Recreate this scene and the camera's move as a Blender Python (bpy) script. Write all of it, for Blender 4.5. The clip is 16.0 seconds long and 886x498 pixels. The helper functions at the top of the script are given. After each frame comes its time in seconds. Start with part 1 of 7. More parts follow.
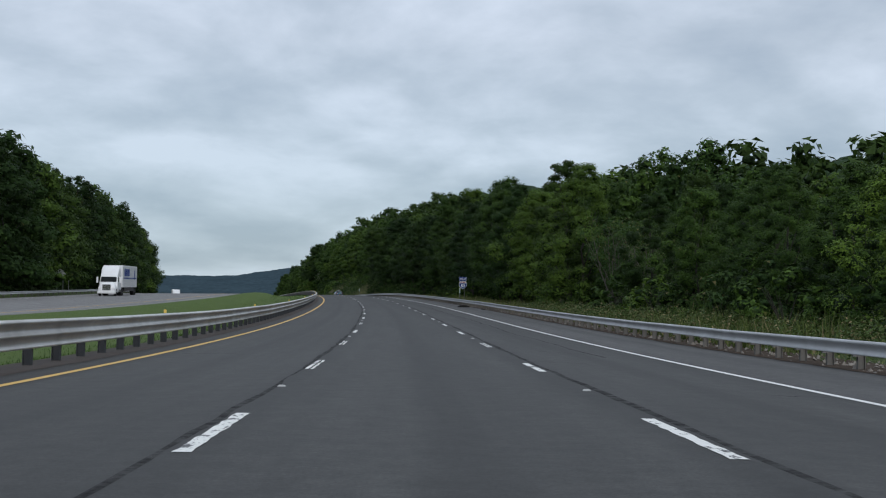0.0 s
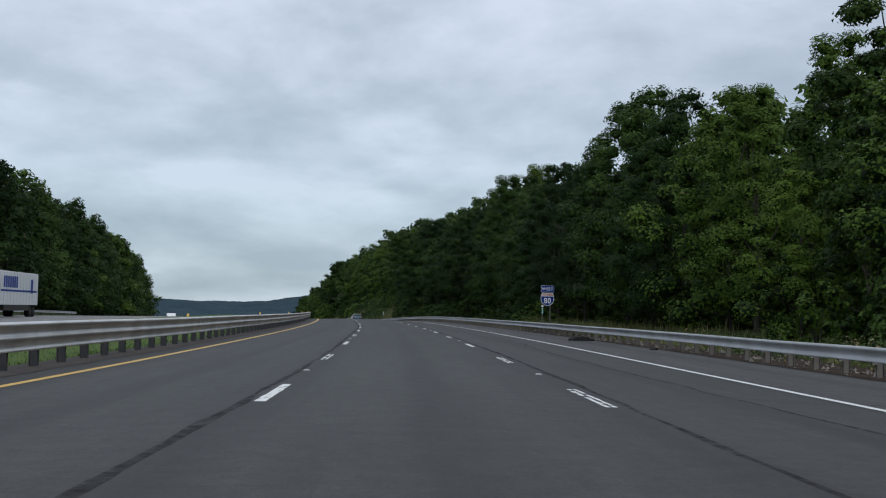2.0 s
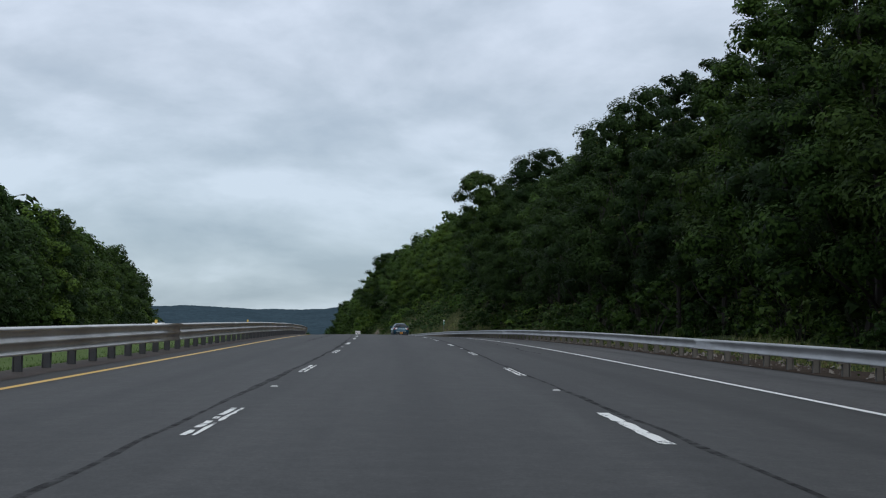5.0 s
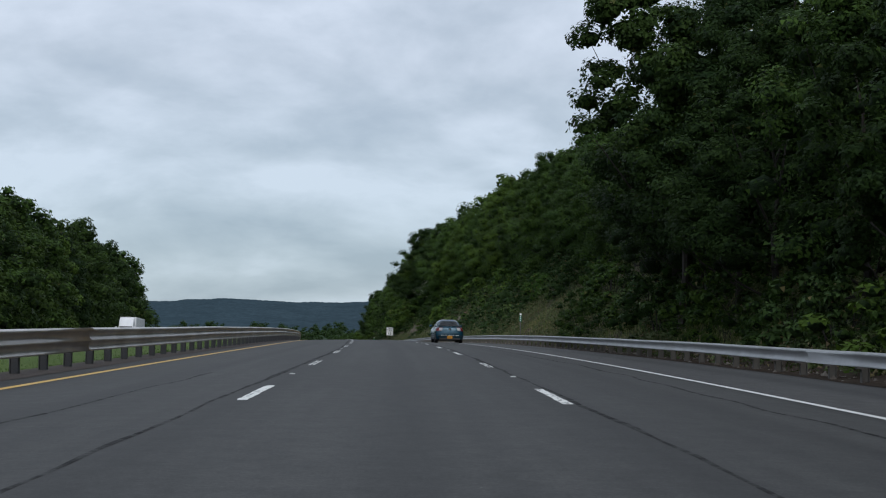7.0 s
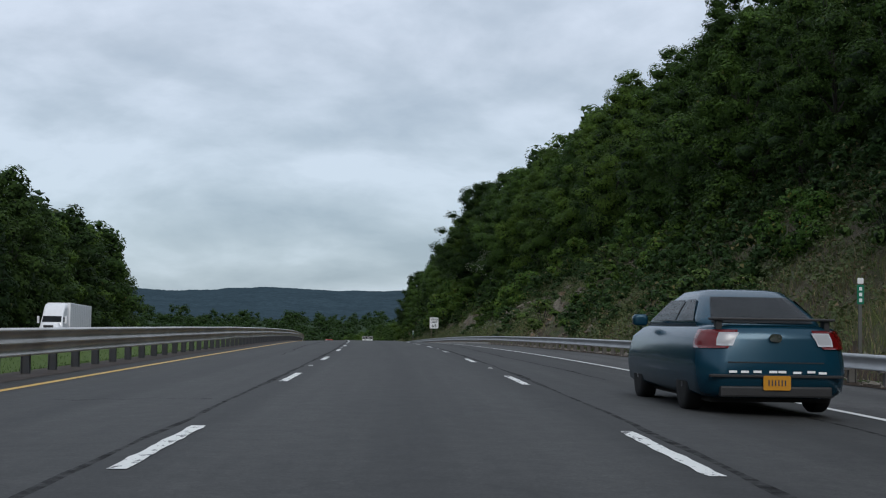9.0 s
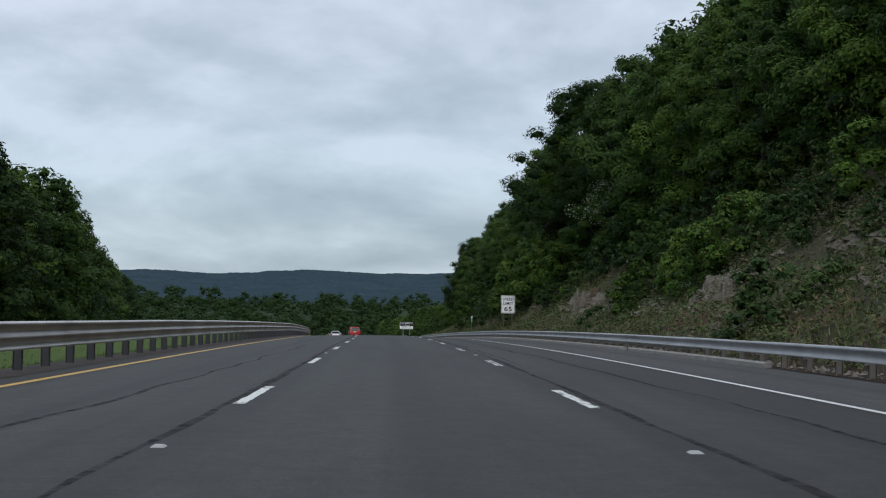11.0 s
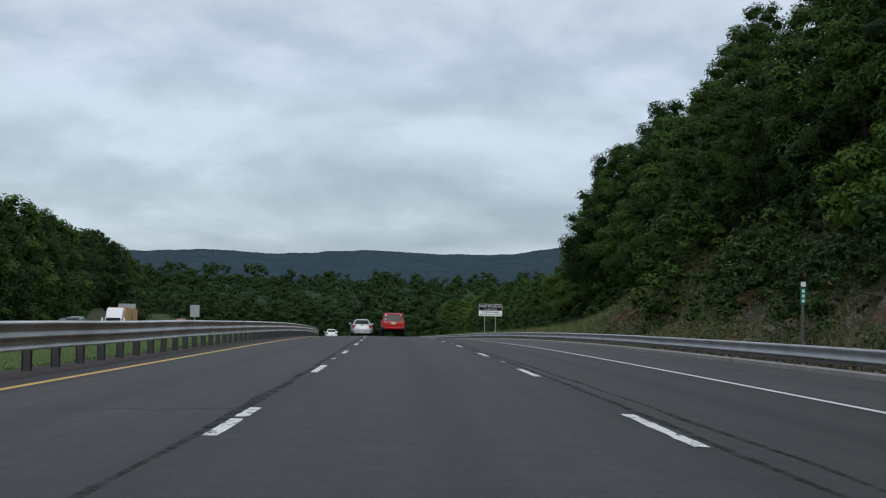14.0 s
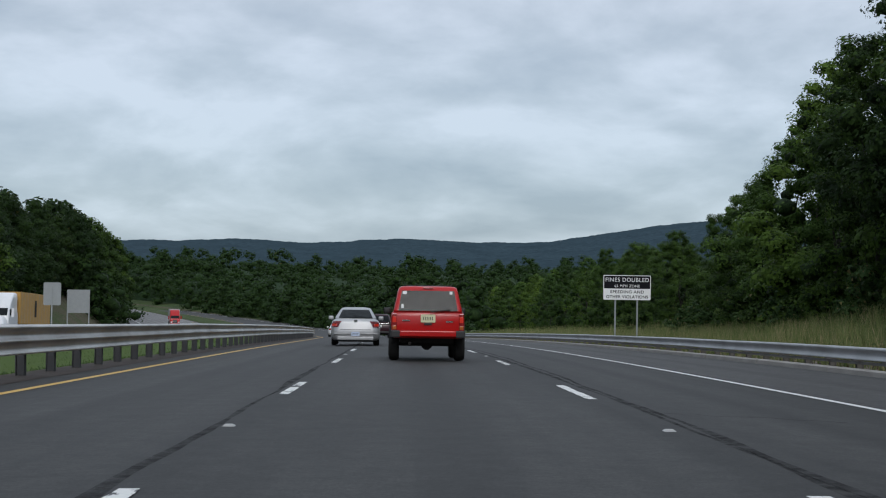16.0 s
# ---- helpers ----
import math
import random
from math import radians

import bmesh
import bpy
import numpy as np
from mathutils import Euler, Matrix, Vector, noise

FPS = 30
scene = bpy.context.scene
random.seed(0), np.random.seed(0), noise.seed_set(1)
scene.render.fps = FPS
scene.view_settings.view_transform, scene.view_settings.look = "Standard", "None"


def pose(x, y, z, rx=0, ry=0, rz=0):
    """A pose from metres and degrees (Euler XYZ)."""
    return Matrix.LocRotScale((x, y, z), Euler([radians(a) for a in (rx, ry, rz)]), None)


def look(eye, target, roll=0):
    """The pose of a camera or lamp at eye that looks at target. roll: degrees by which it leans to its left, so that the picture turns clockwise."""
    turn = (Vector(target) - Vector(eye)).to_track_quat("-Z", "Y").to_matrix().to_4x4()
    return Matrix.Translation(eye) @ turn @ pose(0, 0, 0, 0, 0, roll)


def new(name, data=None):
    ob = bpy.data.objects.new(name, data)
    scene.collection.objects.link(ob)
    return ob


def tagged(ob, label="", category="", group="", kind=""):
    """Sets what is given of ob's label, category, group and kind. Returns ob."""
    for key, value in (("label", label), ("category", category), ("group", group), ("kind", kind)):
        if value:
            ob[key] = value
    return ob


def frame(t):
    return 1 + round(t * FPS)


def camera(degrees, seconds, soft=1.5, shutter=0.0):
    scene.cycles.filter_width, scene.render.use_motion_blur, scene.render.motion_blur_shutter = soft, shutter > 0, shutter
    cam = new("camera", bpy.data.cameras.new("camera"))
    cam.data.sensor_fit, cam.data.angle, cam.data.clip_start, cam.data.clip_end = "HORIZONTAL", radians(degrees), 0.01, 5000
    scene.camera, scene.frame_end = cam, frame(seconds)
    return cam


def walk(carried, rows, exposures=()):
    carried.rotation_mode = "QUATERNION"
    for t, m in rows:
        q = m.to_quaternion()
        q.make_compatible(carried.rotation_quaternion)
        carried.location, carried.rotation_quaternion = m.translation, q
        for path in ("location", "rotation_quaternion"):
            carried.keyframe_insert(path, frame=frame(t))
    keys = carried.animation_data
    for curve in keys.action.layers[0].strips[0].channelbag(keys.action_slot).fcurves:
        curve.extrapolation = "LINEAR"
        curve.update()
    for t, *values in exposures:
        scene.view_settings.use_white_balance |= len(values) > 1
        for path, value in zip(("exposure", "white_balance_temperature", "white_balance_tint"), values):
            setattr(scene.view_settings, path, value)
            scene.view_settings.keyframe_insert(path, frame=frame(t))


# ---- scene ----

# ---------- road line: heading and grade every 30 m, in degrees, from s = -20 m ----------
TURN = [2.64, 3.24, 3.85, 4.52, 5.24, 5.9, 6.69, 7.43, 8.16, 8.95, 9.76, 10.68, 11.64, 12.5, 13.17, 13.53, 14.27, 15.1, 15.74, 16.33, 16.98, 17.62]
GRADE = [-0.37, 0.18, 0.69, 1.09, 1.27, 1.26, 1.25, 1.27, 1.17, 0.84, 0.56, 0.36, 0.1, -0.13, -0.3, -0.59, -0.77, -1.12, -1.26, -1.58, -1.82, -2.07]
KNOTS = [-20 + 30 * i for i in range(22)]
KNOTS_T, TURN_T = [-400] + KNOTS + [760, 1000, 1400, 6000], [2.0] + TURN + [22.0, 33.0, 46.0, 46.0]
KNOTS_G, GRADE_G = [-400] + KNOTS + [700, 800, 900, 1000, 1200, 6000], [-0.6] + GRADE + [-2.42, -1.85, -1.0, -0.35, 0.0, 0.0]
STEP = 2.0
S_AX = np.arange(-300.0, 5200.0, STEP)
HEAD_AX = np.radians(np.interp(S_AX, KNOTS_T, TURN_T))
CLIMB_AX = np.radians(np.interp(S_AX, KNOTS_G, GRADE_G))
X_AX, Y_AX, Z_AX = np.cumsum(-np.sin(HEAD_AX)) * STEP, np.cumsum(np.cos(HEAD_AX)) * STEP, np.cumsum(CLIMB_AX) * STEP
ZERO = int(round(300 / STEP))
X_AX, Y_AX, Z_AX = X_AX - X_AX[ZERO], Y_AX - Y_AX[ZERO], Z_AX - Z_AX[ZERO]
EYE = 0.93


def line(s):
    """Place, heading and climb of the road's middle at s metres."""
    return tuple(float(np.interp(s, S_AX, a)) for a in (X_AX, Y_AX, Z_AX, HEAD_AX, CLIMB_AX))


FAR_HEAD = math.radians(12.0)


def spot(s, l, up=0.0):
    """World place at s along the road, l to the right of its middle, up over the middle lane's height."""
    x, y, z, a, _ = line(s)
    near = max(-260.0, min(260.0, l))
    rest = l - near
    return Vector((x + near * math.cos(a) + rest * math.cos(FAR_HEAD), y + near * math.sin(a) + rest * math.sin(FAR_HEAD), z + up))


def along(s, l, up=0.0, turn=0.0):
    """Pose at a place by the road: y along the road, x to its right."""
    x, y, z, a, c = line(s)
    return Matrix.Translation(spot(s, l, up)) @ Euler((c, 0, a + radians(turn))).to_matrix().to_4x4()


def upright(s, l, up=0.0, turn=0.0):
    return Matrix.Translation(spot(s, l, up)) @ Euler((0, 0, line(s)[3] + radians(turn))).to_matrix().to_4x4()


# ---------- camera: seconds, s, offset, yaw, pitch, roll ----------
ROWS = [(0.0, 0.03, -0.38, 1.66, 2.83, 0.92), (0.5, 17.37, -0.38, 1.99, 3.22, 0.75), (1.0, 34.04, -0.34, 2.25, 3.34, 0.76), (1.5, 50.79, -0.34, 2.69, 3.71, 0.79),
        (2.0, 67.96, -0.36, 3.06, 3.92, 1.08), (2.5, 85.02, -0.24, 3.49, 4.13, 0.92), (3.0, 101.56, -0.22, 3.85, 4.17, 0.81), (3.5, 118.4, -0.25, 4.22, 4.16, 0.96),
        (4.0, 135.32, -0.24, 4.67, 4.24, 0.91), (4.5, 152.33, -0.2, 5.13, 4.21, 0.88), (5.0, 169.34, -0.17, 5.57, 4.19, 0.86), (5.5, 186.35, -0.13, 6.0, 4.17, 0.83),
        (6.0, 203.35, -0.09, 6.42, 4.1, 0.8), (6.5, 220.36, -0.05, 6.84, 4.02, 0.78), (7.0, 237.55, -0.02, 7.3, 3.87, 0.84), (7.5, 254.41, -0.08, 7.6, 3.67, 0.93),
        (8.0, 271.5, -0.0, 8.12, 3.63, 0.83), (8.5, 288.47, -0.05, 8.6, 3.5, 0.86), (9.0, 305.43, -0.1, 9.11, 3.38, 0.89), (9.5, 322.4, -0.16, 9.64, 3.25, 0.92),
        (10.0, 339.36, -0.21, 10.17, 3.1, 0.95), (10.5, 356.33, -0.26, 10.65, 2.97, 0.97), (11.0, 372.92, -0.22, 10.89, 2.64, 0.88), (11.5, 388.97, -0.16, 11.38, 2.64, 0.72),
        (12.0, 405.95, -0.07, 11.95, 2.57, 0.8), (12.5, 423.02, -0.14, 12.38, 2.36, 0.81), (13.0, 440.14, -0.24, 12.75, 2.28, 0.8), (13.5, 457.52, -0.28, 13.09, 2.09, 0.76),
        (14.0, 474.44, -0.35, 13.47, 1.84, 1.17), (14.5, 491.4, -0.4, 13.67, 1.73, 1.19), (15.0, 508.08, -0.36, 14.04, 1.55, 0.96), (15.5, 524.79, -0.34, 14.42, 1.55, 0.9),
        (16.0, 541.58, -0.36, 14.91, 1.36, 0.85)]
cam = camera(36.2, 16.0, soft=1.15)


def seat(s, l, yaw, pitch, roll):
    p = spot(s, l, EYE)
    a, b = radians(yaw), radians(pitch)
    way = Vector((-math.sin(a) * math.cos(b), math.cos(a) * math.cos(b), math.sin(b)))
    return look(p, p + way * 10, roll)


walk(cam, [(t, seat(*row)) for t, *row in ROWS])

# ---------- sky and light: a closed, bright overcast with banks of grey cloud ----------
world = bpy.data.worlds.new("overcast_sky")
scene.world = world
world.use_nodes = True
wn, wl = world.node_tree.nodes, world.node_tree.links
wn.clear()


def wnode(kind, **values):
    n = wn.new(kind)
    for k, v in values.items():
        n.inputs[k].default_value = v
    return n


def wmath(op, a, b=None):
    n = wn.new("ShaderNodeMath")
    n.operation = op
    for i, v in enumerate((a, b)):
        if v is None:
            continue
        if isinstance(v, (int, float)):
            n.inputs[i].default_value = v
        else:
            wl.new(v, n.inputs[i])
    return n.outputs[0]


SUN_UP, SUN_ROUND = 36.0, 160.0
blue = wn.new("ShaderNodeTexSky")
blue.sky_type, blue.sun_disc, blue.sun_elevation, blue.sun_rotation = "NISHITA", False, radians(SUN_UP), radians(SUN_ROUND)
way = wn.new("ShaderNodeTexCoord").outputs["Generated"]
parts = wn.new("ShaderNodeSeparateXYZ")
wl.new(way, parts.inputs[0])
up = wmath("ADD", wmath("ABSOLUTE", parts.outputs[2]), 0.32)
deck = wn.new("ShaderNodeCombineXYZ")
wl.new(wmath("DIVIDE", parts.outputs[0], up), deck.inputs[0])
wl.new(wmath("DIVIDE", parts.outputs[1], up), deck.inputs[1])
def lift(v, k):
    n = wn.new("ShaderNodeVectorMath")
    n.operation = "MULTIPLY"
    wl.new(v, n.inputs[0])
    n.inputs[1].default_value = (k, k, 1)
    return n.outputs[0]


def clouds(v, scale, detail, rough, twist):
    n = wnode("ShaderNodeTexNoise", Scale=scale, Detail=detail, Roughness=rough, Distortion=twist)
    wl.new(v, n.inputs["Vector"])
    return n.outputs["Fac"]


banks = clouds(deck.outputs[0], 1.7, 7.0, 0.52, 0.25)
above = clouds(lift(deck.outputs[0], 0.955), 1.7, 7.0, 0.52, 0.25)
puffs = clouds(deck.outputs[0], 5.2, 8.0, 0.58, 0.35)
# bright shoulders and grey undersides of the banks
cover = wmath("ADD", banks, wmath("MULTIPLY", wmath("SUBTRACT", banks, above), 0.7))
cover = wmath("ADD", cover, wmath("MULTIPLY", wmath("SUBTRACT", puffs, 0.5), 0.40))
height = wmath("MAXIMUM", parts.outputs[2], 0.0)
low = wmath("SUBTRACT", 1.0, wmath("MINIMUM", wmath("MULTIPLY", height, 13.0), 1.0))
cover = wmath("ADD", cover, wmath("MULTIPLY", wmath("MULTIPLY", low, low), 0.13))
cover = wmath("ADD", cover, wmath("MULTIPLY", wmath("MINIMUM", height, 0.4), 0.36))
tone = wn.new("ShaderNodeValToRGB")
wl.new(cover, tone.inputs[0])
tone.color_ramp.elements[0].position, tone.color_ramp.elements[0].color = 0.31, (0.310, 0.366, 0.442, 1)
tone.color_ramp.elements[1].position, tone.color_ramp.elements[1].color = 0.71, (0.555, 0.610, 0.700, 1)
mid = tone.color_ramp.elements.new(0.51)
mid.color = (0.415, 0.470, 0.545, 1)
veil = wn.new("ShaderNodeMix")
veil.data_type = "RGBA"
veil.inputs["Factor"].default_value = 0.02
wl.new(tone.outputs[0], veil.inputs["A"])
wl.new(blue.outputs[0], veil.inputs["B"])
back = wnode("ShaderNodeBackground", Strength=1.0)
# bluer towards the horizon
cold = wn.new("ShaderNodeMix")
cold.data_type, cold.blend_type = "RGBA", "MULTIPLY"
wl.new(wmath("SUBTRACT", 1.0, wmath("MINIMUM", wmath("MULTIPLY", height, 5.0), 1.0)), cold.inputs["Factor"])
wl.new(veil.outputs["Result"], cold.inputs["A"])
cold.inputs["B"].default_value = (0.90, 0.985, 1.02, 1)
wl.new(cold.outputs["Result"], back.inputs["Color"])
# an overcast dome grows brighter towards the zenith
wl.new(wmath("ADD", 0.94, wmath("MULTIPLY", height, 0.60)), back.inputs["Strength"])
wl.new(back.outputs[0], wn.new("ShaderNodeOutputWorld").inputs[0])

sun = new("sun", bpy.data.lights.new("sun", "SUN"))
sun.data.energy, sun.data.angle, sun.data.color = 1.1, radians(25), (1.0, 0.985, 0.96)
sun.rotation_euler = (radians(90 - SUN_UP), 0, radians(180 - SUN_ROUND))


# ---------- materials ----------
def stuff(name, rough=0.8, metal=0.0, spec=0.5):
    m = bpy.data.materials.new(name)
    m.use_nodes = True
    b = m.node_tree.nodes["Principled BSDF"]
    b.inputs["Roughness"].default_value, b.inputs["Metallic"].default_value = rough, metal
    b.inputs["Specular IOR Level"].default_value = spec
    return m, m.node_tree.nodes, m.node_tree.links, b


def noise_of(nodes, links, scale, detail=5.0, rough=0.55, vector=None, stretch=None):
    n = nodes.new("ShaderNodeTexNoise")
    n.inputs["Scale"].default_value, n.inputs["Detail"].default_value, n.inputs["Roughness"].default_value = scale, detail, rough
    v = vector or nodes.new("ShaderNodeTexCoord").outputs["Object"]
    if stretch:
        g = nodes.new("ShaderNodeMapping")
        g.inputs["Scale"].default_value = stretch
        links.new(v, g.inputs[0])
        v = g.outputs[0]
    links.new(v, n.inputs["Vector"])
    return n.outputs["Fac"]


def ramp(nodes, links, fac, *stops):
    r = nodes.new("ShaderNodeValToRGB")
    links.new(fac, r.inputs[0])
    e = r.color_ramp.elements
    while len(e) < len(stops):
        e.new(0.5)
    for el, (p, c) in zip(e, stops):
        el.position, el.color = p, (*c, 1) if len(c) == 3 else c
    return r.outputs[0]


def blend(nodes, links, fac, a, b, how="MIX"):
    n = nodes.new("ShaderNodeMix")
    n.data_type, n.blend_type = "RGBA", how
    for slot, v in (("Factor", fac), ("A", a), ("B", b)):
        if isinstance(v, (int, float)):
            n.inputs[slot].default_value = v
        elif isinstance(v, tuple):
            n.inputs[slot].default_value = (*v, 1)
        else:
            links.new(v, n.inputs[slot])
    return n.outputs["Result"]


def bumped(nodes, links, b, height, strength=0.3, distance=0.02):
    n = nodes.new("ShaderNodeBump")
    n.inputs["Strength"].default_value, n.inputs["Distance"].default_value = strength, distance
    links.new(height, n.inputs["Height"])
    links.new(n.outputs[0], b.inputs["Normal"])


def worn(name, c, dirt, rough=0.6, metal=0.0, scale=1.5, fine=30.0, amount=0.5, bump=0.1, spec=0.5):
    """A plain surface with stains at one scale and grain at another."""
    m, n, l, b = stuff(name, rough, metal, spec)
    big = ramp(n, l, noise_of(n, l, scale), (0.35, (0, 0, 0)), (0.75, (1, 1, 1)))
    small = noise_of(n, l, fine)
    col = blend(n, l, 0.25, blend(n, l, big, c, tuple(c[i] * (1 - amount) + dirt[i] * amount for i in range(3))), small, "SOFT_LIGHT")
    l.new(col, b.inputs["Base Color"])
    l.new(ramp(n, l, small, (0.2, (rough * 0.8,) * 3), (0.8, (min(1, rough * 1.2),) * 3)), b.inputs["Roughness"])
    if bump:
        bumped(n, l, b, small, bump, 0.01)
    return m


def lane_uv(n):
    u = n.new("ShaderNodeUVMap")
    return u.outputs[0]


def asphalt(name, dark, light, tint=(1, 1, 1)):
    """Asphalt: u is metres across, v metres along. Wheel tracks, patches, aggregate, thin cracks."""
    m, n, l, b = stuff(name, 0.75, 0.0, 0.35)
    uv = lane_uv(n)
    tracks = noise_of(n, l, 1.0, 4.0, 0.6, uv, (1.3, 0.010, 1))
    patch = noise_of(n, l, 1.0, 6.0, 0.6, uv, (0.35, 0.06, 1))
    grit = noise_of(n, l, 38.0, 3.0, 0.8, uv)
    speck = noise_of(n, l, 11.0, 5.0, 0.8, uv)
    side = n.new("ShaderNodeSeparateXYZ")
    l.new(uv, side.inputs[0])
    wave = n.new("ShaderNodeMath")
    wave.operation = "COSINE"
    turns = n.new("ShaderNodeMath")
    turns.operation = "MULTIPLY"
    l.new(side.outputs[0], turns.inputs[0])
    turns.inputs[1].default_value = 2 * math.pi / 1.83
    l.new(turns.outputs[0], wave.inputs[0])
    # polished wheel tracks between darker, oil-stained strips
    c = blend(n, l, ramp(n, l, tracks, (0.3, (0, 0, 0)), (0.7, (1, 1, 1))), dark, light)
    c = blend(n, l, ramp(n, l, wave.outputs[0], (0.35, (0, 0, 0)), (1.0, (0.75, 0.75, 0.75))), c, tuple(v * 0.70 for v in dark))
    c = blend(n, l, ramp(n, l, patch, (0.42, (0, 0, 0)), (0.62, (0.55, 0.55, 0.55))), c, tuple(v * 0.8 for v in dark))
    streak = noise_of(n, l, 1.0, 5.0, 0.65, uv, (4.0, 0.22, 1))
    mottle = noise_of(n, l, 2.6, 5.0, 0.7, uv)
    c = blend(n, l, 0.35, c, ramp(n, l, streak, (0.3, (0.3, 0.3, 0.3)), (0.7, (0.7, 0.7, 0.7))), "OVERLAY")
    c = blend(n, l, 0.7, c, ramp(n, l, mottle, (0.3, (0.3, 0.3, 0.3)), (0.7, (0.7, 0.7, 0.7))), "OVERLAY")
    c = blend(n, l, 0.8, c, ramp(n, l, grit, (0.25, (0.1, 0.1, 0.1)), (0.75, (0.9, 0.9, 0.9))), "OVERLAY")
    c = blend(n, l, 0.6, c, ramp(n, l, speck, (0.25, (0.15, 0.15, 0.15)), (0.75, (0.85, 0.85, 0.85))), "OVERLAY")
    c = blend(n, l, ramp(n, l, speck, (0.70, (0, 0, 0)), (0.76, (0.7, 0.7, 0.7))), c, (0.17, 0.17, 0.165))
    v = n.new("ShaderNodeTexVoronoi")
    v.feature = "DISTANCE_TO_EDGE"
    v.inputs["Scale"].default_value = 1.0
    g = n.new("ShaderNodeMapping")
    g.inputs["Scale"].default_value = (0.28, 0.11, 1)
    l.new(blend(n, l, 0.35, uv, noise_of(n, l, 0.8, 5.0, 0.7, uv), "LINEAR_LIGHT"), g.inputs[0])
    l.new(g.outputs[0], v.inputs["Vector"])
    crack = ramp(n, l, v.outputs["Distance"], (0.0, (1, 1, 1)), (0.006, (0, 0, 0)))
    some = ramp(n, l, noise_of(n, l, 1.0, 2.0, 0.5, uv, (0.09, 0.03, 1)), (0.54, (0, 0, 0)), (0.6, (0.8, 0.8, 0.8)))
    c = blend(n, l, blend(n, l, 1.0, crack, some, "MULTIPLY"), c, (0.014, 0.014, 0.015))
    l.new(c, b.inputs["Base Color"])
    bumped(n, l, b, grit, 0.25, 0.004)
    return m


ASPHALT = asphalt("asphalt", (0.0272, 0.0271, 0.0260), (0.0418, 0.0414, 0.0396))
SHOULDER = asphalt("shoulder_asphalt", (0.048, 0.0470, 0.0460), (0.069, 0.0675, 0.0655))
OLD_PAVING = asphalt("old_pale_paving", (0.14, 0.137, 0.133), (0.20, 0.195, 0.19))


def tar_seal():
    """Old sealing tar, worn through in places so that the asphalt shows."""
    m, n, l, b = stuff("tar_seal", 0.85, 0, 0.15)
    a, f = noise_of(n, l, 3.5, 8, 0.75), noise_of(n, l, 14.0, 4, 0.7)
    l.new(blend(n, l, f, (0.010, 0.010, 0.010), (0.020, 0.020, 0.020)), b.inputs["Base Color"])
    clear = n.new("ShaderNodeBsdfTransparent")
    mix = n.new("ShaderNodeMixShader")
    l.new(ramp(n, l, a, (0.36, (0, 0, 0)), (0.66, (0.8, 0.8, 0.8))), mix.inputs[0])
    l.new(clear.outputs[0], mix.inputs[1])
    l.new(b.outputs[0], mix.inputs[2])
    l.new(mix.outputs[0], n["Material Output"].inputs[0])
    return m


TAR = tar_seal()


def paint(name, c, wear):
    m, n, l, b = stuff(name, 0.6)
    o = n.new("ShaderNodeObjectInfo")
    t = n.new("ShaderNodeTexCoord")
    move = n.new("ShaderNodeVectorMath")
    move.operation = "MULTIPLY_ADD"
    l.new(o.outputs["Random"], move.inputs[0])
    move.inputs[1].default_value = (37, 61, 13)
    l.new(t.outputs["Object"], move.inputs[2])
    a = noise_of(n, l, 4.0, 8.0, 0.72, move.outputs[0], (2.2, 0.9, 1))
    f = ramp(n, l, a, (wear, (0, 0, 0)), (wear + 0.03, (1, 1, 1)))
    col = blend(n, l, noise_of(n, l, 25.0, 4, 0.6, move.outputs[0]), tuple(v * 0.72 for v in c), c)
    l.new(blend(n, l, f, (0.03, 0.03, 0.031), col), b.inputs["Base Color"])
    return m


WHITE_PAINT = paint("white_road_paint", (0.78, 0.78, 0.74), 0.415)
EDGE_PAINT = paint("white_edge_paint", (0.76, 0.76, 0.73), 0.33)
YELLOW_PAINT = paint("yellow_edge_paint", (0.66, 0.40, 0.075), 0.31)
ZINC = worn("galvanised_steel", (0.40, 0.41, 0.42), (0.22, 0.215, 0.21), 0.5, 0.3, 0.9, 18, 0.7, 0.04)
ZINC_OLD = worn("weathered_galvanised_steel", (0.58, 0.57, 0.55), (0.27, 0.245, 0.22), 0.40, 0.75, 0.8, 16, 0.75, 0.05)
ZINC_BROWN = worn("brown_stained_galvanised_steel", (0.55, 0.53, 0.505), (0.20, 0.17, 0.145), 0.38, 0.75, 0.6, 16, 0.75, 0.05)
ZINC_DULL = worn("dull_galvanised_steel", (0.19, 0.19, 0.19), (0.12, 0.10, 0.085), 0.7, 0.3, 2.0, 25, 0.7, 0.08)
ZINC_POST = worn("dusty_steel_posts", (0.155, 0.15, 0.14), (0.085, 0.07, 0.055), 0.75, 0.25, 2.0, 25, 0.7, 0.08)
POST_DARK = worn("dark_weathered_posts", (0.070, 0.074, 0.082), (0.05, 0.045, 0.04), 0.75, 0.2, 2.0, 25, 0.6, 0.08)
RUSTY = worn("rust_stained_steel", (0.15, 0.13, 0.11), (0.11, 0.055, 0.03), 0.8, 0.2, 2.5, 25, 0.8, 0.1)
CONCRETE = worn("pale_concrete", (0.30, 0.285, 0.26), (0.16, 0.15, 0.135), 0.9, 0, 1.2, 30, 0.6, 0.2)


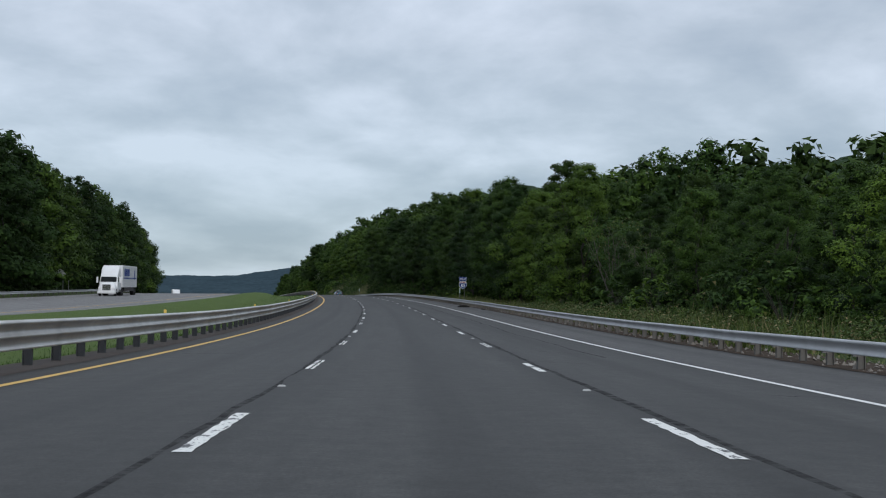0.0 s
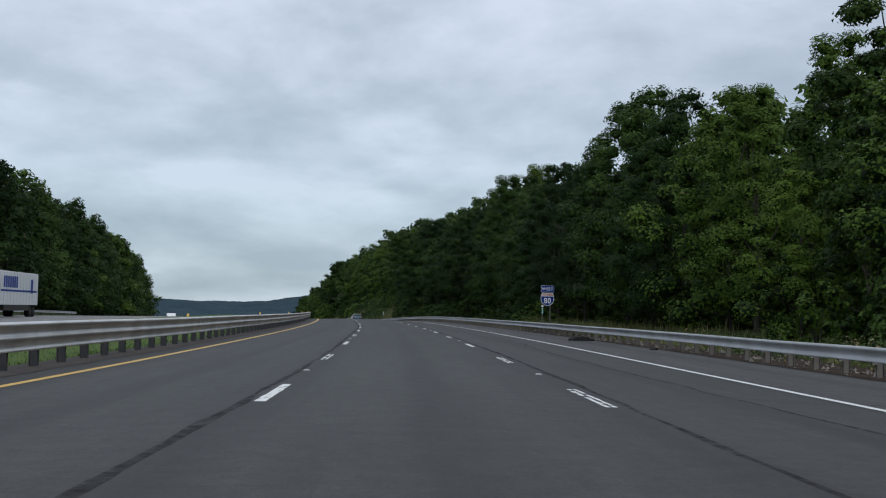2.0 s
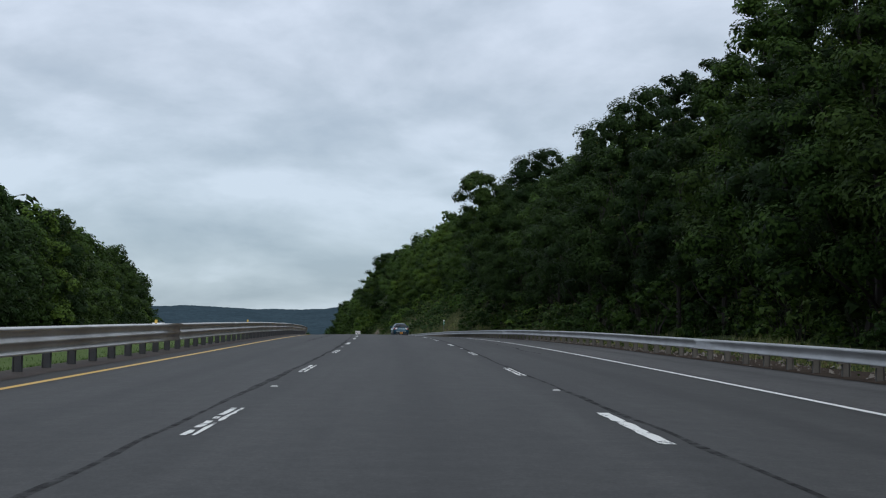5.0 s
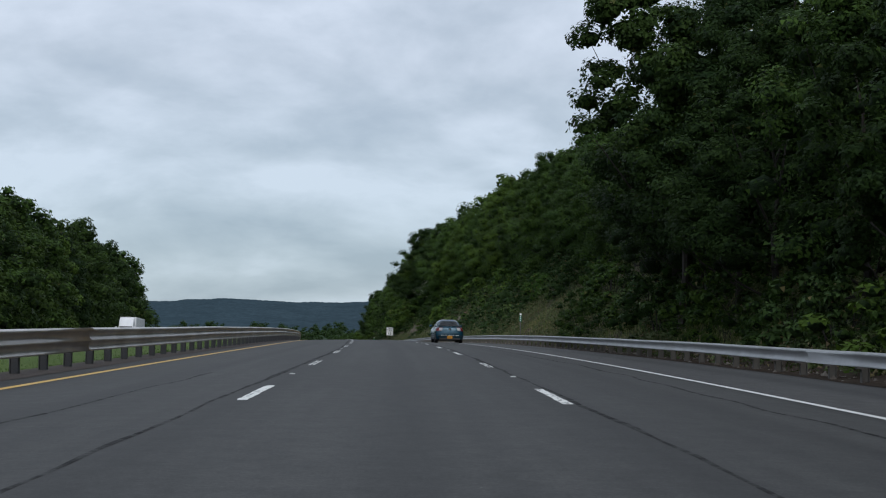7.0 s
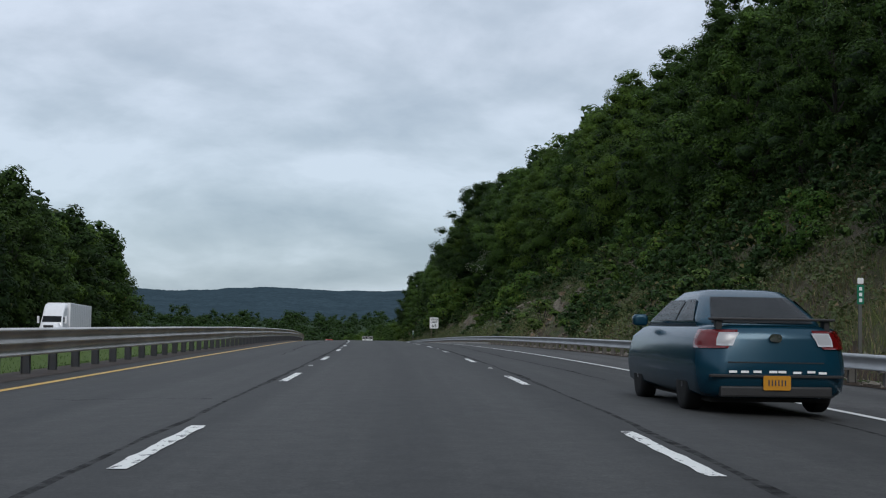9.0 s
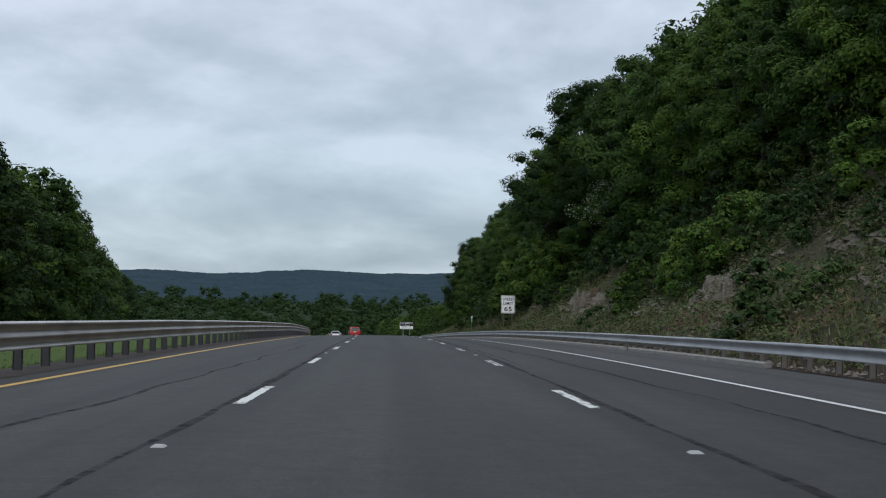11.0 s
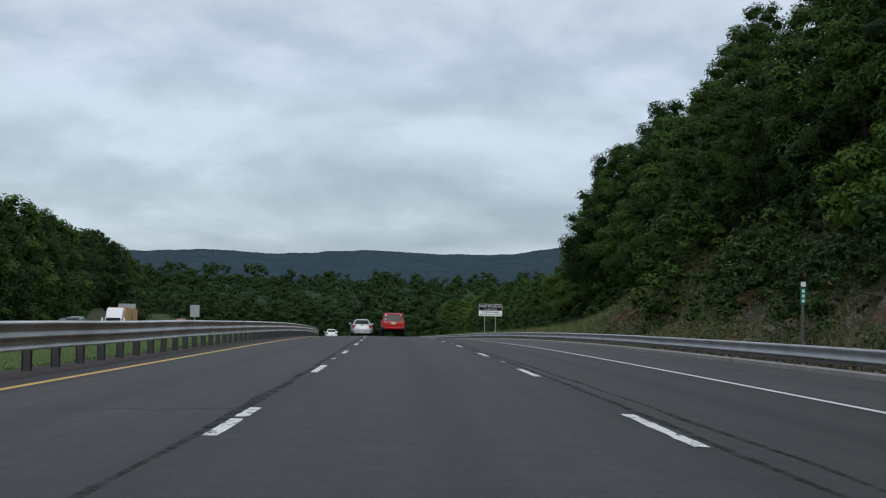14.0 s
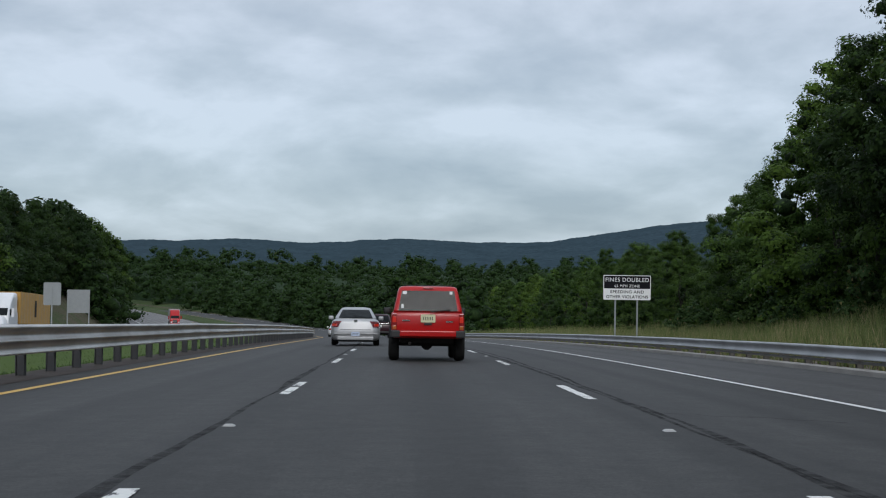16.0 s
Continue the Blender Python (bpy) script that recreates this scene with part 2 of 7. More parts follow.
def earth():
    """Ground: mown grass, weeds, bare soil and forest litter, mixed by noise, with stony patches where the face is steep."""
    m, n, l, b = stuff("ground", 0.95, 0, 0.2)
    big, small, grain = noise_of(n, l, 0.09, 6, 0.6), noise_of(n, l, 0.9, 7, 0.65), noise_of(n, l, 7.0, 6, 0.75)
    grass = blend(n, l, small, (0.020, 0.036, 0.010), (0.062, 0.094, 0.026))
    dry = blend(n, l, small, (0.045, 0.048, 0.020), (0.12, 0.112, 0.055))
    c = blend(n, l, ramp(n, l, big, (0.52, (0, 0, 0)), (0.70, (0.7, 0.7, 0.7))), grass, dry)
    c = blend(n, l, 0.9, c, ramp(n, l, grain, (0.3, (0.1, 0.1, 0.1)), (0.7, (0.9, 0.9, 0.9))), "OVERLAY")
    geo = n.new("ShaderNodeNewGeometry")
    z = n.new("ShaderNodeSeparateXYZ")
    l.new(geo.outputs["True Normal"], z.inputs[0])
    soil = blend(n, l, grain, (0.048, 0.040, 0.026), (0.125, 0.103, 0.070))
    steep = ramp(n, l, z.outputs[2], (0.80, (1, 1, 1)), (0.93, (0, 0, 0)))
    patches = ramp(n, l, noise_of(n, l, 0.28, 6, 0.65), (0.36, (0, 0, 0)), (0.52, (0.92, 0.92, 0.92)))
    c = blend(n, l, blend(n, l, 1.0, steep, patches, "MULTIPLY"), c, soil)
    l.new(c, b.inputs["Base Color"])
    bumped(n, l, b, blend(n, l, 0.5, small, grain), 0.9, 0.2)
    return m


GROUND = earth()


# ---------- mesh helpers ----------
def mesh_of(name, verts, faces, material, smooth=False, uv=None):
    me = bpy.data.meshes.new(name)
    me.from_pydata(verts, [], faces)
    for m in material if isinstance(material, (list, tuple)) else [material]:
        me.materials.append(m)
    if uv is not None:
        layer = me.uv_layers.new(name="uv")
        loops = np.empty(len(me.loops), dtype=np.int32)
        me.loops.foreach_get("vertex_index", loops)
        layer.data.foreach_set("uv", np.asarray(uv, dtype=np.float32)[loops].ravel())
    if smooth:
        me.polygons.foreach_set("use_smooth", [True] * len(me.polygons))
    me.update()
    return me


def part(name, bm, material, parent, label="", smooth=False):
    """Link a bmesh (or a finished mesh) as ONE mesh object under a thing or under a part."""
    if isinstance(bm, bmesh.types.BMesh):
        me = bpy.data.meshes.new(name)
        bm.to_mesh(me)
        bm.free()
        me.materials.append(material)
        if smooth:
            me.polygons.foreach_set("use_smooth", [True] * len(me.polygons))
    else:
        me = bm
    ob = new(name, me)
    if parent:
        ob.parent = parent
    if label:
        ob["label"] = label
    return ob


def thing(name, m, label, category, group=""):
    e = new(name)
    e.matrix_basis = m
    e.empty_display_size = 0.2
    return tagged(e, label, category, group)


def boxes(*specs, bevel=0.0):
    """A bmesh of boxes (x0, x1, y0, y1, z0, z1)."""
    bm = bmesh.new()
    for x0, x1, y0, y1, z0, z1 in specs:
        v = [bm.verts.new((x, y, z)) for x in (x0, x1) for y in (y0, y1) for z in (z0, z1)]
        for f in ((0, 1, 3, 2), (4, 6, 7, 5), (0, 4, 5, 1), (2, 3, 7, 6), (0, 2, 6, 4), (1, 5, 7, 3)):
            bm.faces.new([v[i] for i in f])
    if bevel:
        bmesh.ops.bevel(bm, geom=bm.edges[:], offset=bevel, segments=2, affect="EDGES", profile=0.6)
    return bm


def rod(a, b, r0, r1=None, sides=10, bm=None):
    """A round bar from a to b."""
    bm = bm or bmesh.new()
    a, b = Vector(a), Vector(b)
    r1 = r0 if r1 is None else r1
    q = (b - a).to_track_quat("Z", "Y")
    rings = []
    for p, r in ((a, r0), (b, r1)):
        rings.append([bm.verts.new(p + q @ Vector((r * math.cos(t), r * math.sin(t), 0))) for t in (2 * math.pi * i / sides for i in range(sides))])
    for i in range(sides):
        j = (i + 1) % sides
        bm.faces.new((rings[0][i], rings[0][j], rings[1][j], rings[1][i]))
    bm.faces.new(rings[0][::-1])
    bm.faces.new(rings[1])
    return bm


def ribbon(name, material, profile, s0, s1, step=4.0, closed=False, smooth=False, uv=True):
    """A mesh swept along the road: profile is a list of (l, up), or a function of s that gives one."""
    rows = np.append(np.arange(s0, s1, step), s1)
    verts, faces, uvs = [], [], []
    for s in rows:
        p = profile(s) if callable(profile) else profile
        for l, u in p:
            verts.append(spot(s, l, u))
            uvs.append((l, s))
    k = len(p)
    for i in range(len(rows) - 1):
        for j in range(k if closed else k - 1):
            a, b2 = i * k + j, i * k + (j + 1) % k
            faces.append((a, b2, b2 + k, a + k))
    if closed and not smooth:
        faces.append(tuple(range(k))[::-1])
        faces.append(tuple((len(rows) - 1) * k + j for j in range(k)))
    return mesh_of(name, verts, faces, material, smooth, uvs if uv else None)


# ---------- cross-section of the land ----------
def smooth_step(a, b, v):
    t = max(0.0, min(1.0, (v - a) / (b - a)))
    return t * t * (3 - 2 * t)


def rail_right(s):
    return 8.55 + 1.1 * smooth_step(370, 590, s)


RAIL_LEFT = -6.45


def crown(l):
    """Height of the paving over the middle lane: the outer lanes fall away to both sides."""
    return -0.13 * max(0, min(1, (l - 1.83) / 3.66)) - 0.10 * max(0, min(1, (-l - 1.83) / 3.66))


def bank(s):
    """How far the hillside is cut open, 0 to 1."""
    return 0.08 + 0.92 * smooth_step(235, 330, s) - 0.90 * smooth_step(525, 612, s)


def opposite_drop(s):
    return 0.8 * smooth_step(720, 900, s)


def land(s, l):
    """Height of the ground over the middle lane's height."""
    h = 0.0
    if l > 0:
        r = rail_right(s) + 1.2
        h = -0.2
        if l > r:
            rise = 0.82 * min(l - r, 8.0) + 0.5 * max(0, min(l - r - 8, 24)) + 0.12 * max(0, min(l - r - 32, 200))
            h += bank(s) * rise + 0.02 * min(l - r, 60)
            rough = noise.noise(Vector((s * 0.11, l * 0.17, 3.0))) * 1.1 + noise.noise(Vector((s * 0.4, l * 0.5, 9.0))) * 0.45
            h += rough * min(1, (l - r) / 3) * (0.25 + bank(s))
        h -= (5.0 * smooth_step(700, 1100, s)) * smooth_step(12, 40, l)
    else:
        a = -l
        h = -0.16
        if 7.2 < a <= 18.0:
            t = (a - 7.2) / 10.8
            h = -0.16 - 0.35 * math.sin(math.pi * min(1, t * 1.6)) * (1 if t < 0.62 else 0) + 0.16 * t
            h += 0.22 * math.sin(math.pi * max(0, (t - 0.55) / 0.45))
        elif 18 < a <= 40.6:
            h = -0.07 - 0.32 * (a - 18) / 22.6
        elif a > 40.6:
            h = -0.4 + 7.0 * smooth_step(660, 860, s) * smooth_step(42, 52, a) + 0.10 * min(a - 40.6, 60) + 0.35 * noise.noise(Vector((s * 0.05, a * 0.08, 5.0))) * min(1, (a - 40.6) / 5)
        if a > 18:
            h += opposite_drop(s) * min(1, (a - 18) / 6)
    if s > 900:
        far = smooth_step(900, 1500, s)
        h += far * (10 + 10 * noise.noise(Vector((s * 0.0016, l * 0.0022, 2.0)))) * (1 if abs(l) > 60 else abs(l) / 60)
    return h


def ground_at(s, l, sink=0.0):
    return spot(s, l, land(s, l) - sink)


def ground_mesh():
    ss = list(np.arange(-120, 60, 12.0)) + list(np.arange(60, 700, 2.5)) + list(np.arange(700, 1000, 12)) + [1000 * 1.07**i for i in range(24)]
    right = [8.0, 8.6, 9.3, 9.9, 10.5] + list(np.arange(11.2, 24, 0.8)) + list(np.arange(24, 48, 2.5)) + [50, 60, 75, 100, 150, 230, 400, 700, 1200, 2200, 3400]
    left = [5.9, 6.6, 7.2, 8, 9, 10, 11, 12, 13, 14, 15, 16, 17, 17.9, 18.0, 24, 32, 40.5, 41.5, 44, 47, 51, 56, 64, 75, 100, 150, 230, 400, 700, 1200, 2200, 3400]
    ls = [-v for v in reversed(left)] + [-3, 0, 3] + right
    verts, faces = [], []
    for s in ss:
        for l in ls:
            under = -0.45 if -5.95 <= l <= 8.05 else 0.0
            if -40.55 < l < -17.95:
                under = -0.35
            verts.append(spot(s, l, land(s, l) + under))
    k = len(ls)
    for i in range(len(ss) - 1):
        for j in range(k - 1):
            faces.append((i * k + j, i * k + j + 1, i * k + k + j + 1, i * k + k + j))
    return mesh_of("ground", verts, faces, GROUND, True)


ground = tagged(new("ground", ground_mesh()), "grassy verge and wooded hillside with bare stony cut", "ground", kind="structure")

def lawn():
    m, n, l, b = stuff("mown_grass", 0.9, 0, 0.15)
    big, small, fine = noise_of(n, l, 0.3, 5, 0.6), noise_of(n, l, 3.0, 6, 0.7), noise_of(n, l, 16.0, 4, 0.75)
    c = blend(n, l, big, (0.046, 0.080, 0.015), (0.075, 0.114, 0.024))
    c = blend(n, l, ramp(n, l, small, (0.5, (0, 0, 0)), (0.7, (0.5, 0.5, 0.5))), c, (0.10, 0.115, 0.045))
    l.new(blend(n, l, 0.8, c, fine, "OVERLAY"), b.inputs["Base Color"])
    bumped(n, l, b, fine, 0.7, 0.05)
    return m


LAWN = lawn()
tagged(new("median_lawn", ribbon("median_lawn", LAWN, lambda s: [(l, land(s, l) + 0.02) for l in (-7.0, -8, -9, -10, -11, -12, -13, -14, -15, -16, -17, -17.9)], -100, 700, 2.5, False, True)), "mown green grass strip between the carriageways", "grass", kind="structure")

# ---------- the road, its shoulders and lines ----------
S0, S1 = -110.0, 1150.0
ACROSS = [-6.95, -5.9, -5.49, -1.83, 0.0, 1.83, 5.49]
road = tagged(new("road", ribbon("road", ASPHALT, [(l, crown(l)) for l in ACROSS], S0, S1, 4.0)), "dark grey asphalt motorway with three lanes and sealed cracks", "road", kind="structure")
shoulder = tagged(new("road_shoulder", ribbon("road_shoulder", SHOULDER, lambda s: [(5.49, crown(9)), (rail_right(s) - 0.1, crown(9)), (rail_right(s) + 0.30, crown(9) - 0.03)], S0, S1, 4.0)),
                  "worn grey asphalt shoulder beside the right lane", "road", kind="structure")
far_road = tagged(new("opposite_road", ribbon("opposite_road", OLD_PAVING, lambda s: [(l, land(s, l)) for l in (-40.5, -32, -24, -18.6)], S0, S1, 6.0)),
                  "pale old paving of the opposite carriageway", "road", kind="structure")
part("edge_line", ribbon("edge_line", YELLOW_PAINT, [(-5.57, crown(9 * -1) + 0.004), (-5.42, crown(-5.42) + 0.004)], S0, S1, 3.0), None, road, "solid yellow edge line")
part("edge_line", ribbon("edge_line", EDGE_PAINT, [(5.42, crown(5.42) + 0.006), (5.56, crown(9) + 0.006)], S0, S1, 3.0), None, road, "solid white edge line")
part("edge_line", ribbon("edge_line", EDGE_PAINT, lambda s: [(-37.6, land(s, -37.6) + 0.02), (-37.45, land(s, -37.45) + 0.02)], S0, S1, 6.0), None, far_road)
part("edge_line", ribbon("edge_line", YELLOW_PAINT, lambda s: [(-21.6, land(s, -21.6) + 0.02), (-21.45, land(s, -21.45) + 0.02)], S0, S1, 6.0), None, far_road)

DASH, PITCH, PHASE = 3.4, 12.192, 8.95


def dash_mesh(seed):
    """One lane dash, with ragged edges and, on some, a worn split down the middle."""
    r = random.Random(seed)
    bm = bmesh.new()
    strips = [(-0.065, 0.065)] if seed % 4 else [(-0.072, -0.008), (0.014, 0.066)]
    for a, b in strips:
        last = None
        n = 15
        for i in range(n):
            y = DASH * i / (n - 1)
            row = (bm.verts.new((a + r.uniform(-0.006, 0.016), y, 0.005)), bm.verts.new((b + r.uniform(-0.016, 0.006), y, 0.005)))
            if last and not (seed % 2 == 0 and r.random() < 0.12):
                bm.faces.new((last[0], last[1], row[1], row[0]))
            last = row
    me = bpy.data.meshes.new("lane_dash")
    bm.to_mesh(me)
    bm.free()
    me.materials.append(WHITE_PAINT)
    return me


DASHES = [dash_mesh(i) for i in range(8)]
rnd = random.Random(4)
for k in range(-3, 62):
    for l in (-1.83, 1.83):
        d = part("lane_dash", DASHES[rnd.choice((1, 2, 6, 0)) if l < 0 and k > 32 else rnd.randrange(8)], None, road)
        d.matrix_basis = along(k * PITCH + PHASE, l)

# sealed joints wander beside both dashed lines and down the lanes
def seam(l0, s0, s1, width, seed, sway=0.12):
    verts, faces = [], []
    for s in np.arange(s0, s1, 0.5):
        c = l0 + sway * (noise.noise(Vector((s * 0.03, seed * 7.3, 0))) + 0.25 * noise.noise(Vector((s * 0.35, seed * 3.1, 4))))
        w = [width * max(0.2, 0.7 + 0.7 * noise.noise(Vector((s * 0.15, seed * 1.7, 9))) + 0.6 * noise.noise(Vector((s * 0.9, seed * 1.7, k * 5.0)))) for k in (1, 2)]
        verts += [spot(s, c - w[0], crown(c) + 0.003), spot(s, c + w[1], crown(c) + 0.003)]
    for i in range(len(verts) // 2 - 1):
        faces.append((2 * i, 2 * i + 1, 2 * i + 3, 2 * i + 2))
    return mesh_of("tar_seam", verts, faces, TAR)


for l0, s0, s1, w, seed, sway in ((-2.02, -20, 660, 0.058, 1, 0.16), (2.02, -20, 660, 0.06, 2, 0.18), (2.25, 400, 620, 0.05, 12, 0.25), (3.9, 30, 130, 0.04, 5, 0.7),
                                  (4.3, 210, 330, 0.04, 6, 0.8), (3.6, 330, 480, 0.05, 7, 0.6), (-3.4, 345, 420, 0.04, 8, 0.7), (-3.6, 225, 262, 0.04, 9, 0.8)):
    part("tar_seam", seam(l0, s0, s1, w, seed, sway), None, road)
# short cross cracks
for i in range(26):
    s, l = rnd.uniform(10, 600), rnd.uniform(2.2, 5.2) if i % 3 else rnd.uniform(-5.2, -2.2)
    n, verts, faces = 14, [], []
    reach = rnd.uniform(0.8, 2.4)
    for j in range(n):
        x, y = l + reach * (j / (n - 1) - 0.5), s + 0.5 * noise.noise(Vector((j * 0.35, i * 5.1, 0)))
        w = 0.05 * (0.4 + abs(noise.noise(Vector((j * 0.6, i, 3)))))
        verts += [spot(y - w, x, crown(x) + 0.003), spot(y + w, x, crown(x) + 0.003)]
    for j in range(n - 1):
        faces.append((2 * j, 2 * j + 2, 2 * j + 3, 2 * j + 1))
    part("tar_seam", mesh_of("tar_seam", verts, faces, TAR), None, road)

# raised reflectors between every second pair of dashes
stud_bm = boxes((-0.05, 0.05, -0.07, 0.07, 0.0, 0.016))
bmesh.ops.scale(stud_bm, vec=(0.6, 0.5, 1), verts=[v for v in stud_bm.verts if v.co.z > 0.01])
STUD = bpy.data.meshes.new("road_stud")
stud_bm.to_mesh(STUD)
stud_bm.free()
STUD.materials.append(worn("white_stud", (0.42, 0.42, 0.40), (0.1, 0.1, 0.1), 0.5))
for k in range(-2, 54, 2):
    for l in (-1.86, 1.86):
        part("road_stud", STUD, None, road).matrix_basis = along(k * PITCH + 16.6, l)

# ---------- guard rails ----------
def waves(valleys, high, deep, lip, hollow, under=1.0):
    """Section of a corrugated beam: (depth, height) pairs. Narrow ridges, hollow valleys between, a lip that bends back at both edges.
    under: how far the foot stands out, as a part of the depth at the top."""
    n = 8
    out = [(-0.004, -0.012), (-deep * under * 0.45, -0.006)]
    for v in range(valleys):
        for i in range(n):
            u = i / n
            k = (v + u) / valleys
            out.append((-deep * (under + (1 - under) * k) * (1 - hollow * math.sin(math.pi * u) ** 0.75), high * k))
    return out + [(-deep, high), (-deep * 0.75, high + lip * 0.75), (-deep * 0.45, high + lip), (-0.004, high + lip * 1.05)]


W_BEAM = waves(1, 0.220, 0.085, 0.055, 0.75)
THRIE = waves(2, 0.415, 0.13, 0.050, 0.80, 0.45)


def post_mesh(height, web, flange):
    """A rolled I-section post with a spacer block towards the beam."""
    t = 0.012
    bm = boxes((-web / 2, -web / 2 + t, -flange / 2, flange / 2, -0.5, height), (web / 2 - t, web / 2, -flange / 2, flange / 2, -0.5, height), (-web / 2 + t, web / 2 - t, -t / 2, t / 2, -0.5, height))
    return bm


def rail_run(s0, s1, lateral, base, top, beam, toward, pitch, posts, skin, label, group, side_z):
    """A length of guard rail: one beam, a spacer and a post every pitch metres. toward: +1 where the beam faces +l."""
    origin = spot((s0 + s1) / 2, lateral((s0 + s1) / 2), base)
    e = thing("guard_rail", Matrix.Translation(origin), label, "guard rail", group)
    h = max(u for x, u in beam)
    prof = [(-x * toward, u) for x, u in beam]
    back = [(-x * toward - 0.006 * toward, u) for x, u in reversed(beam)]
    me = ribbon("beam", skin, lambda s: [(lateral(s) + x, (top(s) if callable(top) else top) - h + u + 0.012 * noise.noise(Vector((s * 0.13, lateral(s), 1)))) for x, u in prof + back], s0, s1, 3.81, True, True, False)
    me.transform(Matrix.Translation(-origin))
    b = part("beam", me, None, e)
    post, block = posts
    for i in range(int(round((s1 - s0) / pitch))):
        s = s0 + (i + 0.5) * pitch
        m = Matrix.Translation(-origin) @ upright(s, lateral(s) - toward * 0.17, base)
        p = part("post", post, None, e)
        p.matrix_basis = m
        q = part("spacer_block", block, None, e)
        q.matrix_basis = Matrix.Translation(-origin) @ upright(s, lateral(s) - toward * 0.055, base)
        for ob in (p, q):
            ob.rotation_euler.rotate_axis("Z", radians(rnd.uniform(-2, 2)))
            ob.rotation_euler.rotate_axis("Y", radians(rnd.uniform(-1.2, 1.2)))
    return e


def ready(bm, name, material):
    me = bpy.data.meshes.new(name)
    bm.to_mesh(me)
    bm.free()
    me.materials.append(material)
    return me


POST_R = ready(post_mesh(0.50, 0.15, 0.11), "post", ZINC_POST)
BLOCK_R = ready(boxes((-0.06, 0.06, -0.05, 0.05, 0.30, 0.56)), "spacer_block", ZINC_DULL)
POST_L = ready(post_mesh(0.66, 0.15, 0.12), "post", POST_DARK)
BLOCK_L = ready(boxes((-0.06, 0.06, -0.05, 0.05, 0.44, 0.74)), "spacer_block", ZINC_DULL)
RUN = 57.15
for i in range(14):
    a = -20 + RUN * i
    rail_run(a, a + RUN, rail_right, crown(9) - 0.03, 0.47, W_BEAM, -1, 1.905, (POST_R, BLOCK_R), ZINC, "galvanised steel guard rail on dull grey posts beside the shoulder", "guard rail along the right shoulder", 0)
    rail_run(a, a + RUN, lambda s: RAIL_LEFT, -0.14, lambda s: 0.68 + 0.07 * smooth_step(240, 400, s), THRIE, 1, 1.905, (POST_L, BLOCK_L), ZINC_OLD if a < 200 else ZINC_BROWN, "deep three-wave galvanised guard rail along the grassy median", "guard rail along the median", 0)
for i in range(10):
    a = 60 + 60 * i
    if a == 300:
        continue
    mid_s = a + 30
    rail_run(a, a + (38 if a == 240 else 60), lambda s: -41.2, opposite_drop(mid_s) - 0.4, opposite_drop(mid_s) + 0.28, W_BEAM, 1, 3.81, (POST_R, BLOCK_R), ZINC, "weathered guard rail at the far edge of the opposite carriageway", "guard rail beyond the opposite carriageway", 0)

# a lower rub rail and a concrete kerb stand before the rail where the slope is cut
rub = tagged(new("rub_rail", ribbon("rub_rail", ZINC_DULL, lambda s: [(rail_right(s) + 0.03, 0.085), (rail_right(s) - 0.01, 0.085), (rail_right(s) - 0.01, 0.15), (rail_right(s) + 0.03, 0.15)], 412, 700, 3.81, True, False, False)),
             "dull steel rub rail below the guard rail beam", "rub rail")
kerb = thing("kerb", Matrix.Identity(4), "pale worn concrete kerb in front of the guard rail", "kerb")
kerb["kind"] = "structure"
s = 404.0
while s < 690:
    n = rnd.choice((5.8, 6.0, 6.1))
    if not (418 < s < 420):
        w = rnd.uniform(-0.02, 0.02)
        me = ribbon("kerb_stone", CONCRETE, lambda q: [(rail_right(q) - 0.30 + w, -0.16), (rail_right(q) - 0.29 + w, -0.03), (rail_right(q) - 0.25 + w, 0.0), (rail_right(q) - 0.10 + w, 0.0), (rail_right(q) - 0.09 + w, -0.16)], s, s + n - 0.05, 3.0, True, False, False)
        part("kerb_stone", me, None, kerb)
    s += n + (1.2 if 415 < s < 418 else 0)


# ---------- soil, leaf litter and chips of stone under the rails ----------
def litter_material():
    m, n, l, b = stuff("soil_and_litter", 0.95, 0, 0.1)
    big, small, fine = noise_of(n, l, 0.5, 5, 0.6), noise_of(n, l, 5.0, 6, 0.7), noise_of(n, l, 22.0, 4, 0.75)
    c = blend(n, l, big, (0.034, 0.026, 0.020), (0.066, 0.049, 0.037))
    c = blend(n, l, ramp(n, l, small, (0.55, (0, 0, 0)), (0.68, (0.8, 0.8, 0.8))), c, (0.085, 0.058, 0.040))
    c = blend(n, l, 0.8, c, fine, "OVERLAY")
    l.new(blend(n, l, ramp(n, l, fine, (0.66, (0, 0, 0)), (0.72, (0.7, 0.7, 0.7))), c, (0.20, 0.17, 0.135)), b.inputs["Base Color"])
    bumped(n, l, b, small, 0.8, 0.05)
    return m


LITTER = litter_material()
GRIT = worn("dark_road_grit", (0.062, 0.051, 0.045), (0.034, 0.027, 0.022), 0.95, 0, 1.6, 22, 0.7, 0.3, 0.2)


def ragged(s, seed, reach):
    return reach * noise.noise(Vector((s * 0.5, seed, 0))) + 0.5 * reach * noise.noise(Vector((s * 1.7, seed, 5)))


